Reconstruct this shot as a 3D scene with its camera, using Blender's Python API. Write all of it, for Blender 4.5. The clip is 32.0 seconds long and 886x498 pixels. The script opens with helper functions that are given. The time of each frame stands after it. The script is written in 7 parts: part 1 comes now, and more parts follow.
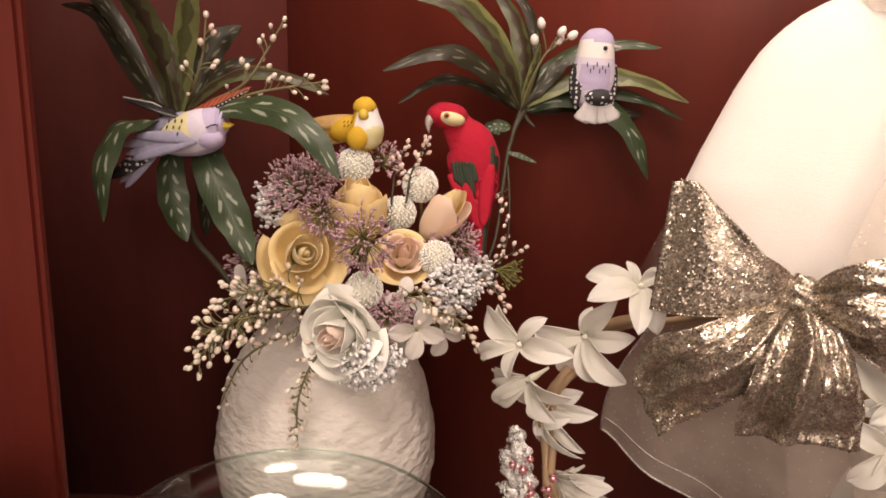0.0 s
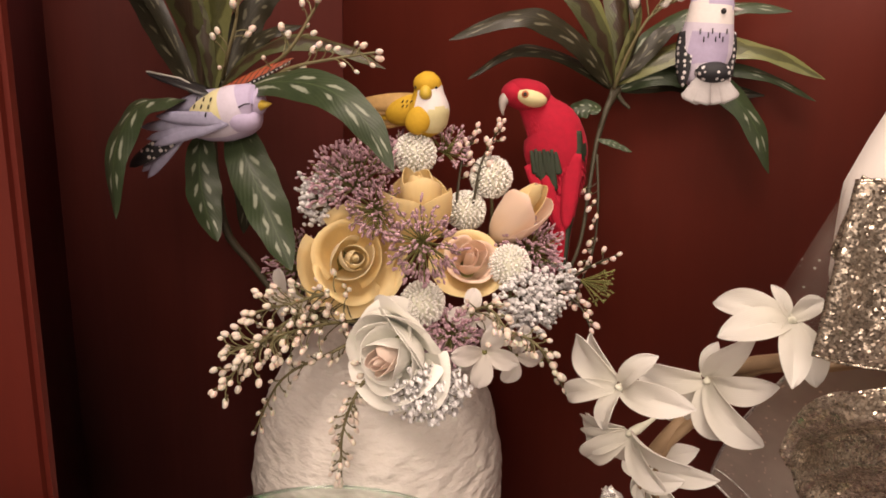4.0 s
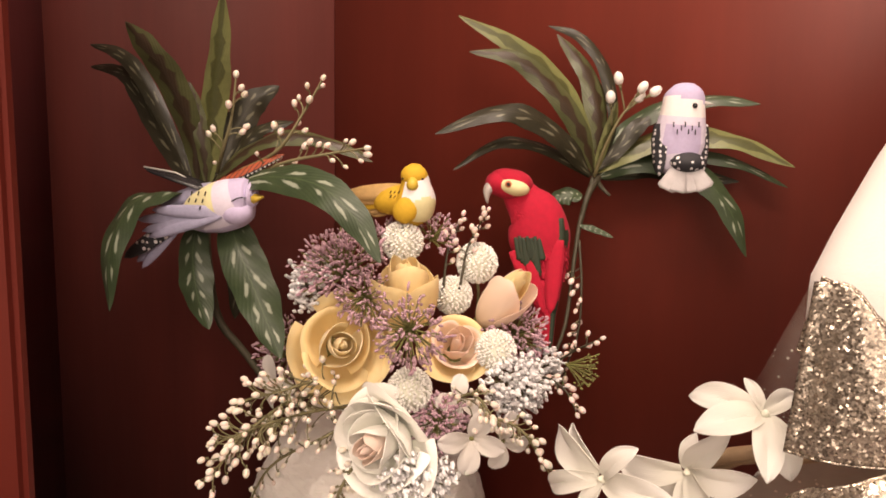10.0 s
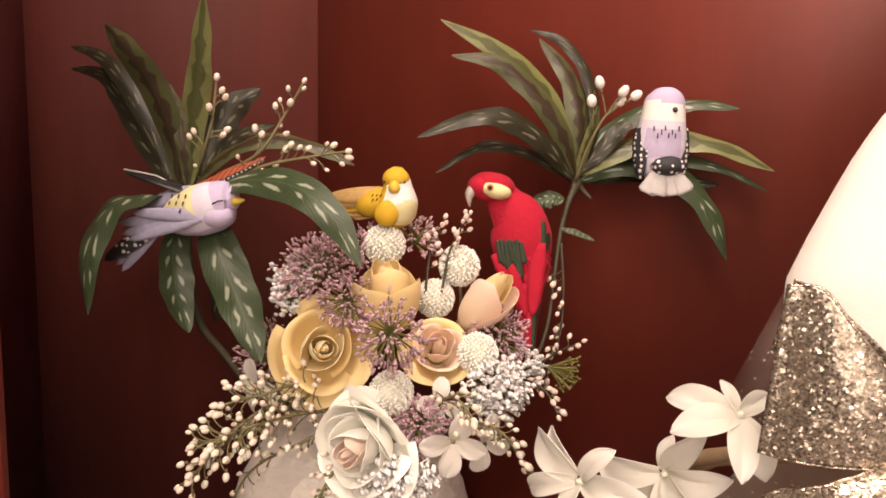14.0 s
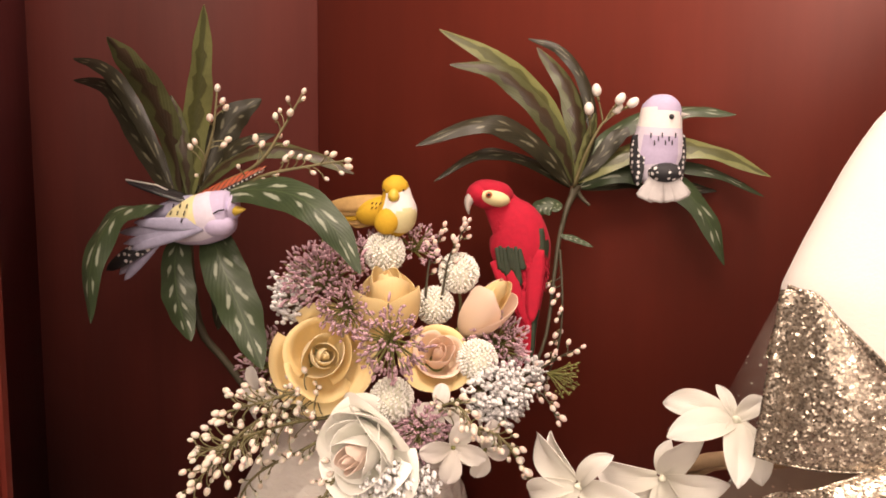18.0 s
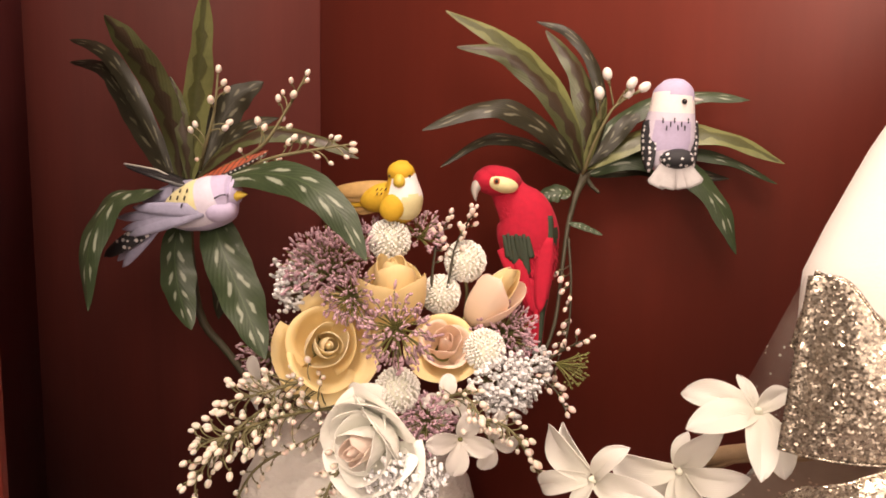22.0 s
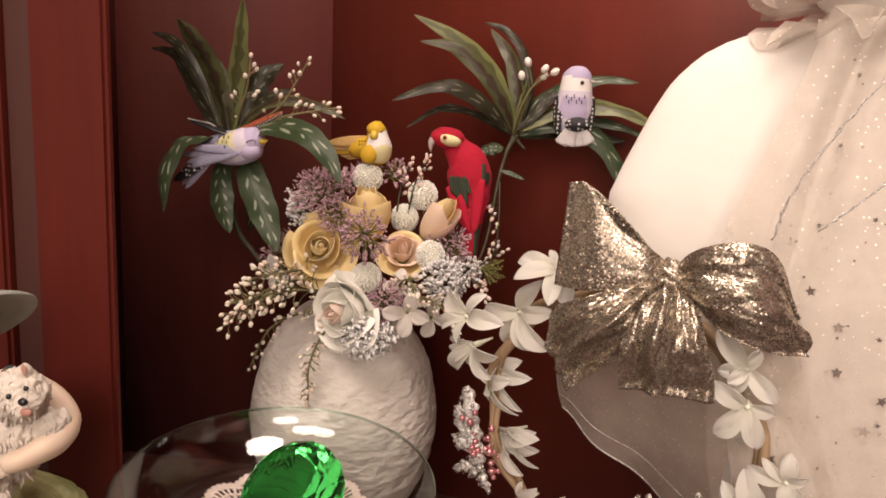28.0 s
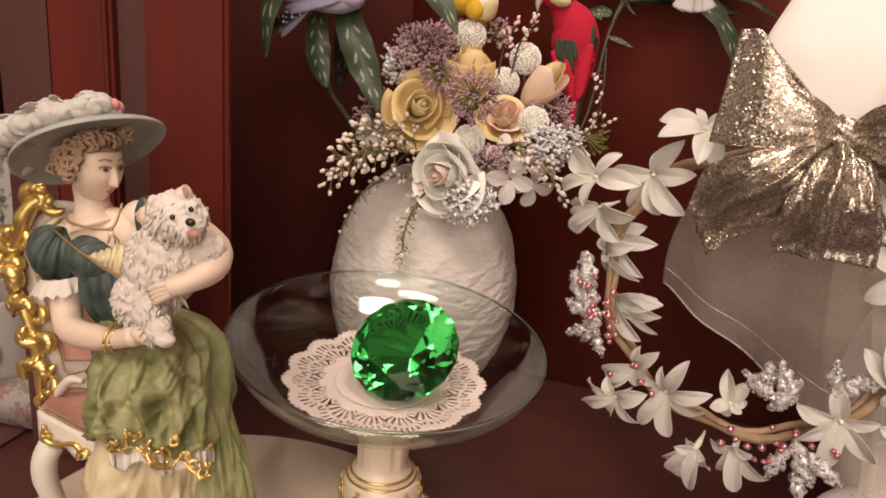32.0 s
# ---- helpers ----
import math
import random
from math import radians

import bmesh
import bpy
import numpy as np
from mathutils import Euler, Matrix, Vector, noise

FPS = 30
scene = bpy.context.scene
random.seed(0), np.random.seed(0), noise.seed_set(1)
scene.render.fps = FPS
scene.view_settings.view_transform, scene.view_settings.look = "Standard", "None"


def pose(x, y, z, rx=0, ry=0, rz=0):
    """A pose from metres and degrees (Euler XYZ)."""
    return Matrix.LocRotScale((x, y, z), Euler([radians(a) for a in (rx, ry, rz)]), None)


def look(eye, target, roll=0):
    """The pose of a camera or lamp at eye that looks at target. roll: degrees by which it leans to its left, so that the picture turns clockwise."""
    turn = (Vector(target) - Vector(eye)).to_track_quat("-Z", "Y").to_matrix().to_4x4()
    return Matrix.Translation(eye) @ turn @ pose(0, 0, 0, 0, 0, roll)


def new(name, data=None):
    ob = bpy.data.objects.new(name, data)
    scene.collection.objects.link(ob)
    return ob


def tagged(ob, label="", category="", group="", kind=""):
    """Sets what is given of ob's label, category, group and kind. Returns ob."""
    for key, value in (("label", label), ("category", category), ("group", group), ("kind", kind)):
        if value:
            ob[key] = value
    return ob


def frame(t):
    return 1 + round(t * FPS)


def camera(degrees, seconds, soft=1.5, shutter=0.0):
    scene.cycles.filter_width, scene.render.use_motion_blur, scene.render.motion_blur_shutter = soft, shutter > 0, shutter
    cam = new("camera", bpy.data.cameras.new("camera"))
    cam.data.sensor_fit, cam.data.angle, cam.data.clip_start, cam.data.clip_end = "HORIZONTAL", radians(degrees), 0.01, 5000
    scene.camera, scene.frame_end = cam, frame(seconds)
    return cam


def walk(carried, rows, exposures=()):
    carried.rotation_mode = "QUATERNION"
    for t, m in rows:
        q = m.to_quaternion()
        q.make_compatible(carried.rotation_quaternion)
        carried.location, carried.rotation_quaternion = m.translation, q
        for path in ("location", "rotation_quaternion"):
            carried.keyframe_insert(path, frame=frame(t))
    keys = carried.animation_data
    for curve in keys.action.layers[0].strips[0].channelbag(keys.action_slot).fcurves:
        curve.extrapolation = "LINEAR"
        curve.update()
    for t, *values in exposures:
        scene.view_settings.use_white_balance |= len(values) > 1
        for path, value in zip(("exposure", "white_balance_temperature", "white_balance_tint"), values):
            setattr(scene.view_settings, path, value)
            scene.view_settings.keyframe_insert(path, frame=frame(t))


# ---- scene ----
cam = camera(65.0, 32.0, soft=1.75)
PATH = [
    (0, (0.077, 0.097, 0.557), (-0.043, 2.055, 0.173), 1.2),
    (0.5, (0.082, 0.107, 0.543), (-0.097, 2.064, 0.169), 0.2),
    (1, (0.077, 0.12, 0.545), (-0.092, 2.071, 0.14), 0.5),
    (1.5, (0.069, 0.124, 0.546), (-0.115, 2.071, 0.125), 0.5),
    (2, (0.067, 0.134, 0.544), (-0.139, 2.079, 0.125), 0.5),
    (2.5, (0.067, 0.146, 0.545), (-0.177, 2.085, 0.118), 0.5),
    (4.5, (0.065, 0.177, 0.552), (-0.241, 2.11, 0.144), 1.2),
    (5, (0.066, 0.175, 0.552), (-0.244, 2.116, 0.183), 1.0),
    (5.5, (0.066, 0.173, 0.561), (-0.218, 2.118, 0.19), 1.2),
    (6, (0.068, 0.175, 0.56), (-0.215, 2.127, 0.231), 1.0),
    (6.5, (0.067, 0.174, 0.558), (-0.221, 2.132, 0.268), 1.1),
    (7, (0.067, 0.172, 0.56), (-0.226, 2.135, 0.308), 1.2),
    (7.5, (0.069, 0.173, 0.561), (-0.229, 2.136, 0.323), 1.1),
    (8, (0.07, 0.176, 0.56), (-0.226, 2.139, 0.313), 1.0),
    (8.5, (0.07, 0.176, 0.561), (-0.228, 2.137, 0.306), 0.8),
    (9, (0.07, 0.172, 0.563), (-0.227, 2.133, 0.306), 0.9),
    (9.5, (0.069, 0.167, 0.565), (-0.229, 2.13, 0.319), 1.0),
    (10, (0.071, 0.167, 0.565), (-0.221, 2.132, 0.33), 0.9),
    (10.5, (0.073, 0.167, 0.561), (-0.222, 2.132, 0.337), 0.9),
    (11, (0.071, 0.167, 0.564), (-0.212, 2.132, 0.322), 0.9),
    (11.5, (0.073, 0.168, 0.564), (-0.214, 2.134, 0.333), 1.0),
    (12, (0.073, 0.169, 0.565), (-0.201, 2.136, 0.328), 1.0),
    (12.5, (0.074, 0.169, 0.562), (-0.207, 2.137, 0.34), 0.9),
    (13, (0.072, 0.169, 0.565), (-0.202, 2.136, 0.335), 1.0),
    (13.5, (0.074, 0.168, 0.564), (-0.2, 2.137, 0.346), 0.9),
    (14, (0.075, 0.167, 0.565), (-0.185, 2.138, 0.34), 1.0),
    (14.5, (0.072, 0.167, 0.565), (-0.18, 2.138, 0.341), 1.1),
    (16.5, (0.076, 0.159, 0.568), (-0.186, 2.131, 0.365), 0.8),
    (17, (0.077, 0.16, 0.565), (-0.19, 2.134, 0.377), 0.8),
    (17.5, (0.077, 0.163, 0.568), (-0.191, 2.134, 0.359), 0.8),
    (18, (0.077, 0.164, 0.566), (-0.189, 2.135, 0.359), 0.6),
    (18.5, (0.076, 0.162, 0.566), (-0.197, 2.134, 0.367), 0.7),
    (19, (0.076, 0.161, 0.565), (-0.202, 2.133, 0.374), 0.7),
    (19.5, (0.075, 0.163, 0.567), (-0.218, 2.129, 0.351), 0.6),
    (20, (0.076, 0.159, 0.568), (-0.226, 2.126, 0.363), 0.5),
    (20.5, (0.076, 0.163, 0.565), (-0.253, 2.123, 0.347), 0.2),
    (21, (0.072, 0.172, 0.564), (-0.191, 2.139, 0.317), 0.7),
    (21.5, (0.068, 0.173, 0.563), (-0.179, 2.143, 0.317), 1.0),
    (22, (0.071, 0.173, 0.562), (-0.19, 2.143, 0.333), 0.8),
    (22.5, (0.069, 0.174, 0.564), (-0.181, 2.144, 0.325), 0.9),
    (23, (0.071, 0.174, 0.562), (-0.181, 2.145, 0.333), 0.8),
    (23.5, (0.07, 0.173, 0.565), (-0.175, 2.141, 0.311), 0.9),
    (24, (0.073, 0.168, 0.564), (-0.175, 2.137, 0.322), 0.8),
    (24.5, (0.073, 0.15, 0.568), (-0.195, 2.116, 0.315), 1.1),
    (25, (0.082, 0.117, 0.565), (-0.138, 2.094, 0.35), 1.4),
    (25.5, (0.091, 0.093, 0.557), (-0.152, 2.065, 0.328), 0.4),
    (27.5, (0.133, 0.035, 0.556), (-0.163, 1.991, 0.262), 0.8),
    (28, (0.167, 0.013, 0.545), (-0.229, 1.953, 0.263), 2.1),
    (28.5, (0.165, -0.004, 0.546), (-0.194, 1.942, 0.257), 1.2),
    (29, (0.134, -0.025, 0.542), (-0.189, 1.915, 0.178), 0.1),
    (29.5, (0.12, -0.036, 0.533), (-0.22, 1.885, 0.092), 0.3),
    (30, (0.113, -0.041, 0.526), (-0.261, 1.864, 0.042), 0.6),
    (30.5, (0.108, -0.041, 0.519), (-0.28, 1.844, -0.027), 1.2),
    (31, (0.098, -0.023, 0.511), (-0.257, 1.863, -0.05), 3.1),
    (31.5, (0.093, -0.003, 0.509), (-0.25, 1.89, -0.036), 4.9),
    (32, (0.09, 0.007, 0.507), (-0.281, 1.894, -0.04), 4.9),
]
walk(cam, [(t, look(eye, target, roll)) for t, eye, target, roll in PATH],
     [(0, -1.08, 6500, 16), (2, -1.08, 6520, 16), (5, -1.08, 6600, 16), (9, -0.80, 6680, 16), (14, -0.74, 6680, 16), (20, -0.69, 6700, 16), (24, -0.67, 6650, 16), (25, -0.52, 6560, 16), (26, -0.72, 6520, 16), (28, -1.16, 6480, 16), (29, -1.26, 6450, 16), (32, -1.16, 6450, 16)])

# ---- light ----
world = bpy.data.worlds.new("room_air")
world.use_nodes = True
world.node_tree.nodes["Background"].inputs[0].default_value = (1.0, 0.82, 0.66, 1)
world.node_tree.nodes["Background"].inputs[1].default_value = 0.05
scene.world = world


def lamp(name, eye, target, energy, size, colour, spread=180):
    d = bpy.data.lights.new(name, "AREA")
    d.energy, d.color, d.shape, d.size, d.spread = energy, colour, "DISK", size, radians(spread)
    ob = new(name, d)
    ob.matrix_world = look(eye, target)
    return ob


lamp("cabinet_lamp", (0.14, 0.36, 1.22), (0.06, 0.54, 0.40), 8.0, 0.24, (1.0, 0.825, 0.67))
lamp("ceiling_lamp", (0.56, -1.05, 1.10), (0.1, 0.5, 0.4), 20.0, 0.55, (1.0, 0.825, 0.67))
# added unseen overhead fill, so that bounce brightens the cabinet
lamp("top_fill_lamp", (-0.2, -1.3, 2.38), (-0.2, -1.2, 0.0), 120.0, 1.2, (1.0, 0.825, 0.68))
# added broad fill from the front, no known source: lifts the dark parts
lamp("front_fill_lamp", (-0.20, -2.1, 0.95), (0.0, 0.5, 0.4), 54.0, 2.4, (1.0, 0.825, 0.68))


# ---- materials ----
def material(name):
    m = bpy.data.materials.new(name)
    m.use_nodes = True
    nt = m.node_tree
    return m, nt, nt.nodes["Principled BSDF"]


def link(nt, a, b):
    nt.links.new(a, b)


def texco(nt, kind="Object", scale=(1, 1, 1)):
    t = nt.nodes.new("ShaderNodeTexCoord")
    mp = nt.nodes.new("ShaderNodeMapping")
    mp.inputs["Scale"].default_value = scale
    link(nt, t.outputs[kind], mp.inputs["Vector"])
    return mp.outputs["Vector"]


def noise_tex(nt, vec, scale, detail=4, rough=0.55):
    n = nt.nodes.new("ShaderNodeTexNoise")
    n.inputs["Scale"].default_value, n.inputs["Detail"].default_value = scale, detail
    n.inputs["Roughness"].default_value = rough
    link(nt, vec, n.inputs["Vector"])
    return n.outputs["Fac"]


def ramp(nt, fac, stops):
    r = nt.nodes.new("ShaderNodeValToRGB")
    e = r.color_ramp.elements
    while len(e) < len(stops):
        e.new(0.5)
    for el, (p, c) in zip(e, stops):
        el.position, el.color = p, (*c, 1)
    link(nt, fac, r.inputs["Fac"])
    return r.outputs["Color"]


def mix(nt, fac, a, b, mode="MIX"):
    m = nt.nodes.new("ShaderNodeMix")
    m.data_type, m.blend_type = "RGBA", mode
    for sock, v in ((m.inputs[0], fac), (m.inputs[6], a), (m.inputs[7], b)):
        if isinstance(v, (int, float)):
            sock.default_value = v
        elif isinstance(v, tuple):
            sock.default_value = (*v, 1)
        else:
            link(nt, v, sock)
    return m.outputs[2]


def maths(nt, op, a, b=0.0):
    m = nt.nodes.new("ShaderNodeMath")
    m.operation = op
    for sock, v in ((m.inputs[0], a), (m.inputs[1], b)):
        if isinstance(v, (int, float)):
            sock.default_value = v
        else:
            link(nt, v, sock)
    return m.outputs[0]


def bump(nt, bsdf, height, strength=0.3, dist=0.001):
    b = nt.nodes.new("ShaderNodeBump")
    b.inputs["Strength"].default_value, b.inputs["Distance"].default_value = strength, dist
    link(nt, height, b.inputs["Height"])
    link(nt, b.outputs["Normal"], bsdf.inputs["Normal"])


def plain(name, colour, rough=0.5, metal=0.0, vary=0.25, scale=120, sheen=0.0, sss=0.0, bumps=0.0, coat=0.0, kind="Object"):
    """Colour with two scales of variation, and fine relief."""
    m, nt, b = material(name)
    v = texco(nt, kind)
    big, fine = noise_tex(nt, v, scale * 0.2, 3), noise_tex(nt, v, scale, 5)
    lo = tuple(c * (1 - vary) for c in colour)
    hi = tuple(min(1, c * (1 + vary * 0.6)) for c in colour)
    c = mix(nt, fine, lo, hi)
    c = mix(nt, maths(nt, "MULTIPLY", big, 0.5), c, lo)
    link(nt, c, b.inputs["Base Color"])
    b.inputs["Roughness"].default_value, b.inputs["Metallic"].default_value = rough, metal
    b.inputs["Sheen Weight"].default_value = sheen
    b.inputs["Coat Weight"].default_value = coat
    if sss:
        b.inputs["Subsurface Weight"].default_value = sss
        b.inputs["Subsurface Scale"].default_value = 0.004
    if bumps:
        bump(nt, b, fine, bumps)
    return m


def wood(name, dark, light, rough=0.28, coat=0.3, coat_rough=0.18, spec=0.5):
    m, nt, b = material(name)
    v = texco(nt, "Object", (11, 11, 1.3))
    grain = noise_tex(nt, v, 2.2, 8, 0.62)
    v2 = texco(nt, "Object", (3, 3, 1.2))
    cloud = noise_tex(nt, v2, 1.7, 3)
    fine = noise_tex(nt, texco(nt, "Object", (260, 260, 6)), 1.0, 3)
    c = ramp(nt, grain, [(0.28, dark), (0.72, light)])
    c = mix(nt, maths(nt, "MULTIPLY", cloud, 0.55), c, tuple(x * 0.55 for x in dark))
    c = mix(nt, maths(nt, "MULTIPLY", fine, 0.22), c, dark)
    link(nt, c, b.inputs["Base Color"])
    link(nt, maths(nt, "ADD", maths(nt, "MULTIPLY", fine, 0.12), rough - 0.05), b.inputs["Roughness"])
    b.inputs["Coat Weight"].default_value, b.inputs["Coat Roughness"].default_value = coat, coat_rough
    b.inputs["Specular IOR Level"].default_value = spec
    bump(nt, b, fine, 0.06, 0.0004)
    return m


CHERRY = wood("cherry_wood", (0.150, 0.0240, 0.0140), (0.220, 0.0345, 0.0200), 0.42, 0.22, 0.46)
# the same cherry with the left side's shade put into a darker colour
CHERRY_SHADE = wood("shade_toned_cherry_wood", (0.108, 0.0215, 0.0165), (0.168, 0.0315, 0.0235), 0.62, 0.0, 0.5, 0.45)
# cherry with haze over a shaded panel put into a paler mauve colour
HAZED_BOARD = wood("haze_lifted_cherry_wood", (0.150, 0.036, 0.038), (0.230, 0.054, 0.054), 0.55, 0.1, 0.5, 0.3)
# cherry for the stile, darkened in colour for the shadow over it
CHERRY_STILE_SHADE = wood("stile_shade_cherry_wood", (0.0792, 0.0094, 0.0057), (0.1386, 0.0171, 0.0094), 0.58, 0.0, 0.38, 0.24)
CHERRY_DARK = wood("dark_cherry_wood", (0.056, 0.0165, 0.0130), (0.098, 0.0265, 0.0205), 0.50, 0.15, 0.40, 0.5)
WALLPAINT = plain("room_paint", (0.76, 0.69, 0.62), 0.8, scale=12, vary=0.1)


def vase_mat():
    m, nt, b = material("ribbed_white_ceramic")
    v = texco(nt, "Object", (95, 95, 190))
    w = noise_tex(nt, v, 1.0, 3, 0.45)
    fine = noise_tex(nt, texco(nt, "Object"), 260, 3)
    c = mix(nt, w, (0.68, 0.64, 0.58), (0.82, 0.79, 0.75))
    link(nt, mix(nt, maths(nt, "MULTIPLY", fine, 0.25), c, (0.6, 0.53, 0.46)), b.inputs["Base Color"])
    b.inputs["Roughness"].default_value = 0.55
    bump(nt, b, w, 1.0, 0.0035)
    return m


VASE = vase_mat()


def leaf_mat(name, dark, light, mark, rough=0.44):
    """Painted leaf: pale slanting dashes beside the midrib, by the leaf's own lengthwise and crosswise measure."""
    m, nt, b = material(name)
    uv = nt.nodes.new("ShaderNodeUVMap")
    uv.uv_map = "UVMap"
    s = nt.nodes.new("ShaderNodeSeparateXYZ")
    link(nt, uv.outputs["UV"], s.inputs[0])
    u, v = s.outputs["X"], s.outputs["Y"]
    off = maths(nt, "ABSOLUTE", maths(nt, "SUBTRACT", v, 0.5))
    n = noise_tex(nt, texco(nt, "Object"), 170, 4)
    big = noise_tex(nt, texco(nt, "Object"), 40, 3)
    ph = maths(nt, "FRACT", maths(nt, "ADD", maths(nt, "MULTIPLY", u, 6.0), maths(nt, "ADD", maths(nt, "MULTIPLY", off, -2.2), maths(nt, "MULTIPLY", big, 1.3))))
    band = maths(nt, "MAXIMUM", maths(nt, "SUBTRACT", 1.0, maths(nt, "MULTIPLY", maths(nt, "ABSOLUTE", maths(nt, "SUBTRACT", ph, 0.5)), 4.4)), 0.0)
    side = maths(nt, "MAXIMUM", maths(nt, "SUBTRACT", 1.0, maths(nt, "MULTIPLY", maths(nt, "ABSOLUTE", maths(nt, "SUBTRACT", off, maths(nt, "ADD", 0.06, maths(nt, "MULTIPLY", n, 0.22)))), 12.0)), 0.0)
    dash = maths(nt, "MINIMUM", maths(nt, "MULTIPLY", maths(nt, "MULTIPLY", band, side), maths(nt, "MULTIPLY", n, 3.0)), 0.55)
    base = mix(nt, n, dark, light)
    vein = maths(nt, "LESS_THAN", off, 0.018)
    base = mix(nt, maths(nt, "MULTIPLY", vein, 0.35), base, tuple(x * 1.8 for x in light))
    link(nt, mix(nt, dash, base, mark), b.inputs["Base Color"])
    b.inputs["Roughness"].default_value = rough
    b.inputs["Specular IOR Level"].default_value = 0.32
    b.inputs["Coat Weight"].default_value = 0.05
    ribs = maths(nt, "SINE", maths(nt, "ADD", maths(nt, "MULTIPLY", u, 120.0), maths(nt, "MULTIPLY", off, -60.0)))
    bump(nt, b, maths(nt, "ADD", maths(nt, "MULTIPLY", ribs, 0.35), maths(nt, "MULTIPLY", big, 8.0)), 0.16, 0.0005)
    return m


def jagged_leaf_mat(name, middle, margin, teeth):
    """Painted leaf: a dark middle that runs out in teeth into a paler margin."""
    m, nt, b = material(name)
    uv = nt.nodes.new("ShaderNodeUVMap")
    uv.uv_map = "UVMap"
    s = nt.nodes.new("ShaderNodeSeparateXYZ")
    link(nt, uv.outputs["UV"], s.inputs[0])
    u, v = s.outputs["X"], s.outputs["Y"]
    n, big = noise_tex(nt, texco(nt, "Object"), 260, 4), noise_tex(nt, texco(nt, "Object"), 45, 3)
    off = maths(nt, "ABSOLUTE", maths(nt, "SUBTRACT", v, 0.5))
    saw = maths(nt, "FRACT", maths(nt, "ADD", maths(nt, "MULTIPLY", u, teeth), maths(nt, "ADD", maths(nt, "MULTIPLY", off, 1.6), maths(nt, "MULTIPLY", big, 1.4))))
    edge = maths(nt, "ADD", maths(nt, "MULTIPLY", saw, 0.20), maths(nt, "ADD", maths(nt, "MULTIPLY", n, 0.10), 0.04))
    mask = maths(nt, "MINIMUM", maths(nt, "MAXIMUM", maths(nt, "MULTIPLY", maths(nt, "SUBTRACT", off, edge), 22.0), 0.0), 1.0)
    a = mix(nt, n, tuple(x * 0.7 for x in middle), tuple(x * 1.35 for x in middle))
    c = mix(nt, n, tuple(x * 0.75 for x in margin), tuple(x * 1.3 for x in margin))
    link(nt, mix(nt, mask, a, c), b.inputs["Base Color"])
    b.inputs["Roughness"].default_value = 0.42
    b.inputs["Specular IOR Level"].default_value = 0.40
    b.inputs["Coat Weight"].default_value = 0.06
    ribs = maths(nt, "SINE", maths(nt, "ADD", maths(nt, "MULTIPLY", u, 120.0), maths(nt, "MULTIPLY", off, -60.0)))
    bump(nt, b, maths(nt, "ADD", maths(nt, "MULTIPLY", ribs, 0.35), maths(nt, "MULTIPLY", big, 8.0)), 0.18, 0.0005)
    return m


LEAF_BROWN = jagged_leaf_mat("bronze_green_leaf", (0.0333, 0.0208, 0.0104), (0.0603, 0.0666, 0.0250), 7.0)
LEAF_LIGHT = jagged_leaf_mat("light_green_leaf", (0.0582, 0.0614, 0.0190), (0.1375, 0.1481, 0.0529), 6.0)
LEAF_DARK = leaf_mat("blackish_bronze_leaf", (0.0111, 0.0106, 0.0050), (0.0272, 0.0242, 0.0111), (0.2016, 0.1915, 0.1310), 0.5)
LEAF = leaf_mat("dark_green_leaf", (0.0196, 0.0333, 0.0151), (0.0454, 0.0665, 0.0288), (0.44, 0.48, 0.38))
STEM = plain("brown_green_stem", (0.0455, 0.0390, 0.0195), 0.6, bumps=0.3)
STEM_PALE = plain("olive_stem", (0.17, 0.15, 0.07), 0.6, bumps=0.3)
BERRY = plain("cream_berry", (0.7410, 0.6555, 0.5605), 0.45, vary=0.15, sss=0.15)
BERRY_PINK = plain("pale_pink_berry", (0.78, 0.63, 0.56), 0.45, vary=0.2, sss=0.15)
BERRY_WHITE = plain("white_berry", (0.82, 0.78, 0.72), 0.35, vary=0.08)
POM = plain("white_floret", (0.8556, 0.8464, 0.7912), 0.7, vary=0.10, scale=400)
POM_CORE = plain("green_white_core", (0.78, 0.79, 0.66), 0.8, vary=0.3, scale=300)


def petal_mat(name, base, tip, rough=0.62, thin=0.38):
    m, nt, b = material(name)
    uv = nt.nodes.new("ShaderNodeUVMap")
    uv.uv_map = "UVMap"
    s = nt.nodes.new("ShaderNodeSeparateXYZ")
    link(nt, uv.outputs["UV"], s.inputs[0])
    n = noise_tex(nt, texco(nt, "Object"), 130, 4)
    f = maths(nt, "ADD", maths(nt, "MULTIPLY", s.outputs["X"], 1.0), maths(nt, "MULTIPLY", maths(nt, "SUBTRACT", n, 0.5), 0.5))
    link(nt, mix(nt, f, base, tip), b.inputs["Base Color"])
    b.inputs["Roughness"].default_value = rough
    b.inputs["Sheen Weight"].default_value = 0.12
    veins = maths(nt, "SINE", maths(nt, "MULTIPLY", s.outputs["Y"], 110.0))
    bump(nt, b, maths(nt, "ADD", maths(nt, "MULTIPLY", veins, 0.2), n), 0.18, 0.0005)
    tl, ms = nt.nodes.new("ShaderNodeBsdfTranslucent"), nt.nodes.new("ShaderNodeMixShader")
    tl.inputs[0].default_value = (*tip, 1)
    ms.inputs[0].default_value = thin
    link(nt, b.outputs[0], ms.inputs[1])
    link(nt, tl.outputs[0], ms.inputs[2])
    link(nt, ms.outputs[0], nt.nodes["Material Output"].inputs["Surface"])
    return m


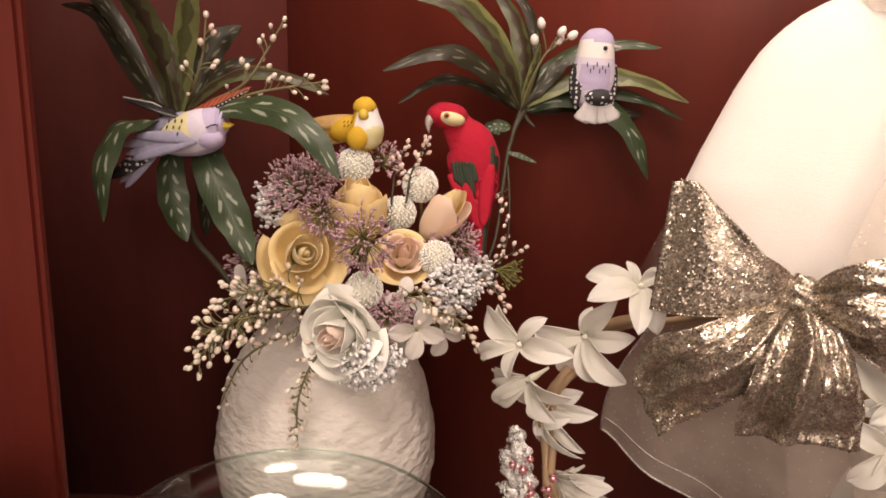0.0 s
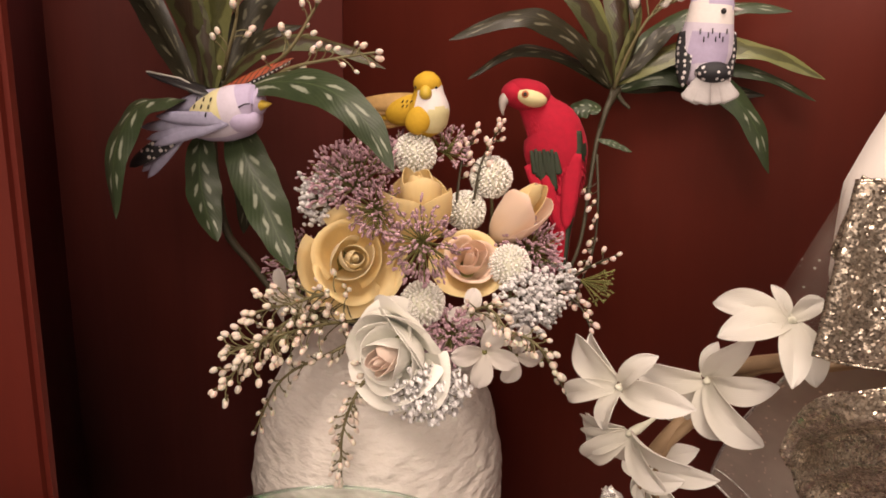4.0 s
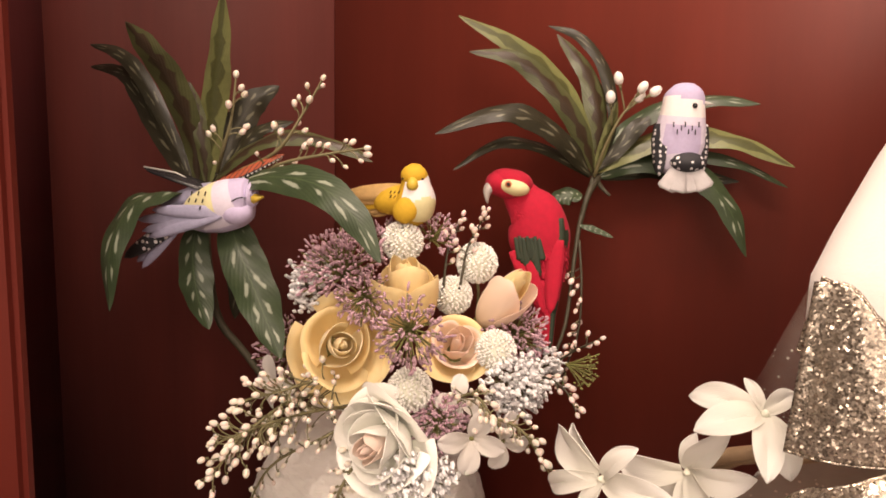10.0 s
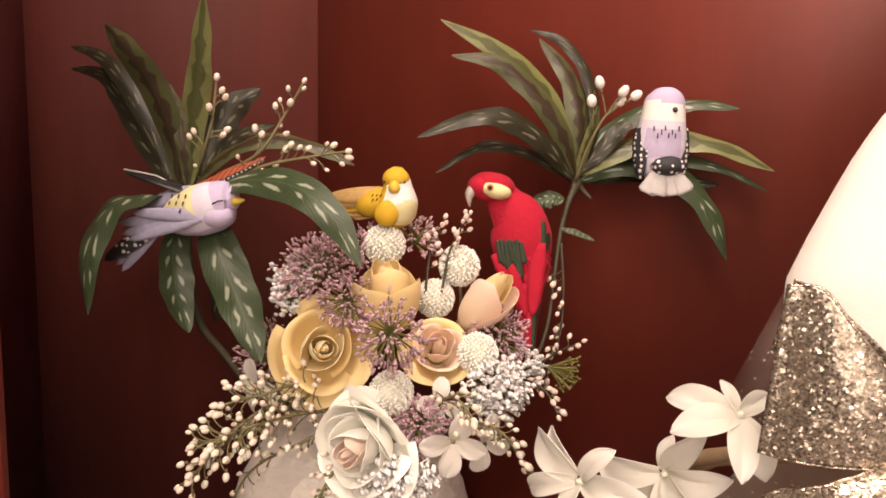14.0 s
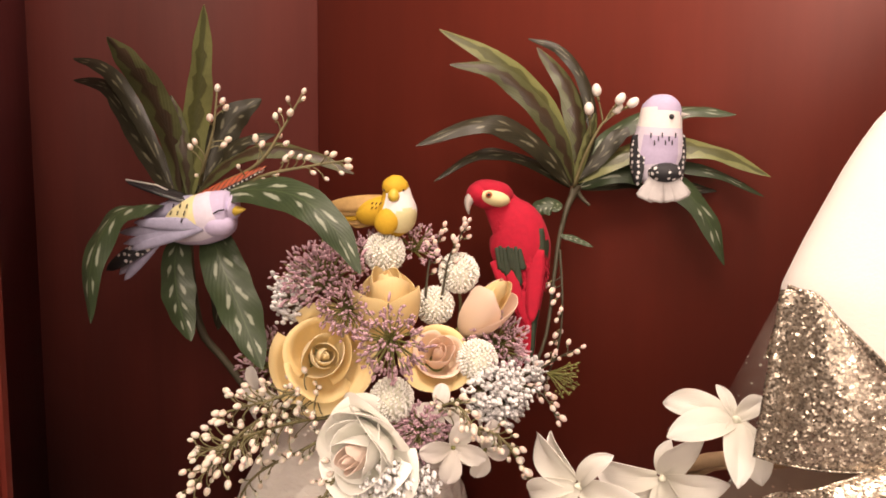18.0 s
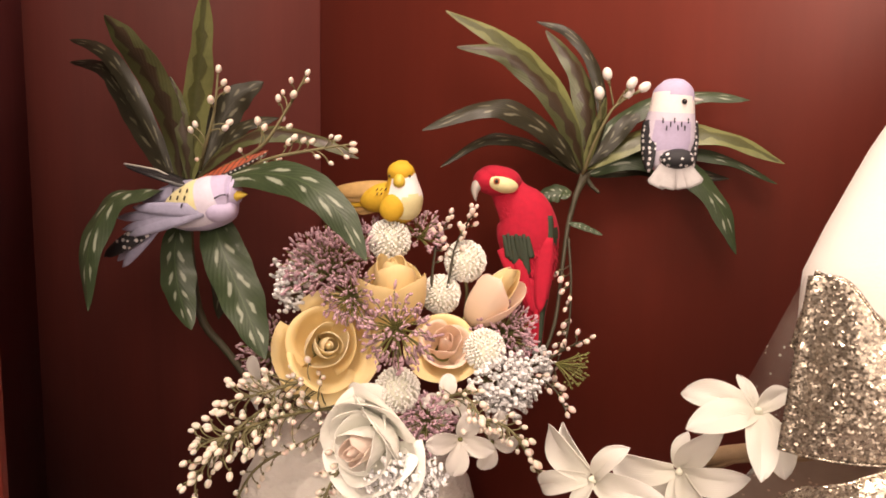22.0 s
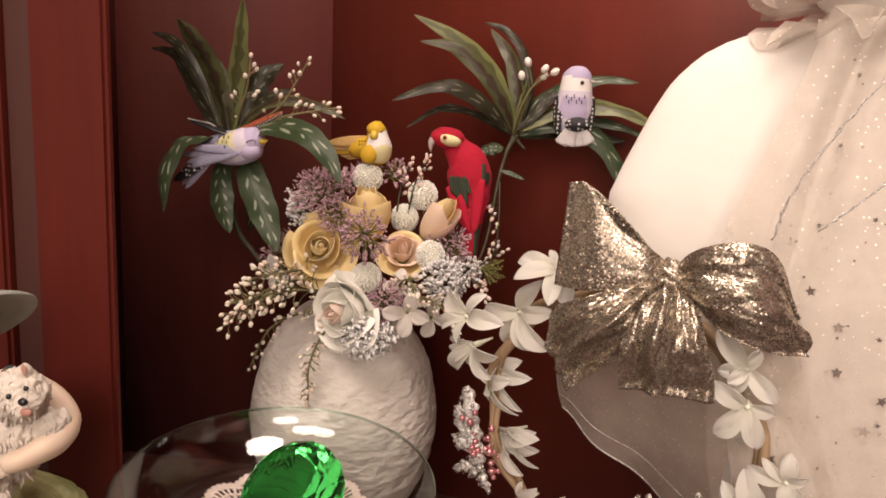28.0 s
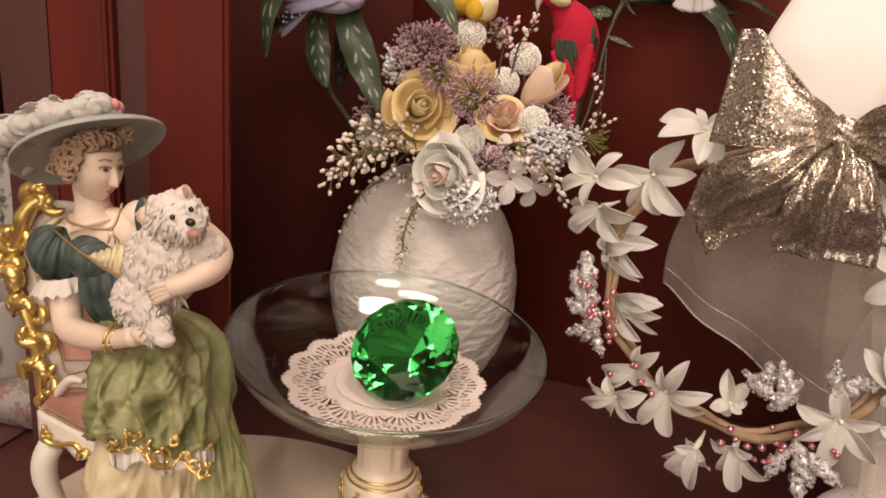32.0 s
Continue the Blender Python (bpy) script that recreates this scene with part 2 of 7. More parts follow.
PETAL_YELLOW = petal_mat("golden_petal", (0.95, 0.72, 0.30), (0.96, 0.82, 0.47))
PETAL_PEACH = petal_mat("peach_petal", (0.97, 0.83, 0.58), (0.97, 0.80, 0.68))
PETAL_CREAM = petal_mat("cream_petal", (0.96, 0.80, 0.44), (0.96, 0.87, 0.62))
PETAL_WHITE = petal_mat("white_petal", (0.90, 0.90, 0.80), (0.92, 0.91, 0.85), thin=0.12)
PETAL_BLUSH = petal_mat("blush_petal", (0.90, 0.84, 0.72), (0.92, 0.79, 0.70))
BLOSSOM = petal_mat("ivory_blossom", (0.76, 0.75, 0.66), (0.80, 0.79, 0.76))
PURPLE = plain("mauve_floret", (0.55, 0.35, 0.41), 0.7, vary=0.35, scale=300)
LACE_WHITE = plain("frosted_floret", (0.78, 0.77, 0.77), 0.7, vary=0.2, scale=300)
HYDRANGEA = petal_mat("dusty_pink_petal", (0.80, 0.76, 0.69), (0.86, 0.83, 0.80))
FROND = plain("green_frond", (0.20, 0.20, 0.06), 0.6, vary=0.3)


def glass_mat(name, colour, ior=1.5, rough=0.0):
    m, nt, b = material(name)
    b.inputs["Base Color"].default_value = (*colour, 1)
    b.inputs["Transmission Weight"].default_value = 1.0
    b.inputs["Roughness"].default_value, b.inputs["IOR"].default_value = rough, ior
    return m


def glitter_mat(name, dark, light, scale=900, rough=0.3, jitter=0.55, metal=0.85):
    m, nt, b = material(name)
    vo = nt.nodes.new("ShaderNodeTexVoronoi")
    vo.inputs["Scale"].default_value = scale
    link(nt, texco(nt, "Object"), vo.inputs["Vector"])
    n = nt.nodes.new("ShaderNodeSeparateColor")
    link(nt, vo.outputs["Color"], n.inputs[0])
    link(nt, mix(nt, n.outputs["Red"], dark, light), b.inputs["Base Color"])
    b.inputs["Metallic"].default_value = metal
    link(nt, maths(nt, "ADD", maths(nt, "MULTIPLY", n.outputs["Green"], 0.3), rough - 0.12), b.inputs["Roughness"])
    geo = nt.nodes.new("ShaderNodeNewGeometry")
    sub = nt.nodes.new("ShaderNodeVectorMath")
    sub.operation = "SUBTRACT"
    link(nt, vo.outputs["Color"], sub.inputs[0])
    sub.inputs[1].default_value = (0.5, 0.5, 0.5)
    sc = nt.nodes.new("ShaderNodeVectorMath")
    sc.operation = "SCALE"
    loose = maths(nt, "GREATER_THAN", n.outputs["Blue"], 0.82)
    link(nt, maths(nt, "MULTIPLY", maths(nt, "ADD", maths(nt, "MULTIPLY", loose, 0.8), 0.35), jitter), sc.inputs["Scale"])
    link(nt, sub.outputs[0], sc.inputs[0])
    add = nt.nodes.new("ShaderNodeVectorMath")
    add.operation = "ADD"
    link(nt, geo.outputs["Normal"], add.inputs[0])
    link(nt, sc.outputs[0], add.inputs[1])
    nrm = nt.nodes.new("ShaderNodeVectorMath")
    nrm.operation = "NORMALIZE"
    link(nt, add.outputs[0], nrm.inputs[0])
    link(nt, nrm.outputs[0], b.inputs["Normal"])
    return m


GOLD_GLITTER = glitter_mat("champagne_glitter", (0.20, 0.170, 0.136), (0.58, 0.51, 0.42), 1250, 0.23, 0.58, 0.84)
SILVER_GLITTER = glitter_mat("silver_glitter", (0.34, 0.33, 0.32), (0.74, 0.73, 0.71), 1300, 0.35, 0.6, 0.45)
CRYSTAL = glass_mat("clear_frost_bead", (0.90, 0.90, 0.89), 1.45, 0.10)
STAR_GREY = glitter_mat("grey_silver_foil", (0.24, 0.20, 0.17), (0.52, 0.47, 0.42), 900, 0.3, 0.35, 0.7)
GOLD = plain("bright_gold_paint", (0.85, 0.62, 0.22), 0.30, 0.85, vary=0.3, scale=160)
GOLD_DULL = plain("worn_gold_paint", (0.46, 0.33, 0.16), 0.45, 0.6, vary=0.4, scale=260)
GOLD_RIBBON = plain("orange_gold_ribbon", (0.62, 0.36, 0.14), 0.3, 0.5, vary=0.3)


def plush_mat():
    m, nt, b = material("white_plush")
    v = texco(nt, "Object")
    f, g = noise_tex(nt, v, 900, 4, 0.7), noise_tex(nt, v, 45, 3)
    link(nt, mix(nt, g, (0.78, 0.74, 0.69), (0.85, 0.82, 0.78)), b.inputs["Base Color"])
    b.inputs["Roughness"].default_value, b.inputs["Sheen Weight"].default_value = 0.95, 0.35
    bump(nt, b, f, 0.22, 0.0009)
    return m


PLUSH = plush_mat()


def sheer_mat(name, colour, cover):
    """Sheer woven cloth: threads that let light and sight through between them, with glitter grains."""
    m, nt, b = material(name)
    out = nt.nodes["Material Output"]
    tr = nt.nodes.new("ShaderNodeBsdfTransparent")
    v = texco(nt, "Object")
    n = noise_tex(nt, v, 60, 3)
    vo = nt.nodes.new("ShaderNodeTexVoronoi")
    vo.inputs["Scale"].default_value = 240
    link(nt, v, vo.inputs["Vector"])
    grain = maths(nt, "LESS_THAN", vo.outputs["Distance"], 0.15)
    link(nt, mix(nt, n, colour, tuple(min(1, c * 1.25) for c in colour)), b.inputs["Base Color"])
    b.inputs["Roughness"].default_value = 0.42
    b.inputs["Sheen Weight"].default_value = 0.4
    link(nt, maths(nt, "MULTIPLY", grain, 0.7), b.inputs["Metallic"])
    ms = nt.nodes.new("ShaderNodeMixShader")
    fac = maths(nt, "ADD", maths(nt, "MULTIPLY", n, 0.18), cover - 0.09)
    link(nt, maths(nt, "MAXIMUM", fac, grain), ms.inputs[0])
    link(nt, tr.outputs[0], ms.inputs[1])
    link(nt, b.outputs[0], ms.inputs[2])
    link(nt, ms.outputs[0], out.inputs["Surface"])
    bump(nt, b, noise_tex(nt, v, 700, 2), 0.3, 0.0005)
    return m


ORGANZA = sheer_mat("sheer_organza", (0.62, 0.55, 0.48), 0.55)
ORGANZA_FINE = sheer_mat("finest_organza", (0.40, 0.36, 0.31), 0.14)
ORGANZA_THIN = sheer_mat("thin_organza", (0.64, 0.56, 0.48), 0.56)


def thin_glass():
    """A thin clear wall: sight goes straight through, the gloss rises at grazing angles."""
    m, nt, b = material("thin_clear_glass")
    tr, gl = nt.nodes.new("ShaderNodeBsdfTransparent"), nt.nodes.new("ShaderNodeBsdfGlossy")
    tr.inputs[0].default_value = (0.96, 0.98, 0.97, 1)
    gl.inputs["Roughness"].default_value = 0.04
    fr = nt.nodes.new("ShaderNodeLayerWeight")
    fr.inputs["Blend"].default_value = 0.5
    ms = nt.nodes.new("ShaderNodeMixShader")
    link(nt, maths(nt, "ADD", maths(nt, "MULTIPLY", maths(nt, "POWER", fr.outputs["Facing"], 3.0), 0.42), 0.085), ms.inputs[0])
    link(nt, tr.outputs[0], ms.inputs[1])
    link(nt, gl.outputs[0], ms.inputs[2])
    link(nt, ms.outputs[0], nt.nodes["Material Output"].inputs["Surface"])
    return m


GLASS = thin_glass()
GLASS_EDGE = glass_mat("green_glass_edge", (0.62, 0.74, 0.68), 1.45, 0.04)
EMERALD = glass_mat("emerald_glass", (0.035, 0.38, 0.075), 1.52)
LACE = plain("pink_white_cotton_lace", (0.72, 0.61, 0.56), 0.85, vary=0.15, scale=500, bumps=0.4)
PORCELAIN = plain("cream_porcelain", (0.66, 0.56, 0.44), 0.3, vary=0.12, coat=0.3)
BISQUE = plain("skin_bisque", (0.72, 0.58, 0.46), 0.5, vary=0.08, sss=0.1)
HAIR = plain("auburn_glaze", (0.40, 0.265, 0.165), 0.5, vary=0.5, scale=300, bumps=0.5)
HAT = plain("grey_blue_glaze", (0.36, 0.38, 0.35), 0.45, vary=0.2)
FEATHER_W = plain("grey_white_plume", (0.56, 0.54, 0.49), 0.7, vary=0.3, bumps=0.5, scale=260)
LIPS = plain("faded_rose_paint", (0.56, 0.24, 0.19), 0.5)
IRIS = plain("dark_brown_paint", (0.05, 0.035, 0.03), 0.3)
ROSEBUD = plain("pink_glaze", (0.66, 0.28, 0.25), 0.5)


def washed(name, dark, light, scale):
    """A painted wash: pale where it was rubbed, deeper in streaks."""
    m, nt, b = material(name)
    v = texco(nt, "Object", (1, 1, 0.45))
    big, fine = noise_tex(nt, v, scale, 4, 0.6), noise_tex(nt, texco(nt, "Object"), scale * 9, 4)
    c = ramp(nt, big, [(0.30, dark), (0.52, tuple((a + c) / 2 for a, c in zip(dark, light))), (0.74, light)])
    link(nt, mix(nt, maths(nt, "MULTIPLY", fine, 0.3), c, dark), b.inputs["Base Color"])
    b.inputs["Roughness"].default_value = 0.52
    bump(nt, b, fine, 0.15, 0.0006)
    return m


SKIRT = washed("moss_green_glaze", (0.10, 0.125, 0.03), (0.46, 0.44, 0.24), 60)
BODICE = washed("dark_teal_glaze", (0.012, 0.026, 0.022), (0.10, 0.135, 0.115), 110)
UNDERSKIRT = plain("pale_yellow_glaze", (0.66, 0.57, 0.36), 0.5, vary=0.2, scale=70)
FRILL = plain("white_frill", (0.70, 0.66, 0.58), 0.55, vary=0.15)
DOGFUR = plain("white_fur_glaze", (0.70, 0.64, 0.57), 0.75, vary=0.3, scale=330, bumps=0.9)
PINK_CLOTH = plain("dusty_pink_upholstery", (0.52, 0.27, 0.21), 0.65, vary=0.35, scale=200)
BLACK = plain("black_enamel", (0.0192, 0.0176, 0.0192), 0.25)
LILAC = plain("lilac_flock", (0.48, 0.42, 0.60), 0.85, vary=0.15, scale=500, bumps=0.2)
LILAC_PALE = plain("pale_lilac_flock", (0.64, 0.59, 0.70), 0.85, vary=0.12, scale=500, bumps=0.2)
LILAC_FEATHER = plain("grey_lilac_feather", (0.36, 0.35, 0.49), 0.7, vary=0.35, scale=300, bumps=0.3)
YELLOW = plain("yellow_flock", (0.62, 0.38, 0.02), 0.8, vary=0.2, scale=400, bumps=0.2)
YELLOW_FEATHER = plain("ochre_feather", (0.50, 0.31, 0.11), 0.7, vary=0.35, scale=300, bumps=0.3)
PALE_YELLOW = plain("pale_yellow_flock", (0.72, 0.66, 0.36), 0.8, vary=0.15, scale=400)
RED = plain("red_flock", (0.44, 0.003, 0.026), 0.9, vary=0.35, scale=300, bumps=0.4, sheen=0.02)
GREEN_FEATHER = plain("dark_green_feather", (0.022, 0.035, 0.016), 0.7, vary=0.5, scale=300)
WHITE_FLOCK = plain("white_flock", (0.78, 0.74, 0.72), 0.85, vary=0.1, scale=500)
TAIL_GREY = plain("grey_white_feather", (0.46, 0.44, 0.44), 0.7, vary=0.2, scale=300, bumps=0.3)
BEAK = plain("grey_beak", (0.42, 0.38, 0.35), 0.4)
BEAK_Y = plain("yellow_beak", (0.62, 0.44, 0.05), 0.45)
ORANGE = plain("orange_wing", (0.50, 0.14, 0.05), 0.6, vary=0.4, scale=300)


def monarch_mat():
    """Orange wing cells between slanting black veins, with a white-dotted black border."""
    m, nt, b = material("orange_black_wing")
    uv = nt.nodes.new("ShaderNodeUVMap")
    uv.uv_map = "UVMap"
    s = nt.nodes.new("ShaderNodeSeparateXYZ")
    link(nt, uv.outputs["UV"], s.inputs[0])
    u, v = s.outputs["X"], s.outputs["Y"]
    ph = maths(nt, "FRACT", maths(nt, "ADD", maths(nt, "MULTIPLY", u, 11.0), maths(nt, "MULTIPLY", v, 2.2)))
    vein = maths(nt, "MAXIMUM", maths(nt, "LESS_THAN", ph, 0.22), maths(nt, "GREATER_THAN", v, 0.72))
    dots = maths(nt, "MULTIPLY", maths(nt, "GREATER_THAN", v, 0.84), maths(nt, "LESS_THAN", maths(nt, "FRACT", maths(nt, "MULTIPLY", u, 18.0)), 0.45))
    c = mix(nt, vein, (0.36, 0.075, 0.028), (0.014, 0.012, 0.012))
    link(nt, mix(nt, dots, c, (0.7, 0.68, 0.64)), b.inputs["Base Color"])
    b.inputs["Roughness"].default_value = 0.5
    return m


MONARCH = monarch_mat()


def spotted_mat():
    m, nt, b = material("black_white_spotted_feather")
    vo = nt.nodes.new("ShaderNodeTexVoronoi")
    vo.inputs["Scale"].default_value = 290
    vo.inputs["Randomness"].default_value = 0.45
    link(nt, texco(nt, "Object"), vo.inputs["Vector"])
    link(nt, mix(nt, maths(nt, "LESS_THAN", vo.outputs["Distance"], 0.33), (0.02, 0.02, 0.024), (0.72, 0.70, 0.70)), b.inputs["Base Color"])
    b.inputs["Roughness"].default_value = 0.7
    return m


SPOTTED = spotted_mat()


def print_mat(name, ground, a, c, scale):
    """A faded floral print: soft blots of two colours on a pale ground."""
    m, nt, b = material(name)
    v = texco(nt, "Object")
    n1, n2 = noise_tex(nt, v, scale, 4, 0.7), noise_tex(nt, v, scale * 1.7, 3, 0.6)
    col = mix(nt, ramp(nt, n1, [(0.50, (0, 0, 0)), (0.58, (1, 1, 1))]), ground, a)
    col = mix(nt, ramp(nt, n2, [(0.56, (0, 0, 0)), (0.62, (1, 1, 1))]), col, c)
    link(nt, col, b.inputs["Base Color"])
    b.inputs["Roughness"].default_value = 0.8
    return m


FLORAL = print_mat("pink_floral_print", (0.34, 0.30, 0.27), (0.27, 0.14, 0.13), (0.19, 0.17, 0.12), 55)
FLORAL_DARK = print_mat("black_white_print", (0.26, 0.25, 0.22), (0.03, 0.027, 0.023), (0.10, 0.13, 0.10), 45)
PLUM_CLOTH = plain("plum_cloth", (0.10, 0.035, 0.04), 0.85, vary=0.3, scale=300, bumps=0.3)
CHINA = plain("grey_white_china", (0.34, 0.32, 0.29), 0.35, vary=0.12)
TEAL = plain("teal_glaze", (0.05, 0.22, 0.22), 0.4)


# ---- mesh tools ----
class Geo:
    """Collects points, faces, materials and a lengthwise/crosswise measure for one mesh."""

    def __init__(self):
        self.v, self.f, self.mi, self.uv, self.mats = [], [], [], [], []

    def slot(self, mat):
        if mat not in self.mats:
            self.mats.append(mat)
        return self.mats.index(mat)

    def grid(self, P, mat, close_v=False, close_u=False):
        P = np.asarray(P, float)
        nu, nv = P.shape[:2]
        o, k = len(self.v), self.slot(mat)
        self.v += P.reshape(-1, 3).tolist()
        self.uv += [(i / max(1, nu - 1), j / max(1, nv - 1)) for i in range(nu) for j in range(nv)]
        for i in range(nu if close_u else nu - 1):
            for j in range(nv if close_v else nv - 1):
                a, b = i, (i + 1) % nu
                c, d = j, (j + 1) % nv
                self.f.append((o + a * nv + c, o + b * nv + c, o + b * nv + d, o + a * nv + d))
                self.mi.append(k)
        return o, nu, nv

    def shell(self, P, th, mat):
        """A thin closed sheet: the grid, its back, and the edge between."""
        P = np.asarray(P, float)
        nu, nv = P.shape[:2]
        du, dv = np.gradient(P, axis=0), np.gradient(P, axis=1)
        n = np.cross(du, dv)
        n /= np.linalg.norm(n, axis=2, keepdims=True) + 1e-12
        o, _, _ = self.grid(P + n * th / 2, mat)
        q, _, _ = self.grid((P - n * th / 2), mat)
        k = self.slot(mat)
        m = len(self.f) - (nu - 1) * (nv - 1)
        for i in range(m, len(self.f)):
            self.f[i] = self.f[i][::-1]
        ring = [(i, 0) for i in range(nu)] + [(nu - 1, j) for j in range(1, nv)] + [(i, nv - 1) for i in range(nu - 2, -1, -1)] + [(0, j) for j in range(nv - 2, 0, -1)]
        for (a, b), (c, d) in zip(ring, ring[1:] + ring[:1]):
            self.f.append((o + a * nv + b, q + a * nv + b, q + c * nv + d, o + c * nv + d))
            self.mi.append(k)

    def tube(self, pts, radii, mat, seg=8, caps=True):
        pts = np.asarray(pts, float)
        n = len(pts)
        radii = np.full(n, radii, float) if np.isscalar(radii) else np.asarray(radii, float)
        tan = np.gradient(pts, axis=0)
        tan /= np.linalg.norm(tan, axis=1, keepdims=True) + 1e-12
        up = np.array((0.31, 0.17, 0.93))
        rings = []
        for p, t, r in zip(pts, tan, radii):
            s = np.cross(t, up)
            s /= np.linalg.norm(s) + 1e-12
            up = np.cross(s, t)
            a = np.arange(seg) * 2 * math.pi / seg
            rings.append(p + r * (np.cos(a)[:, None] * s + np.sin(a)[:, None] * up))
        o, _, _ = self.grid(rings, mat, close_v=True)
        if caps:
            k = self.slot(mat)
            self.f.append(tuple(o + j for j in range(seg)))
            self.f.append(tuple(o + (n - 1) * seg + j for j in range(seg - 1, -1, -1)))
            self.mi += [k, k]

    def ball(self, c, r, mat, rot=None, nu=10, nv=14, fn=None):
        """An ellipsoid; fn shapes the unit ball first."""
        th = np.linspace(0.02, math.pi - 0.02, nu)
        ph = np.arange(nv) * 2 * math.pi / nv
        P = np.stack([np.sin(th)[:, None] * np.cos(ph), np.sin(th)[:, None] * np.sin(ph), np.cos(th)[:, None] * np.ones(nv)], -1)
        if fn is not None:
            P = fn(P)
        P = P * np.asarray((r, r, r) if np.isscalar(r) else r)
        if rot is not None:
            P = P @ np.array(rot).T[:3, :3]
        o, _, _ = self.grid(P[::-1] + np.asarray(c), mat, close_v=True)
        k = self.slot(mat)
        self.f.append(tuple(o + j for j in range(nv - 1, -1, -1)))
        self.f.append(tuple(o + (nu - 1) * nv + j for j in range(nv)))
        self.mi += [k, k]

    def lathe(self, prof, c, mat, seg=48, rot=None, fn=None):
        prof = np.asarray(prof, float)
        a = np.arange(seg) * 2 * math.pi / seg
        P = np.stack([prof[:, 0][:, None] * np.cos(a), prof[:, 0][:, None] * np.sin(a), prof[:, 1][:, None] * np.ones(seg)], -1)
        if fn is not None:
            P = fn(P)
        if rot is not None:
            P = P @ np.array(rot).T[:3, :3]
        return self.grid(P + np.asarray(c), mat, close_v=True)

    def box(self, lo, hi, mat, bevel=0.0):
        bm = bmesh.new()
        bmesh.ops.create_cube(bm, size=1)
        lo, hi = Vector(lo), Vector(hi)
        for v in bm.verts:
            v.co = Vector((lo[i] + (v.co[i] + 0.5) * (hi[i] - lo[i]) for i in range(3)))
        if bevel:
            bmesh.ops.bevel(bm, geom=bm.edges[:], offset=bevel, segments=2, affect="EDGES")
        o, k = len(self.v), self.slot(mat)
        bm.verts.index_update()
        self.v += [tuple(v.co) for v in bm.verts]
        self.uv += [(0, 0)] * len(bm.verts)
        for f in bm.faces:
            self.f.append(tuple(o + v.index for v in f.verts))
            self.mi.append(k)
        bm.free()

    def turned(self, m, start=0):
        """Moves the points from start on by the matrix m."""
        m = np.array(m)
        P = np.asarray(self.v[start:], float)
        self.v[start:] = (P @ m[:3, :3].T + m[:3, 3]).tolist()

    def mesh(self, name, smooth=True):
        me = bpy.data.meshes.new(name)
        me.from_pydata([tuple(p) for p in self.v], [], self.f)
        for m in self.mats:
            me.materials.append(m)
        me.polygons.foreach_set("material_index", self.mi)
        if smooth:
            me.polygons.foreach_set("use_smooth", [True] * len(self.f))
        uv = me.uv_layers.new(name="UVMap")
        loops = np.zeros(len(me.loops), int)
        me.loops.foreach_get("vertex_index", loops)
        uv.data.foreach_set("uv", np.asarray(self.uv, float)[loops].ravel())
        me.update()
        return me


def under(ob, parent):
    ob.parent = parent
    ob.matrix_parent_inverse = parent.matrix_world.inverted()
    return ob


def part(name, g, parent, label="", smooth=True, sharp=None):
    ob = new(name, g.mesh(name, smooth))
    if sharp is not None:
        ob.data.set_sharp_from_angle(angle=radians(sharp))
    if parent is not None:
        ob.parent = parent
    return tagged(ob, label)


def thing(name, label, category, g=None, group="", kind="", sharp=None, smooth=True):
    ob = new(name, g.mesh(name, smooth) if g else None)
    if g and sharp is not None:
        ob.data.set_sharp_from_angle(angle=radians(sharp))
    if g is None:
        ob.empty_display_size = 0.01
    return tagged(ob, label, category, group, kind)


def piece(name, me, parent, m=None):
    ob = new(name, me)
    ob.parent = parent
    if m is not None:
        ob.matrix_basis = m
    return ob


def bez(a, b, c, n):
    t = np.linspace(0, 1, n)[:, None]
    a, b, c = (np.asarray(x, float) for x in (a, b, c))
    return (1 - t) ** 2 * a + 2 * t * (1 - t) * b + t ** 2 * c


def smooth_path(pts, n):
    """A smooth line through the points."""
    pts = np.asarray(pts, float)
    k = len(pts)
    ext = np.vstack([2 * pts[0] - pts[1], pts, 2 * pts[-1] - pts[-2]])
    out = []
    for s in np.linspace(0, k - 1, n):
        i = min(int(s), k - 2)
        t = s - i
        p0, p1, p2, p3 = ext[i:i + 4]
        out.append(0.5 * (2 * p1 + (p2 - p0) * t + (2 * p0 - 5 * p1 + 4 * p2 - p3) * t * t + (3 * p1 - p0 - 3 * p2 + p3) * t ** 3))
    return np.array(out)


def aim(direction, up=(0, 0, 1), loc=(0, 0, 0)):
    """A frame whose z points along direction, at loc."""
    z = Vector(direction).normalized()
    x = Vector(up).cross(z)
    if x.length < 1e-4:
        x = Vector((1, 0, 0))
    x.normalize()
    y = z.cross(x)
    m = Matrix((x, y, z)).transposed().to_4x4()
    m.translation = loc
    return m


def egg(k):
    """Narrows one end of the unit ball."""
    def fn(P):
        Q = P.copy()
        s = 1 - k * (P[..., 2:3] * 0.5 + 0.5)
        Q[..., :2] = P[..., :2] * s
        return Q
    return fn


RNG = random.Random(7)

# ---- the cabinet ----
SHELF = 0.185
g = Geo()
g.box((-1.1, -0.12, SHELF - 0.025), (1.1, 0.95, SHELF), CHERRY_DARK, 0.003)
tagged(thing("floor", "dark cherry wood cabinet shelf, polished", "shelf", g, kind="structure", sharp=30))

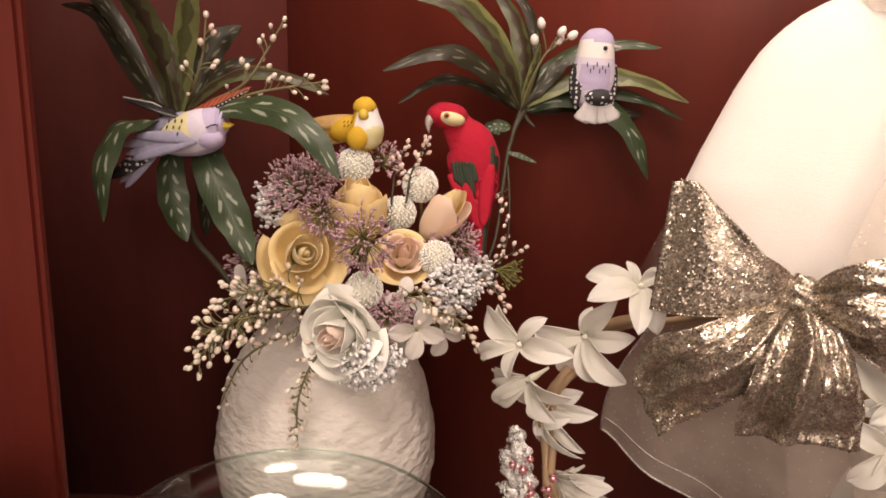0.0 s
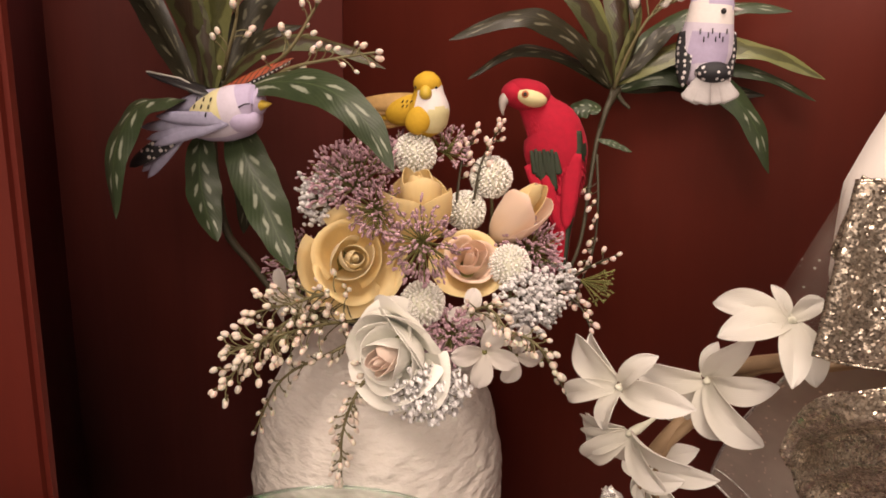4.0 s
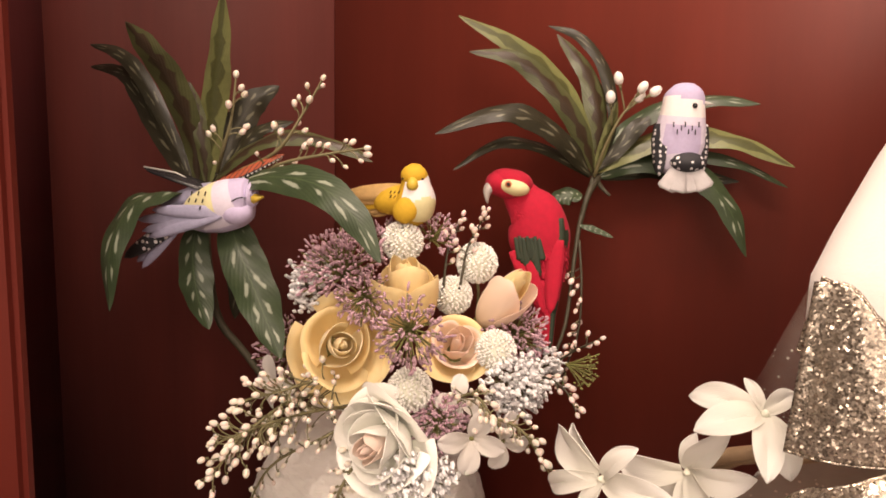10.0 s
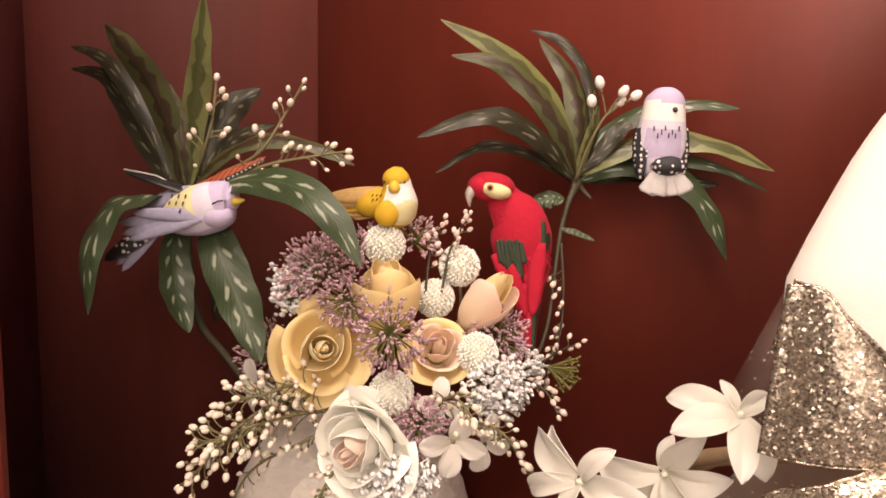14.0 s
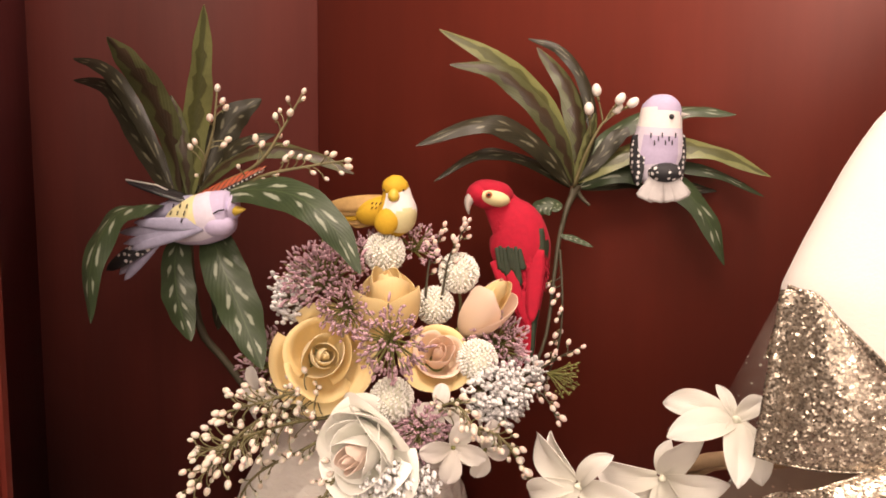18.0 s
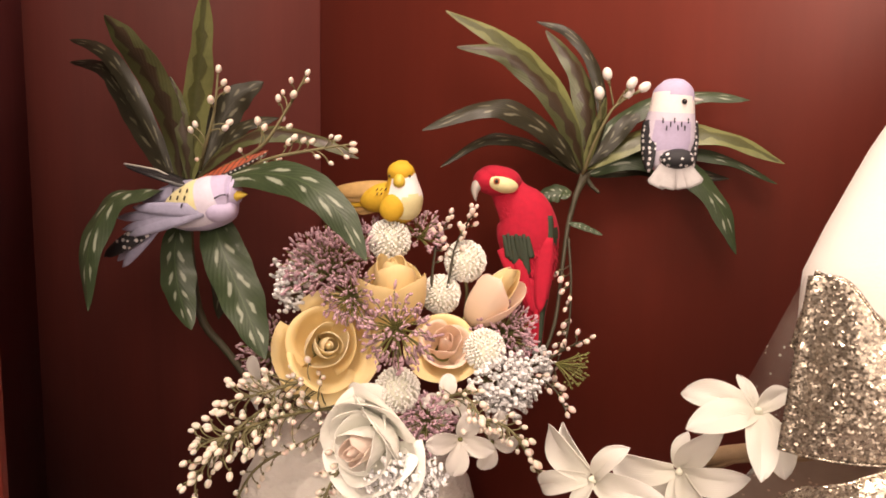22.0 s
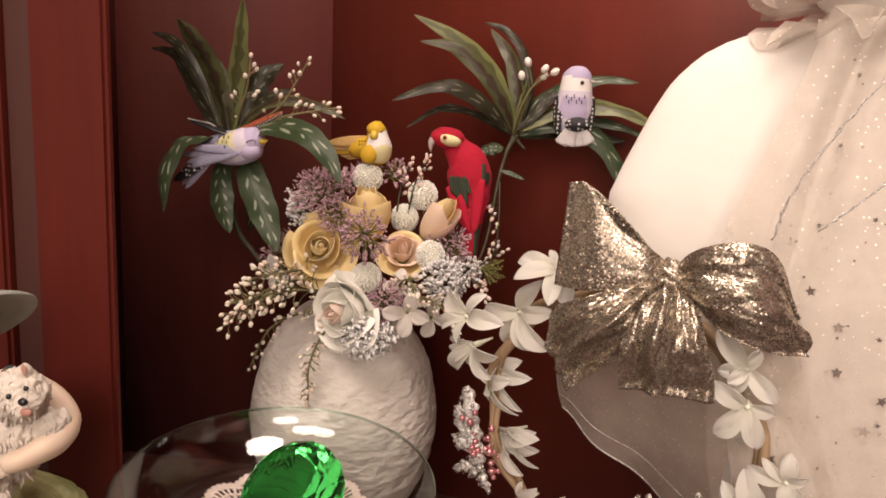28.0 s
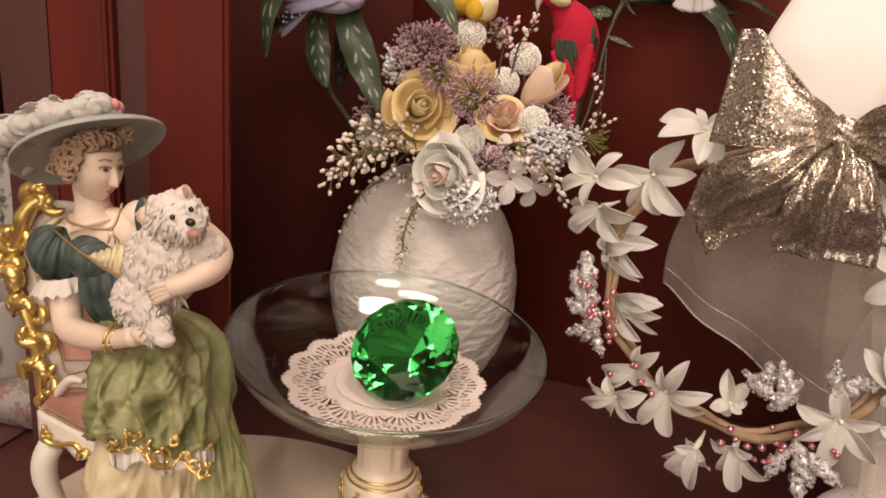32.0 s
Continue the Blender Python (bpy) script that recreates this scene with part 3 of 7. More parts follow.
CORNER = Vector((-0.097, 0.706, 0))
g = Geo()
g.box((0, 0, 0), (0.95, 0.02, 1.1), CHERRY)
ob = thing("wall_back", "glossy reddish cherry wood back panel of the cabinet", "wall", g, kind="structure")
ob.matrix_world = pose(CORNER.x, CORNER.y, SHELF + 0.001, 0, 0, -6.8)
g = Geo()
g.box((-0.40, 0, 0), (0, 0.02, 1.1), CHERRY_SHADE)
ob = thing("wall_corner", "reddish cherry wood corner panel of the cabinet, shade in its colour", "wall", g, kind="structure")
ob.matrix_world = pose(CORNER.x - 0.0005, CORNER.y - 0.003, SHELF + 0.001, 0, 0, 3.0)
g = Geo()
g.box((-0.02, 0, 0), (0, 0.145, 1.1), HAZED_BOARD)
ob = thing("wall_left", "dark cherry wood side panel of the cabinet", "wall", g, kind="structure")
ob.matrix_world = pose(-0.336, 0.5455, SHELF + 0.001)
# added panel: hides the pale room and keeps its light off the left
g = Geo()
g.box((-0.02, 0, 0), (0, 0.272, 1.1), CHERRY_SHADE)
ob = thing("wall_shade_left", "dark cherry wood panel added to block light on the left", "wall", g, kind="structure")
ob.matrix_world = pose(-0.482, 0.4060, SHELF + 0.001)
g = Geo()
g.box((0, 0, 0), (0.02, 0.9, 1.1), CHERRY)
ob = thing("wall_right", "cherry wood side panel of the cabinet", "wall", g, kind="structure")
ob.matrix_world = pose(0.80, -0.15, SHELF + 0.001)
g = Geo()
g.box((-1.1, 0.36, 1.29), (1.1, 0.95, 1.31), CHERRY_DARK)
thing("ceiling", "dark wood top of the cabinet", "ceiling", g, kind="structure")

# door frame on the side: two upright boards with a groove and a bead between
stile = thing("cabinet_stile", "upright cherry wood face frame with a moulded groove", "trim", kind="structure")
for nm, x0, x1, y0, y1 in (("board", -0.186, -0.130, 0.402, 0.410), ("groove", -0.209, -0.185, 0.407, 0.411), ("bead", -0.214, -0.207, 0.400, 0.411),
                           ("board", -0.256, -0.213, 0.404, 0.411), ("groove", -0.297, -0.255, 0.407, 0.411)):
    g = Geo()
    # recess shade is put into the grooves' darker wood colour
    g.box((x0, y0, SHELF + 0.001), (x1, y1, 1.27), CHERRY_DARK if nm == "groove" else CHERRY_STILE_SHADE, 0.0025)
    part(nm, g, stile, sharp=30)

# the room round the cabinet
for nm, lo, hi in (("wall_room_front", (-2.6, -3.0, -0.9), (2.6, -2.9, 2.4)), ("wall_room_left", (-2.6, -2.9, -0.9), (-2.5, 1.4, 2.4)),
                   ("wall_room_right", (2.5, -2.9, -0.9), (2.6, 1.4, 2.4)), ("wall_room_back", (-2.5, 1.3, -0.9), (2.5, 1.4, 2.4)),
                   ("ceiling_room", (-2.6, -3.0, 2.4), (2.6, 1.4, 2.5)), ("floor_room", (-2.6, -3.0, -1.0), (2.6, 1.4, -0.9))):
    g = Geo()
    g.box(lo, hi, WALLPAINT)
    thing(nm, "plain warm beige room surface", nm.split("_")[0], g, kind="structure")

# ---- the vase ----
VC = np.array((-0.0456, 0.6155, 0.306))
prof = [(0.0, -0.1195), (0.020, -0.120), (0.036, -0.119), (0.046, -0.108), (0.061, -0.085), (0.0755, -0.05), (0.083, -0.012), (0.0835, 0.018),
        (0.077, 0.050), (0.065, 0.076), (0.048, 0.096), (0.028, 0.108), (0.022, 0.108), (0.026, 0.100), (0.055, 0.074), (0.070, 0.048), (0.076, 0.0), (0.05, -0.09), (0.0, -0.11)]
prof = smooth_path([(r, z, 0) for r, z in prof], 150)[:, :2]
prof[:, 0] = np.maximum(prof[:, 0], 0.0002) * 1.032
prof[:, 1] = np.interp(prof[:, 1], (-0.12, 0.003, 0.108), (-0.12, -0.016, 0.098))


def carve(P):
    """Shallow hand-carved flutes that run round the body."""
    Q = P.copy()
    for i in range(P.shape[0]):
        for j in range(P.shape[1]):
            x, y, z = P[i, j]
            s = noise.noise(Vector((x * 75, y * 75, z * 165))) * 0.0015 + noise.noise(Vector((x * 25, y * 25, z * 60))) * 0.0008
            r = math.hypot(x, y)
            if r > 0.02:
                Q[i, j, 0] += x / r * s
                Q[i, j, 1] += y / r * s
    return Q


g = Geo()
g.lathe(prof, VC, VASE, 200, fn=carve)
thing("vase", "round white ceramic vase with a carved wavy surface", "vase", g)


# ---- foliage ----
def leaf(parent, pts, width, mat, face=(0, -1, 0.25), fold=0.25, twist=0.0, name="leaf"):
    """A long pointed leaf along a line, creased at its midrib, with a wavy margin."""
    n, k = 30, 9
    s = smooth_path(pts, n)
    t = np.gradient(s, axis=0)
    t /= np.linalg.norm(t, axis=1, keepdims=True)
    f = np.asarray(face, float)
    rows = []
    ph = RNG.random() * 6
    for i in range(n):
        u = i / (n - 1)
        w = width * 0.39 * ((u + 0.02) ** 0.75 * (1 - u) ** 0.8 / 0.345) * (1 + 0.04 * math.sin(u * 23 + ph) * u) + 0.0002
        a = twist * u
        side = np.cross(t[i], f)
        side /= np.linalg.norm(side) + 1e-9
        nor = np.cross(side, t[i])
        side, nor = side * math.cos(a) + nor * math.sin(a), nor * math.cos(a) - side * math.sin(a)
        row = []
        for j in range(k):
            v = j / (k - 1) * 2 - 1
            ripple = 0.05 * width * math.sin(u * 17 + ph + v * 1.3) * abs(v) * min(1, 4 * (1 - u))
            row.append(s[i] + side * v * w * (1 + 0.03 * math.sin(u * 31 + ph)) + nor * (-fold * w * abs(v) ** 1.3 + ripple))
        rows.append(row)
    g = Geo()
    g.shell(rows, 0.0004, mat)
    return part(name, g, parent, sharp=50)


def stem(parent, pts, r0, r1, mat=STEM, n=14, name="stem"):
    g = Geo()
    p = smooth_path(pts, n)
    g.tube(p, np.linspace(r0, r1, n), mat, 7)
    return part(name, g, parent)


def berry_mesh(mat, r=0.0028):
    g = Geo()
    g.ball((0, 0, r * 1.1), (r * 0.90, r * 0.90, r * 1.14), mat, nu=8, nv=10, fn=egg(0.12))
    g.tube([(0, 0, -r * 0.9), (0, 0, r * 0.1)], [r * 0.18, r * 0.34], STEM_PALE, 5)
    return g.mesh("berry")


BERRY_ME, BERRY_PINK_ME, BERRY_WHITE_ME = berry_mesh(BERRY, 0.0018), berry_mesh(BERRY_PINK, 0.0018), berry_mesh(BERRY_WHITE, 0.0036)


def berry_spray(pts, count, spread, me, label, seed, r=0.0009, group="berry sprays", stem_mat=STEM_PALE, scale=1.0):
    """A branching twig with a berry on every side shoot."""
    rng = random.Random(seed)
    sp = thing("berry_spray", label, "berry spray", group=group)
    line = smooth_path(pts, 40)
    stem(sp, pts, r * 1.3, r * 0.6, stem_mat, 22)
    g = Geo()
    for i in range(count):
        u = 0.18 + 0.82 * (i + rng.random() * 0.6) / count
        k = min(38, int(u * 39))
        p, t = line[k], line[k + 1] - line[k]
        t = t / np.linalg.norm(t)
        o = np.array([rng.gauss(0, 1) for _ in range(3)])
        o -= t * o.dot(t) * 0.9
        o = o / np.linalg.norm(o) * spread * (1.05 - 0.55 * u) * (0.45 + 0.75 * rng.random()) + t * spread * 0.45
        if i == count - 1:
            o = t * spread * 0.4
        q = p + o
        g.tube(bez(p, p + o * 0.45 + t * spread * 0.22, q, 5), 0.00038, stem_mat, 5)
        d = o / np.linalg.norm(o) + t * 0.5
        sc = scale * (0.75 + 0.5 * rng.random())
        piece("berry", me, sp, aim(d, (0.2, 0.1, 1), q) @ Matrix.Diagonal((sc, sc, sc, 1)))
    tagged(part("twig", g, sp), kind="stuff")
    return sp


# the plant on the side: long painted leaves round one stalk
plant = thing("foliage_spray", "artificial plant with long dark green leaves with pale dashes", "artificial plant")
stem(plant, [(-0.093, 0.570, 0.421), (-0.113, 0.566, 0.450), (-0.127, 0.562, 0.471), (-0.131, 0.558, 0.510), (-0.129, 0.553, 0.552)], 0.0022, 0.0030)
leaf(plant, [(-0.132, 0.552, 0.551), (-0.132, 0.545, 0.580), (-0.135, 0.530, 0.608), (-0.140, 0.515, 0.625), (-0.145, 0.505, 0.636)], 0.0187, LEAF_BROWN, (0.3, -1, 0.0), 0.4)
leaf(plant, [(-0.127, 0.552, 0.551), (-0.122, 0.548, 0.586), (-0.113, 0.540, 0.620), (-0.104, 0.530, 0.657)], 0.0188, LEAF_LIGHT, (0.2, -1, 0.2), 0.45)
leaf(plant, [(-0.122, 0.556, 0.557), (-0.115, 0.562, 0.581), (-0.106, 0.570, 0.601), (-0.092, 0.578, 0.612)], 0.0220, LEAF_DARK, (0.4, -1, 0.1), 0.3)
leaf(plant, [(-0.138, 0.556, 0.550), (-0.156, 0.566, 0.573), (-0.177, 0.575, 0.598), (-0.197, 0.580, 0.621)], 0.0188, LEAF_DARK, (0.3, -1, 0.2), 0.25)
leaf(plant, [(-0.139, 0.558, 0.550), (-0.161, 0.568, 0.589), (-0.183, 0.575, 0.621), (-0.201, 0.580, 0.634), (-0.221, 0.585, 0.639)], 0.0122, LEAF_DARK, (0.3, -1, 0.3), 0.25)
leaf(plant, [(-0.139, 0.558, 0.550), (-0.169, 0.572, 0.586), (-0.191, 0.580, 0.616), (-0.207, 0.585, 0.624), (-0.225, 0.590, 0.626)], 0.0116, LEAF_DARK, (0.3, -1, 0.3), 0.25)
leaf(plant, [(-0.132, 0.545, 0.546), (-0.137, 0.520, 0.549), (-0.143, 0.500, 0.542), (-0.145, 0.485, 0.521), (-0.140, 0.475, 0.492)], 0.0219, LEAF, (-0.2, -1, 0.35), 0.25)
leaf(plant, [(-0.128, 0.542, 0.533), (-0.128, 0.535, 0.513), (-0.123, 0.530, 0.491), (-0.115, 0.527, 0.472)], 0.0244, LEAF, (0.1, -1, 0.1), 0.25)
leaf(plant, [(-0.113, 0.545, 0.545), (-0.098, 0.530, 0.518), (-0.082, 0.522, 0.488), (-0.068, 0.515, 0.461)], 0.0300, LEAF, (0.3, -1, 0.25), 0.25)
leaf(plant, [(-0.117, 0.545, 0.551), (-0.077, 0.520, 0.558), (-0.044, 0.505, 0.555), (-0.022, 0.498, 0.539), (-0.008, 0.493, 0.518)], 0.0230, LEAF, (-0.1, -0.9, 0.6), 0.2)
leaf(plant, [(-0.122, 0.552, 0.555), (-0.103, 0.550, 0.572), (-0.079, 0.550, 0.581), (-0.053, 0.550, 0.578), (-0.027, 0.552, 0.567)], 0.0147, LEAF_BROWN, (0, -0.7, 0.7), 0.3)
leaf(plant, [(-0.129, 0.560, 0.554), (-0.111, 0.560, 0.572), (-0.098, 0.562, 0.585), (-0.078, 0.565, 0.590)], 0.0145, LEAF_DARK, (0.0, -0.8, 0.6), 0.25)
leaf(plant, [(-0.126, 0.550, 0.552), (-0.126, 0.546, 0.577), (-0.129, 0.545, 0.596), (-0.133, 0.545, 0.611)], 0.0107, LEAF_BROWN, (0.4, -1, 0.1), 0.3)
leaf(plant, [(-0.120, 0.570, 0.537), (-0.121, 0.580, 0.504), (-0.127, 0.585, 0.465)], 0.0206, LEAF_DARK, (0.3, -1, 0.2), 0.2)
berry_spray([(-0.118, 0.548, 0.560), (-0.106, 0.530, 0.572), (-0.099, 0.527, 0.590), (-0.096, 0.527, 0.612)], 9, 0.009, BERRY_ME, "sprig of cream berries among dark leaves", 3)
berry_spray([(-0.105, 0.545, 0.560), (-0.075, 0.53, 0.572), (-0.060, 0.53, 0.592), (-0.049, 0.53, 0.610)], 12, 0.010, BERRY_ME, "sprig of cream berries among dark leaves", 4)
berry_spray([(-0.100, 0.545, 0.556), (-0.070, 0.53, 0.566), (-0.045, 0.53, 0.571), (-0.026, 0.53, 0.574)], 15, 0.010, BERRY_ME, "sprig of cream berries among dark leaves", 5)

# the plant against the back panel
plant = thing("foliage_spray", "artificial plant with long green leaves reaching up the back panel", "artificial plant")
stem(plant, [(0.077, 0.595, 0.445), (0.085, 0.600, 0.470), (0.089, 0.612, 0.507), (0.093, 0.622, 0.535), (0.101, 0.632, 0.562)], 0.0010, 0.0018)
stem(plant, [(0.091, 0.620, 0.521), (0.096, 0.624, 0.546), (0.103, 0.634, 0.560)], 0.0010, 0.0030, STEM)
stem(plant, [(0.111, 0.630, 0.548), (0.105, 0.632, 0.554), (0.099, 0.632, 0.564)], 0.0010, 0.0022, STEM)
leaf(plant, [(0.100, 0.632, 0.564), (0.091, 0.628, 0.590), (0.075, 0.622, 0.619), (0.048, 0.615, 0.641), (0.013, 0.608, 0.658)], 0.0204, LEAF_LIGHT, (0.2, -1, 0.35), 0.3)
leaf(plant, [(0.100, 0.630, 0.563), (0.091, 0.618, 0.588), (0.072, 0.610, 0.614), (0.048, 0.605, 0.632), (0.021, 0.600, 0.635)], 0.0171, LEAF_BROWN, (0.1, -1, 0.4), 0.3)
leaf(plant, [(0.102, 0.634, 0.565), (0.103, 0.636, 0.594), (0.095, 0.640, 0.626), (0.074, 0.645, 0.653)], 0.0197, LEAF_BROWN, (0.5, -1, 0.1), 0.3)
leaf(plant, [(0.104, 0.636, 0.565), (0.112, 0.638, 0.598), (0.105, 0.641, 0.630), (0.089, 0.645, 0.651), (0.068, 0.648, 0.659)], 0.0103, LEAF_DARK, (0.4, -1, 0.1), 0.3)
leaf(plant, [(0.098, 0.626, 0.561), (0.081, 0.610, 0.581), (0.059, 0.597, 0.596), (0.036, 0.588, 0.597), (0.004, 0.578, 0.584)], 0.0202, LEAF_DARK, (-0.1, -0.9, 0.6), 0.2)
leaf(plant, [(0.097, 0.628, 0.560), (0.078, 0.616, 0.573), (0.054, 0.606, 0.581), (0.035, 0.600, 0.578), (0.013, 0.594, 0.563)], 0.0118, LEAF_DARK, (-0.1, -0.8, 0.7), 0.2)
leaf(plant, [(0.103, 0.636, 0.565), (0.120, 0.645, 0.590), (0.142, 0.648, 0.604), (0.174, 0.648, 0.611), (0.204, 0.645, 0.608)], 0.0183, LEAF, (0.0, -0.8, 0.6), 0.25)
leaf(plant, [(0.103, 0.636, 0.563), (0.124, 0.643, 0.578), (0.157, 0.647, 0.588), (0.192, 0.645, 0.584), (0.226, 0.640, 0.568)], 0.0222, LEAF_LIGHT, (0.0, -0.8, 0.6), 0.2)
leaf(plant, [(0.104, 0.638, 0.561), (0.129, 0.650, 0.571), (0.162, 0.652, 0.575), (0.194, 0.650, 0.570), (0.225, 0.648, 0.555)], 0.0120, LEAF, (0.1, -0.8, 0.5), 0.2)
leaf(plant, [(0.104, 0.638, 0.560), (0.132, 0.646, 0.571), (0.167, 0.645, 0.563), (0.188, 0.640, 0.540), (0.199, 0.636, 0.510)], 0.0237, LEAF, (0.3, -1, 0.4), 0.2)
leaf(plant, [(0.104, 0.640, 0.559), (0.138, 0.656, 0.565), (0.168, 0.660, 0.562), (0.198, 0.660, 0.558)], 0.0162, LEAF_DARK, (0.1, -0.8, 0.5), 0.2)
leaf(plant, [(0.103, 0.634, 0.565), (0.118, 0.640, 0.581), (0.131, 0.645, 0.596), (0.146, 0.648, 0.602)], 0.0135, LEAF_DARK, (0.1, -0.8, 0.5), 0.2)
leaf(plant, [(0.101, 0.628, 0.561), (0.105, 0.624, 0.578), (0.110, 0.620, 0.595), (0.112, 0.618, 0.607)], 0.0084, LEAF_LIGHT, (0.4, -1, 0.1), 0.3)
leaf(plant, [(0.092, 0.618, 0.546), (0.087, 0.622, 0.548), (0.079, 0.622, 0.547), (0.072, 0.620, 0.542)], 0.0151, LEAF, (0.2, -1, 0.6), 0.2)
leaf(plant, [(0.092, 0.618, 0.529), (0.101, 0.618, 0.527), (0.113, 0.618, 0.522)], 0.0053, LEAF, (0.0, -1, 0.6), 0.2)
sprig = thing("berry_spray", "sprig of larger white berries", "berry spray", group="berry sprays")
stem(sprig, [(0.100, 0.624, 0.560), (0.106, 0.616, 0.580), (0.114, 0.613, 0.597), (0.119, 0.613, 0.603)], 0.0011, 0.0007, STEM_PALE)
for q in ((0.1125, 0.612, 0.6165), (0.1240, 0.611, 0.6115), (0.1310, 0.614, 0.6105), (0.1075, 0.610, 0.6050), (0.1225, 0.615, 0.6065)):
    q = Vector(q)
    root = Vector((0.109 if q.x < 0.11 else 0.1165, 0.614, 0.592 if q.x < 0.11 else 0.600))
    stem(sprig, [root, root.lerp(q, 0.5) + Vector((0, 0, 0.001)), q], 0.0006, 0.0005, STEM_PALE, 6, "twig")
    piece("berry", BERRY_WHITE_ME, sprig, aim(q - root, (0.2, 0.1, 1), q))


# ---- birds: ornaments, each one plain mesh ----
def feather(g, base, tip, width, mat, nor=(0, -1, 0), bend=0.1, th=0.0004, blunt=False):
    base, tip, nor = np.asarray(base, float), np.asarray(tip, float), np.asarray(nor, float)
    L = np.linalg.norm(tip - base)
    s = bez(base, (base + tip) / 2 + nor * bend * L, tip, 13)
    side = np.cross(tip - base, nor)
    side /= np.linalg.norm(side)
    rows = []
    for i, p in enumerate(s):
        u = i / 12
        w = width / 2 * ((0.30 + 0.70 * u) * (1 - 0.35 * (u > 0.97)) if blunt else 1.35 * (0.12 + u) ** 0.35 * (1 - u) ** 0.5) + 0.00015
        rows.append([p + side * w * v + nor * (-0.18 * w * v * v) for v in (-1, -0.5, 0, 0.5, 1)])
    g.shell(rows, th, mat)


def loft(spine, radii, matfn, flat=1.0, n=36, seg=40):
    """One smooth body along a spine; matfn picks the colour by place along it and angle round it."""
    P = smooth_path(spine, n)
    R_ = np.interp(np.linspace(0, 1, n), np.linspace(0, 1, len(radii)), radii)
    for _ in range(2):
        R_[1:-1] = (R_[:-2] + 2 * R_[1:-1] + R_[2:]) / 4
    T = np.gradient(P, axis=0)
    rows = []
    for p, t, r in zip(P, T, R_):
        t = t / np.linalg.norm(t)
        y = np.array((0.0, 1.0, 0.0)) - t * t[1]
        y /= np.linalg.norm(y)
        x = np.cross(y, t)
        if x[0] < 0:
            x = -x
        rows.append([p + r * (math.cos(a) * x + flat * math.sin(a) * y) for a in np.arange(seg) * 2 * math.pi / seg])
    o = len(g.f)
    st, _, _ = g.grid(rows, matfn(0, 4.7), close_v=True)
    for i in range(n - 1):
        for j in range(seg):
            g.mi[o + i * seg + j] = g.slot(matfn((i + 0.5) / (n - 1), (j + 0.5) * 2 * math.pi / seg))
    k0, k1 = g.mi[o], g.mi[-1]
    g.f += [tuple(st + j for j in range(seg)), tuple(st + (n - 1) * seg + j for j in range(seg - 1, -1, -1))]
    g.mi += [k0, k1]


# lilac bird lying along the leaves
g = Geo()
H = np.array((-0.0965, 0.527, 0.5455))
loft(H + np.array([(0.0115, 0, 0.0005), (0.006, 0, 0.0010), (-0.002, 0, -0.0020), (-0.012, 0.001, -0.0050), (-0.024, 0.002, -0.0085), (-0.036, 0.003, -0.0125)]), [0.003, 0.0112, 0.0140, 0.0142, 0.0110, 0.004],
     lambda k, a: (PALE_YELLOW if 0.50 < k < 0.86 and 3.0 < a < 5.2 else LILAC_PALE if k > 0.3 and 3.3 < a < 5.6 else LILAC), 0.85)
g.ball(H + (0.001, -0.0035, -0.0070), (0.0095, 0.0085, 0.0070), LILAC, nu=12, nv=18)
g.tube([H + (0.010, -0.002, 0.001), H + (0.0165, -0.003, 0.0018)], [0.0032, 0.0003], BEAK_Y, 8)
g.tube([H + (0.002, -0.0118, -0.0005), H + (0.005, -0.0112, 0.0012), H + (0.0075, -0.0098, 0.0016)], 0.0004, BLACK, 5)
for i in range(9):
    a, b = i % 3, i // 3
    p = H + (-0.025 + a * 0.0045 + b * 0.001, -0.0100 - 0.0012 * a + 0.0012 * b, -0.0055 + b * 0.0038)
    g.tube([p, p + (0.0008, -0.0001, 0.0022)], 0.0004, BLACK, 5)
for k, (dx, dz) in enumerate(((-0.050, -0.012), (-0.047, -0.018), (-0.043, -0.021), (-0.040, -0.006))):
    feather(g, H + (-0.005, -0.0105, -0.007), H + (dx * 1.08, -0.009 - 0.001 * k, dz), 0.0085, LILAC_FEATHER, (0, -1, 0.1), 0.06)
feather(g, H + (-0.016, 0.002, 0.006), H + (-0.046, 0.002, -0.004), 0.010, LILAC_FEATHER, (0, -1, 0.3), 0.1)
for k, (dx, dz) in enumerate(((-0.062, -0.030), (-0.058, -0.036), (-0.054, -0.039))):
    feather(g, H + (-0.032, -0.003, -0.012), H + (dx, -0.003 - 0.0015 * k, dz), 0.008, LILAC_FEATHER, (0, -1, 0), 0.05)
feather(g, H + (-0.036, -0.008, -0.016), H + (-0.062, -0.010, -0.033), 0.010, SPOTTED, (0, -1, 0), 0.05)
thing("bird_ornament", "lilac flocked bird ornament with grey feather wings", "bird ornament", g, group="bird ornaments")

# monarch wing pair behind it
g = Geo()
feather(g, (-0.116, 0.531, 0.5500), (-0.071, 0.532, 0.5705), 0.0065, MONARCH, (0, -0.9, 0.2), 0.03)
feather(g, (-0.116, 0.530, 0.552), (-0.150, 0.525, 0.562), 0.010, BLACK, (0, -0.5, 0.8), 0.05)
g.tube([(-0.118, 0.532, 0.5515), (-0.133, 0.528, 0.5595), (-0.150, 0.525, 0.5625)], 0.0005, FEATHER_W, 5)
thing("butterfly_ornament", "orange and black butterfly with spread wings", "butterfly", g)

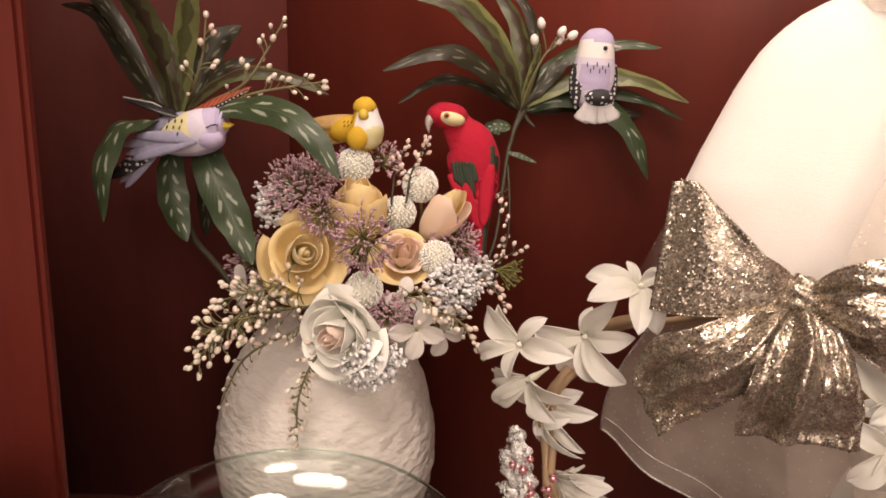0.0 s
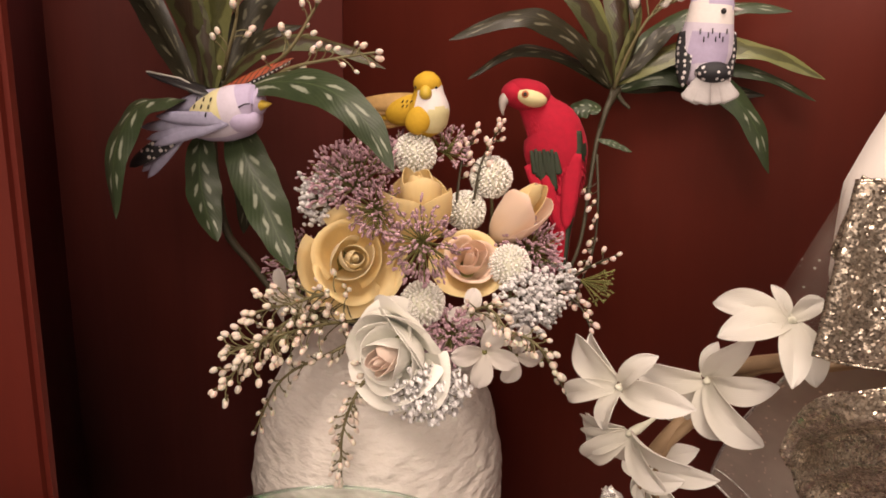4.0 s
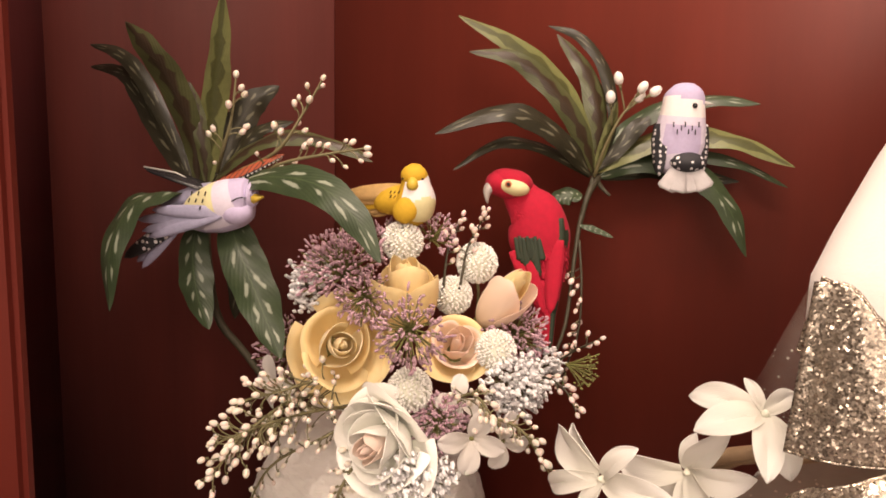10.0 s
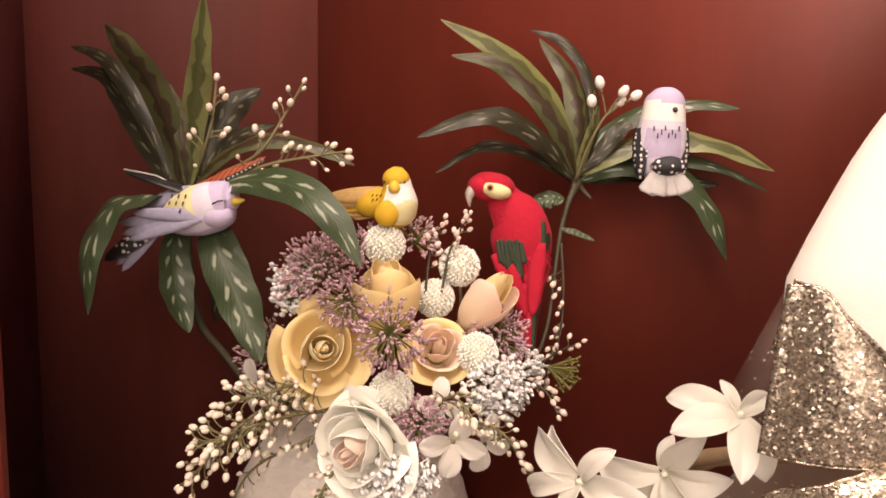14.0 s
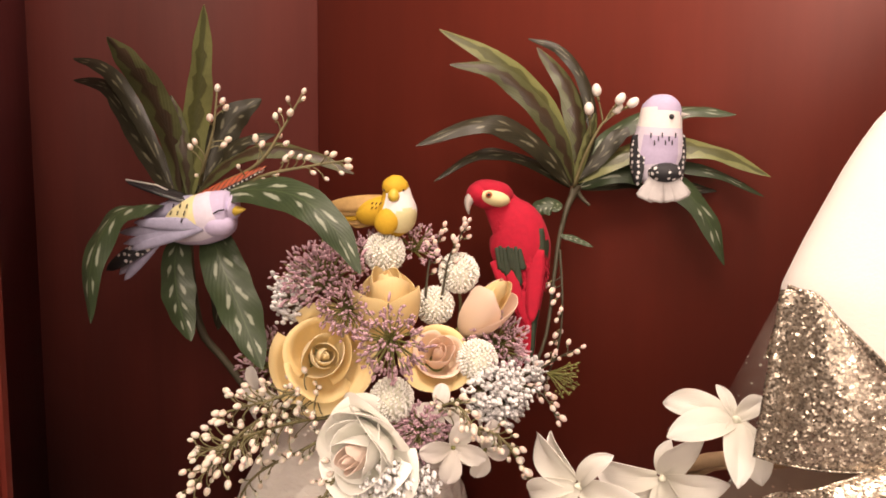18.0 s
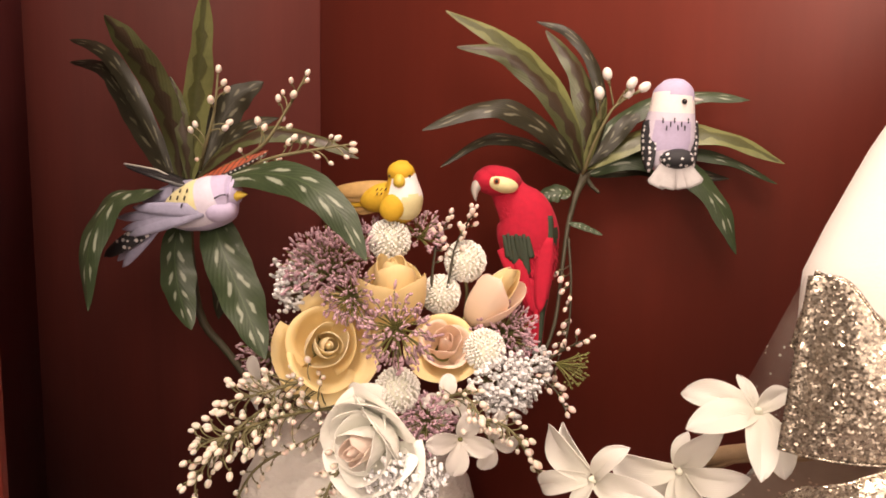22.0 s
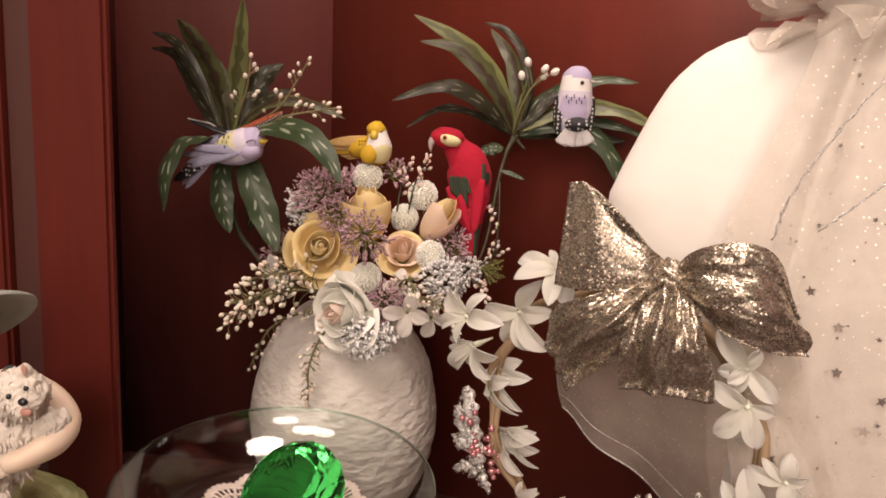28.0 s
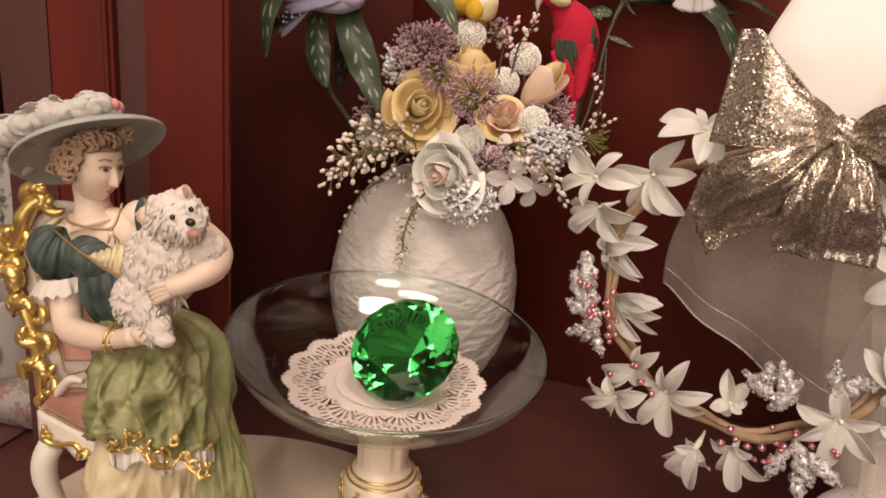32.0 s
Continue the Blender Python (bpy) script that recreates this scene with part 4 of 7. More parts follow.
# yellow bird facing out
g = Geo()
H = np.array((-0.0075, 0.574, 0.5565))
for k, (dx, dz, w) in enumerate(((-0.046, -0.0095, 0.0125), (-0.045, -0.0130, 0.0120), (-0.040, -0.0165, 0.0115), (-0.034, -0.0195, 0.0110), (-0.029, -0.0215, 0.0100))):
    feather(g, H + (-0.006, 0.004 + 0.001 * k, -0.006 - 0.0018 * k), H + (dx, 0.006 + 0.0005 * k, dz), w, YELLOW_FEATHER if k != 2 else YELLOW, (0.1, -1, 0.45), 0.07)
g.ball(H + (-0.0095, 0.0055, -0.0115), (0.0165, 0.0105, 0.0088), YELLOW, rot=pose(0, 0, 0, 0, -14, 0), nu=20, nv=28)
loft(H + np.array([(0.0005, 0.001, 0.0094), (0.0005, 0, 0.0045), (0.001, 0, -0.0020), (0.001, 0.001, -0.0100), (-0.0005, 0.003, -0.0175), (-0.0035, 0.006, -0.0255)]), [0.0035, 0.0074, 0.0088, 0.0122, 0.0122, 0.0050],
     lambda k, a: (YELLOW if k < 0.30 - 0.06 * math.cos(a - 5.0) else WHITE_FLOCK if k < 0.60 + 0.05 * math.sin(a * 2) and (a > 4.1 or a < 0.9) else PALE_YELLOW if k < 0.86 and (a > 4.4 or a < 1.2) else YELLOW))
g.ball(H + (0.0004, -0.0018, 0.0030), (0.0080, 0.0078, 0.0068), YELLOW, nu=18, nv=26)
g.ball(H + (0.0008, -0.0090, -0.0016), (0.0042, 0.0038, 0.0040), BEAK_Y, nu=10, nv=14, fn=egg(0.3))
for s in (-1, 1):
    g.ball(H + (s * 0.0058 + 0.0005, -0.0066, 0.0012), 0.0008, BLACK, nu=6, nv=8)
g.ball(H + (-0.0030, -0.0080, -0.0165), (0.0082, 0.0052, 0.0088), YELLOW, rot=pose(0, 0, 0, 0, 30, 0), nu=16, nv=22, fn=egg(0.25))
for k in range(5):
    p = H + (-0.0135 + (k % 3) * 0.0026, -0.0050 - (k % 3) * 0.0008, -0.0075 - (k // 3) * 0.0026)
    g.tube([p, p + (0.0012, -0.0006, 0.0014)], 0.00035, BLACK, 5)
thing("bird_ornament", "yellow and white flocked bird ornament above the flowers", "bird ornament", g, group="bird ornaments")

# lilac bird upright on the back plant
g = Geo()
H = np.array((0.152, 0.621, 0.6035))
loft(H + np.array([(0.0005, 0.001, 0.0135), (0.0005, 0, 0.008), (0, 0, -0.003), (-0.0005, 0.001, -0.012), (-0.001, 0.002, -0.022), (-0.001, 0.001, -0.031), (0, -0.002, -0.0395)]), [0.0065, 0.0120, 0.0134, 0.0150, 0.0162, 0.0146, 0.009],
     lambda k, a: (LILAC if k < 0.235 + 0.015 * math.sin(a) + 0.02 * math.cos(a) else WHITE_FLOCK if k < 0.36 else LILAC_PALE if k < 0.46 else LILAC if k < 0.82 and 4.0 < a < 5.5 else LILAC_PALE), 0.86)
g.tube([H + (0.0112, -0.003, 0.0022), H + (0.0168, -0.0055, 0.0018)], [0.002, 0.0002], BEAK, 8)
g.ball(H + (0.0050, -0.0106, 0.0004), 0.0017, BLACK, nu=8, nv=10)
for i in range(8):
    x = -0.0070 + i * 0.0021
    p = H + (x, -0.0142 + abs(x) ** 2 * 45, -0.0095 - (0, 2, 1, 0, 2, 1, 2, 0)[i] * 0.0022)
    g.tube([p, p + (0, -0.0004, -0.003)], 0.00042, BLACK, 5)
for s in (-1, 1):
    feather(g, H + (s * 0.0140, -0.004 + 0.003 * (s > 0), -0.010), H + (s * 0.0130, -0.006 + 0.003 * (s > 0), -0.042), 0.0135 if s < 0 else 0.009, SPOTTED, (s * 0.7, -0.7, 0), 0.08)
g.ball(H + (0.003, -0.0090, -0.0335), (0.0105, 0.0072, 0.0062), SPOTTED, nu=14, nv=20)
for k in range(4):
    feather(g, H + (-0.001 + k * 0.0018, -0.0085, -0.032), H + ((-0.0095, -0.0035, 0.0075, 0.0135)[k], -0.0125 - 0.0006 * (k % 2), (-0.0505, -0.0515, -0.0512, -0.0495)[k]), 0.0125, TAIL_GREY, (0, -1, 0.1), 0.04, blunt=True)
thing("bird_ornament", "lilac and white bird ornament perched upright on leaves", "bird ornament", g, group="bird ornaments")

# red parrot
parrot = thing("parrot_ornament", "red feathered parrot ornament with pale yellow face", "bird ornament", group="bird ornaments")
H = np.array((0.0478, 0.603, 0.5548))
g = Geo()
g.ball(H, (0.0142, 0.0118, 0.0094), RED, nu=18, nv=26)
g.ball(H + (-0.0066, -0.0015, 0.0006), (0.0088, 0.0105, 0.0078), RED, nu=18, nv=26)
g.ball(H + (0.000, -0.0008, 0.0030), (0.0124, 0.0105, 0.0066), RED, rot=pose(0, 0, 0, 0, 12, 0), nu=12, nv=18)
loft(H + np.array([(0.001, 0.002, 0.003), (0.0080, 0.003, -0.009), (0.0158, 0.003, -0.0189), (0.0188, 0.004, -0.032), (0.0205, 0.003, -0.0435), (0.0235, 0.001, -0.0566), (0.0252, -0.002, -0.0697), (0.0252, -0.004, -0.0828), (0.0255, -0.006, -0.0992), (0.0240, -0.008, -0.1120)]),
     [0.0085, 0.0118, 0.0172, 0.0200, 0.0172, 0.0118, 0.0076, 0.0056, 0.0042, 0.0013], lambda k, a: GREEN_FEATHER if (0.30 < k < 0.42 and 5.6 < a < 6.0) or (0.68 < k < 0.9 and 5.0 < a < 5.9) else RED, 0.75)
part("body", g, parrot)
g = Geo()
g.ball(H + (0.0022, -0.0056, -0.0012), (0.0104, 0.0084, 0.0056), PALE_YELLOW, rot=pose(0, 0, 0, 0, 14, 0), nu=12, nv=18)
part("face", g, parrot, "pale yellow face patch")
g = Geo()
g.tube(bez(H + (-0.0105, -0.006, -0.001), H + (-0.0150, -0.008, -0.003), H + (-0.0130, -0.008, -0.0120), 8), [0.0036, 0.0036, 0.0034, 0.0030, 0.0025, 0.0019, 0.0012, 0.0004], BEAK, 10)
part("beak", g, parrot, "grey hooked beak")
g = Geo()
g.ball(H + (-0.0003, -0.0136, 0.0004), (0.0021, 0.0012, 0.0021), ORANGE, nu=8, nv=10)
g.ball(H + (-0.0003, -0.0146, 0.0004), (0.0011, 0.0008, 0.0011), BLACK, nu=8, nv=10)
part("eye", g, parrot, "amber eye with a black pupil")
for k in range(7):
    g = Geo()
    feather(g, H + (0.0045 + k * 0.0024, -0.0118 + 0.0005 * abs(k - 3), -0.0320 + 0.0010 * (k % 2)), H + (0.0085 + k * 0.0021, -0.0112, -0.0455 - 0.0020 * (k % 3) - (0.006 if k == 5 else 0)), 0.0052, GREEN_FEATHER, (0, -1, 0.1), 0.04, blunt=True)
    part("wing_covert", g, parrot, "dark green wing covert")
for a, b, w in (((0.0040, -0.0095, -0.0400), (0.0225, -0.0122, -0.0775), 0.0105), ((0.0120, -0.0105, -0.0420), (0.0236, -0.0128, -0.0790), 0.0080), ((0.0300, -0.0075, -0.0330), (0.0272, -0.0118, -0.0785), 0.0120)):
    g = Geo()
    feather(g, H + a, H + b, w, RED, (0, -1, 0.1), 0.05)
    part("wing_feather", g, parrot)
for k in range(4):
    g = Geo()
    feather(g, H + (0.0190 + k * 0.0028, -0.0085 + 0.0012 * (k == 3), -0.058), H + (0.0208 + k * 0.0022, -0.0120 + 0.0012 * (k == 3), -0.108 + 0.006 * (k == 3) - 0.003 * (k % 2)), 0.0056, GREEN_FEATHER if k == 3 else RED, (0, -1, 0.05), 0.05)
    part("tail_feather", g, parrot)
g = Geo()
line = smooth_path(H + np.array([(0.001, 0.002, 0.003), (0.0080, 0.003, -0.009), (0.0158, 0.003, -0.0189), (0.0188, 0.004, -0.032), (0.0205, 0.003, -0.0435), (0.0235, 0.001, -0.0566), (0.0252, -0.002, -0.0697)]), 40)
wide = np.interp(np.linspace(0, 1, 40), np.linspace(0, 1, 7), [0.0095, 0.0116, 0.0160, 0.0186, 0.0166, 0.0116, 0.0074])
rng = random.Random(77)
for i in range(420):
    k = 3 + int(33 * rng.random())
    a = math.pi * (0.96 + 1.08 * rng.random())
    out = np.array((math.cos(a), 0.75 * math.sin(a), 0.0))
    p = line[k] + out * wide[k] * 0.985
    t = line[k + 1] - line[k]
    t = t / np.linalg.norm(t) + out * 0.05 + np.array([rng.gauss(0, 0.07) for _ in range(3)])
    feather(g, p, p + t * (0.0030 + 0.003 * rng.random()), 0.0014 + 0.0010 * rng.random(), RED, out, 0.10, 0.0002)
tagged(part("plumage", g, parrot), kind="stuff")
g = Geo()
feather(g, H + (0.0315, -0.005, -0.020), H + (0.0330, -0.007, -0.042), 0.006, GREEN_FEATHER, (0.4, -1, 0.1), 0.05)
part("shoulder_feather", g, parrot, "dark green feather")


# ---- flowers ----
def petal_grid(R, h, arc, end, curl, ph):
    """A rose petal on an egg-shaped cup round the z axis. end: how far it climbs, in degrees (90 is the widest place, more closes in).
    Its lip is rounded, a little pointed, and rolls out by curl."""
    n, k = 16, 15
    rows = []
    for i in range(n):
        u = i / (n - 1)
        row = []
        for j in range(k):
            v = j / (k - 1) * 2 - 1
            uu = u * (1 - 0.34 * abs(v) ** 2.6) + 0.03 * u * math.exp(-(v / 0.22) ** 2)
            phi = radians(14 + (end - 14) * uu)
            a = v * arc * (0.45 + 0.55 * math.sin(math.pi * min(0.5, 0.12 + 0.55 * u)))
            roll = max(0.0, u - 0.74) / 0.26
            rad = R * math.sin(phi) + curl * R * 0.24 * roll ** 1.5 * (1 + 0.3 * math.sin(2.2 * v + ph))
            rad += R * (0.030 * math.sin(2.6 * v + ph) * u + 0.014 * math.sin(6 * v + 5 * u + ph * 2) * u)
            z = h * (0.5 - 0.5 * math.cos(phi)) - curl * h * 0.13 * roll ** 2 + h * 0.012 * math.sin(7 * v + ph) * u ** 3
            row.append((rad * math.cos(a), rad * math.sin(a), z))
        rows.append(row)
    return np.array(rows)


def rose(loc, axis, R, height, mats, label, seed, whorls, spin=0.0, heart=0.20):
    """A rolled heart with cupped petals in widening whorls round it, and a green cup below.
    whorls: radius, height, climb, roll of the lip, arc of a petal, and the angles of the petals, in degrees."""
    rng = random.Random(seed)
    ob = thing("rose", label, "rose", group="roses")
    ob.matrix_world = aim(axis, (0.0, 0.0, 1), loc)
    g = Geo()
    top = whorls[0][1] * (0.5 - 0.5 * math.cos(radians(whorls[0][2])))
    for q, (rf, end, hf) in enumerate(((0.55, 158, 0.98), (0.78, 148, 1.0), (1.0, 140, 1.0))):
        P = petal_grid(R * heart * rf, height * top * hf / (0.5 - 0.5 * math.cos(radians(end))), 1.9, end, 0.35, rng.random() * 6)
        st = len(g.v)
        g.shell(P, 0.0003, mats[0])
        g.turned(pose(0, 0, 0, 0, 0, math.degrees(spin) + q * 128), st)
    g.ball((0, 0, height * top * 0.5), (R * heart * 0.45, R * heart * 0.45, height * top * 0.44), mats[0], nu=10, nv=14)
    part("heart", g, ob, sharp=50)
    for L, (rf, hf, end, curl, arc, angles) in enumerate(whorls):
        f = (L + 1) / len(whorls)
        for ang in angles:
            P = petal_grid(R * rf * (1 + 0.03 * rng.gauss(0, 1)), height * (hf + 0.02 * rng.gauss(0, 1)), arc * (1 + 0.05 * rng.gauss(0, 1)), end + 4 * rng.gauss(0, 1), curl * (0.7 + 0.6 * rng.random()), rng.random() * 6)
            g = Geo()
            g.shell(P, 0.0003, mats[min(len(mats) - 1, int((f - 0.01) * len(mats)))])
            g.turned(pose(0.07 * f * R * rng.gauss(0, 1), 0.07 * f * R * rng.gauss(0, 1), 0, 6 * f * rng.gauss(0, 1), 6 * f * rng.gauss(0, 1), ang + 9 * rng.gauss(0, 1)))
            part("petal", g, ob, sharp=50)
    g = Geo()
    g.ball((0, 0, 0.0), (R * 0.42, R * 0.42, height * 0.14), FROND, nu=8, nv=12)
    g.tube([(0, 0, 0), (0, 0, -0.012), (0, 0, -0.02)], 0.0018, STEM_PALE, 6)
    part("calyx", g, ob, "green cup and stem")
    return ob


def whorl(first, count):
    return [first + 360 / count * i for i in range(count)]


rose((-0.0490, 0.5570, 0.4587), (0.36, -0.90, 0.25), 0.0250, 0.044, [PETAL_CREAM, PETAL_CREAM, PETAL_YELLOW, PETAL_YELLOW], "large golden yellow artificial rose, half open", 11,
     ((0.30, 1.08, 126, 0.35, 1.5, whorl(40, 2)), (0.50, 1.06, 121, 0.5, 1.35, (150, 300)), (0.78, 1.00, 106, 0.7, 1.25, (20, 140, 250)), (1.06, 0.90, 88, 0.8, 1.15, (350, 75, 200, 280))), 0.3, 0.22)
rose((-0.0082, 0.5660, 0.4693), (0.0, -0.26, 1), 0.0162, 0.052, [PETAL_YELLOW], "closed golden yellow artificial rosebud", 12,
     ((0.70, 1.0, 136, 0.3, 1.7, whorl(40, 3)), (0.98, 0.99, 126, 0.5, 1.75, whorl(230, 3))), 0.0, 0.4)
rose((0.0180, 0.5730, 0.4531), (0.22, -0.80, 0.55), 0.0170, 0.036, [PETAL_PEACH, PETAL_PEACH, PETAL_YELLOW], "peach and yellow artificial rose", 13,
     ((0.44, 1.08, 122, 0.5, 1.2, whorl(70, 4)), (0.72, 1.0, 108, 0.7, 1.25, (10, 150, 260)), (1.06, 0.90, 88, 0.8, 1.1, (190, 262, 335, 80))), 2.0, 0.24)
rose((0.0323, 0.5880, 0.4691), (0.55, -0.40, 0.70), 0.0118, 0.054, [PETAL_YELLOW, PETAL_PEACH], "slim orange and yellow artificial rosebud", 14,
     ((0.70, 1.0, 142, 0.15, 1.7, whorl(0, 3)), (1.0, 1.0, 134, 0.5, 1.5, whorl(200, 3))), 0.0, 0.4)
rose((-0.0085, 0.5300, 0.4170), (-0.36, -0.92, 0.02), 0.0255, 0.040, [PETAL_BLUSH, PETAL_WHITE, PETAL_WHITE, PETAL_WHITE], "full white artificial rose with a blush heart", 17,
     ((0.26, 1.08, 124, 0.4, 1.4, whorl(60, 3)), (0.44, 1.05, 118, 0.45, 1.3, whorl(0, 3)), (0.68, 1.01, 110, 0.5, 1.2, (50, 125, 200, 275, 345)), (0.94, 0.95, 100, 0.6, 1.05, (25, 100, 165, 235, 300)), (1.06, 0.88, 88, 0.7, 1.0, (65, 135, 330, 250))), 0.5, 0.18)


def pompon(loc, r, seed):
    rng = random.Random(seed)
    ob = thing("pompon_flower", "small white ball flower with dense florets", "flower", group="pompon flowers")
    ob.matrix_world = Matrix.Translation(loc)
    g = Geo()
    g.ball((0, 0, 0), r * 0.86, POM_CORE, nu=10, nv=14)
    part("core", g, ob)
    g = Geo()
    N = 330
    for i in range(N):
        z = 1 - 2 * (i + 0.5) / N
        a = i * 2.399963 + rng.random() * 0.2
        d = np.array((math.sqrt(1 - z * z) * math.cos(a), math.sqrt(1 - z * z) * math.sin(a), z))
        d = d * (1 + rng.random() * 0.06)
        g.tube([d * r * 0.84, d * r * 0.97, d * r * 1.03], [r * 0.050, r * 0.078, r * 0.030], POM, 5)
    tagged(part("floret_ball", g, ob), kind="stuff")
    stem(ob, [(0, 0, -r * 0.8), (0.001, 0.004, -0.02), (0, 0.008, -0.035)], 0.0012, 0.001, STEM_PALE, 6)


for i, (p, r) in enumerate((((-0.001, 0.534, 0.442), 0.0122), ((0.015, 0.588, 0.486), 0.0118), ((0.029, 0.594, 0.506), 0.0125), ((-0.014, 0.574, 0.520), 0.0122), ((0.044, 0.564, 0.459), 0.0118))):
    pompon(p, r, 30 + i)


def burst(loc, axis, R, count, mat, label, seed, name="filler_flower", cone=1.35, knob=0.0012, stalk=FROND, category="filler flower", ends=4):
    """An umbel: thin stalks that fan out from one point, each with a tuft of tiny buds."""
    rng = random.Random(seed)
    ob = thing(name, label, category, group="filler flowers")
    ob.matrix_world = aim(axis, (0.1, 0.2, 1), loc)
    g, h = Geo(), Geo()
    for i in range(count):
        z = 1 - (1 - math.cos(cone)) * (i + 0.5) / count
        a = i * 2.399963
        d = np.array((math.sqrt(1 - z * z) * math.cos(a), math.sqrt(1 - z * z) * math.sin(a), z)) * R * (0.8 + 0.35 * rng.random())
        g.tube(bez((0, 0, 0), d * 0.5 + np.array((0, 0, R * 0.1)), d, 4), 0.0004, stalk, 4, caps=False)
        for e in range(ends + 3 * (mat is PURPLE)):
            q = d * (0.74 + 0.32 * (e % ends) / ends) + np.array([rng.gauss(0, 1) for _ in range(3)]) * R * 0.05
            k = knob * (0.8 + 0.7 * rng.random()) * (0.78 if mat is PURPLE else 1)
            if mat is PURPLE:
                dn = d / R + np.array([rng.gauss(0, 1) for _ in range(3)]) * 0.5
                h.tube([q, q + dn * k * 1.2, q + dn * k * 2.3], [k * 0.5, k * 0.9, k * 0.5], mat, 4)
            else:
                h.ball(q, (k, k, k * 1.2), mat, nu=4, nv=5)
    part("stalk_fan", g, ob)
    tagged(part("bud_mass", h, ob), kind="stuff")
    return ob


burst((-0.045, 0.560, 0.500), (-0.15, -0.5, 0.75), 0.027, 70, PURPLE, "mauve sea lavender sprig with tiny buds", 41, knob=0.0011, ends=6)
burst((-0.030, 0.548, 0.490), (0.1, -1, 0.1), 0.017, 45, PURPLE, "mauve umbel with olive stalks", 42, knob=0.0009, cone=1.5)
burst((0.000, 0.528, 0.478), (0.1, -1, -0.05), 0.021, 42, PURPLE, "open mauve umbel with bare stalks", 43, knob=0.001, cone=1.5, ends=5)
burst((0.052, 0.585, 0.463), (0.35, -1, 0.1), 0.021, 60, PURPLE, "mauve sea lavender tuft", 44, knob=0.001, ends=5)
burst((0.015, 0.540, 0.424), (0.1, -1, 0.05), 0.017, 50, PURPLE, "mauve tuft beside the white rose", 45, knob=0.001, ends=5)
burst((-0.080, 0.570, 0.450), (-0.4, -0.8, 0.2), 0.022, 50, PURPLE, "dark mauve tuft below the leaves", 46, knob=0.0009, ends=4)
burst((0.000, 0.590, 0.520), (0.6, -0.4, 0.6), 0.017, 26, PURPLE, "dark mauve tuft under the yellow bird", 47, knob=0.0009, ends=4)
burst((-0.025, 0.585, 0.515), (-0.6, -0.6, 0.5), 0.016, 26, PURPLE, "dark mauve tuft under the yellow bird", 48, knob=0.0009, ends=4)
burst((-0.060, 0.565, 0.492), (-0.8, -0.5, 0.5), 0.022, 46, LACE_WHITE, "white frosted lace flower", 51, knob=0.0012, stalk=STEM_PALE, ends=6)
burst((0.054, 0.565, 0.440), (0.5, -1, 0.0), 0.021, 74, LACE_WHITE, "white frosted lace flower", 52, knob=0.0013, stalk=STEM_PALE, ends=7)
burst((0.005, 0.525, 0.402), (0.3, -0.8, -0.5), 0.022, 64, LACE_WHITE, "white frosted lace flower hanging over the vase", 53, knob=0.0012, stalk=STEM_PALE, ends=7)
burst((0.070, 0.590, 0.445), (0.4, -0.8, 0.2), 0.014, 30, LACE_WHITE, "white frosted lace flower", 54, knob=0.0012, stalk=STEM_PALE, ends=6)
burst((0.085, 0.575, 0.450), (0.8, -0.4, -0.1), 0.020, 16, FROND, "olive green fern tip", 55, name="fern_tip", cone=0.7, knob=0.0006, category="fern", ends=3)


def blossom_petals(g_parent, n, L, W, mat, rng, lift=0.45, name="petal"):
    """Pointed petals that spread from the middle of a blossom."""
    for i in range(n):
        a = 2 * math.pi * i / n + rng.gauss(0, 0.12)
        lf, droop, tw = lift + rng.gauss(0, 0.22), 0.35 + 0.5 * rng.random(), rng.gauss(0, 0.25)
        Lp = L * (0.88 + 0.24 * rng.random())
        rows, rad, z = [], 0.0, 0.0
        for r in range(12):
            u = r / 11
            w = W / 2 * (0.16 + 0.84 * math.sin(math.pi * min(1.0, 0.04 + 0.90 * u ** 1.15)) ** 0.75 if u < 0.97 else 0.22)
            ang = lf - droop * u * 1.4
            rad, z = rad + Lp / 11 * math.cos(ang), z + Lp / 11 * math.sin(ang)
            rows.append([(rad, v * w * math.cos(tw * u), z + 0.16 * w * v * v + v * w * math.sin(tw * u) + 0.0005 * math.sin(v * 6 + u * 5)) for v in np.linspace(-1, 1, 7)])
        g = Geo()
        g.shell(rows, 0.0003, mat)
        g.turned(pose(0, 0, 0, 0, 0, math.degrees(a)))
        part(name, g, g_parent, sharp=50)


def hydrangea(loc, axis, L, seed):
    ob = thing("loose_blossom", "dusty white four-petalled blossom beside the roses", "blossom", group="loose blossoms")
    ob.matrix_world = aim(axis, (0.1, 0.2, 1), loc)
    blossom_petals(ob, 4, L, L * 0.66, HYDRANGEA, random.Random(seed), 0.55)
    g = Geo()
    g.ball((0, 0, 0.001), 0.0016, FROND, nu=6, nv=8)
    g.tube([(0, 0, 0), (0, 0, -0.02)], 0.0008, STEM_PALE, 5)
    part("centre", g, ob)


for i, (p, ax, L) in enumerate((((0.034, 0.532, 0.418), (0.3, -1, -0.1), 0.019), ((0.026, 0.540, 0.435), (0.1, -1, 0.2), 0.015), ((0.050, 0.545, 0.412), (0.5, -0.9, -0.3), 0.018),
                                ((-0.085, 0.550, 0.437), (-0.5, -1, 0.1), 0.016), ((-0.066, 0.552, 0.446), (-0.3, -1, 0.2), 0.013), ((0.012, 0.545, 0.407), (0.2, -1, -0.3), 0.015))):
    hydrangea(p, ax, L, 60 + i)

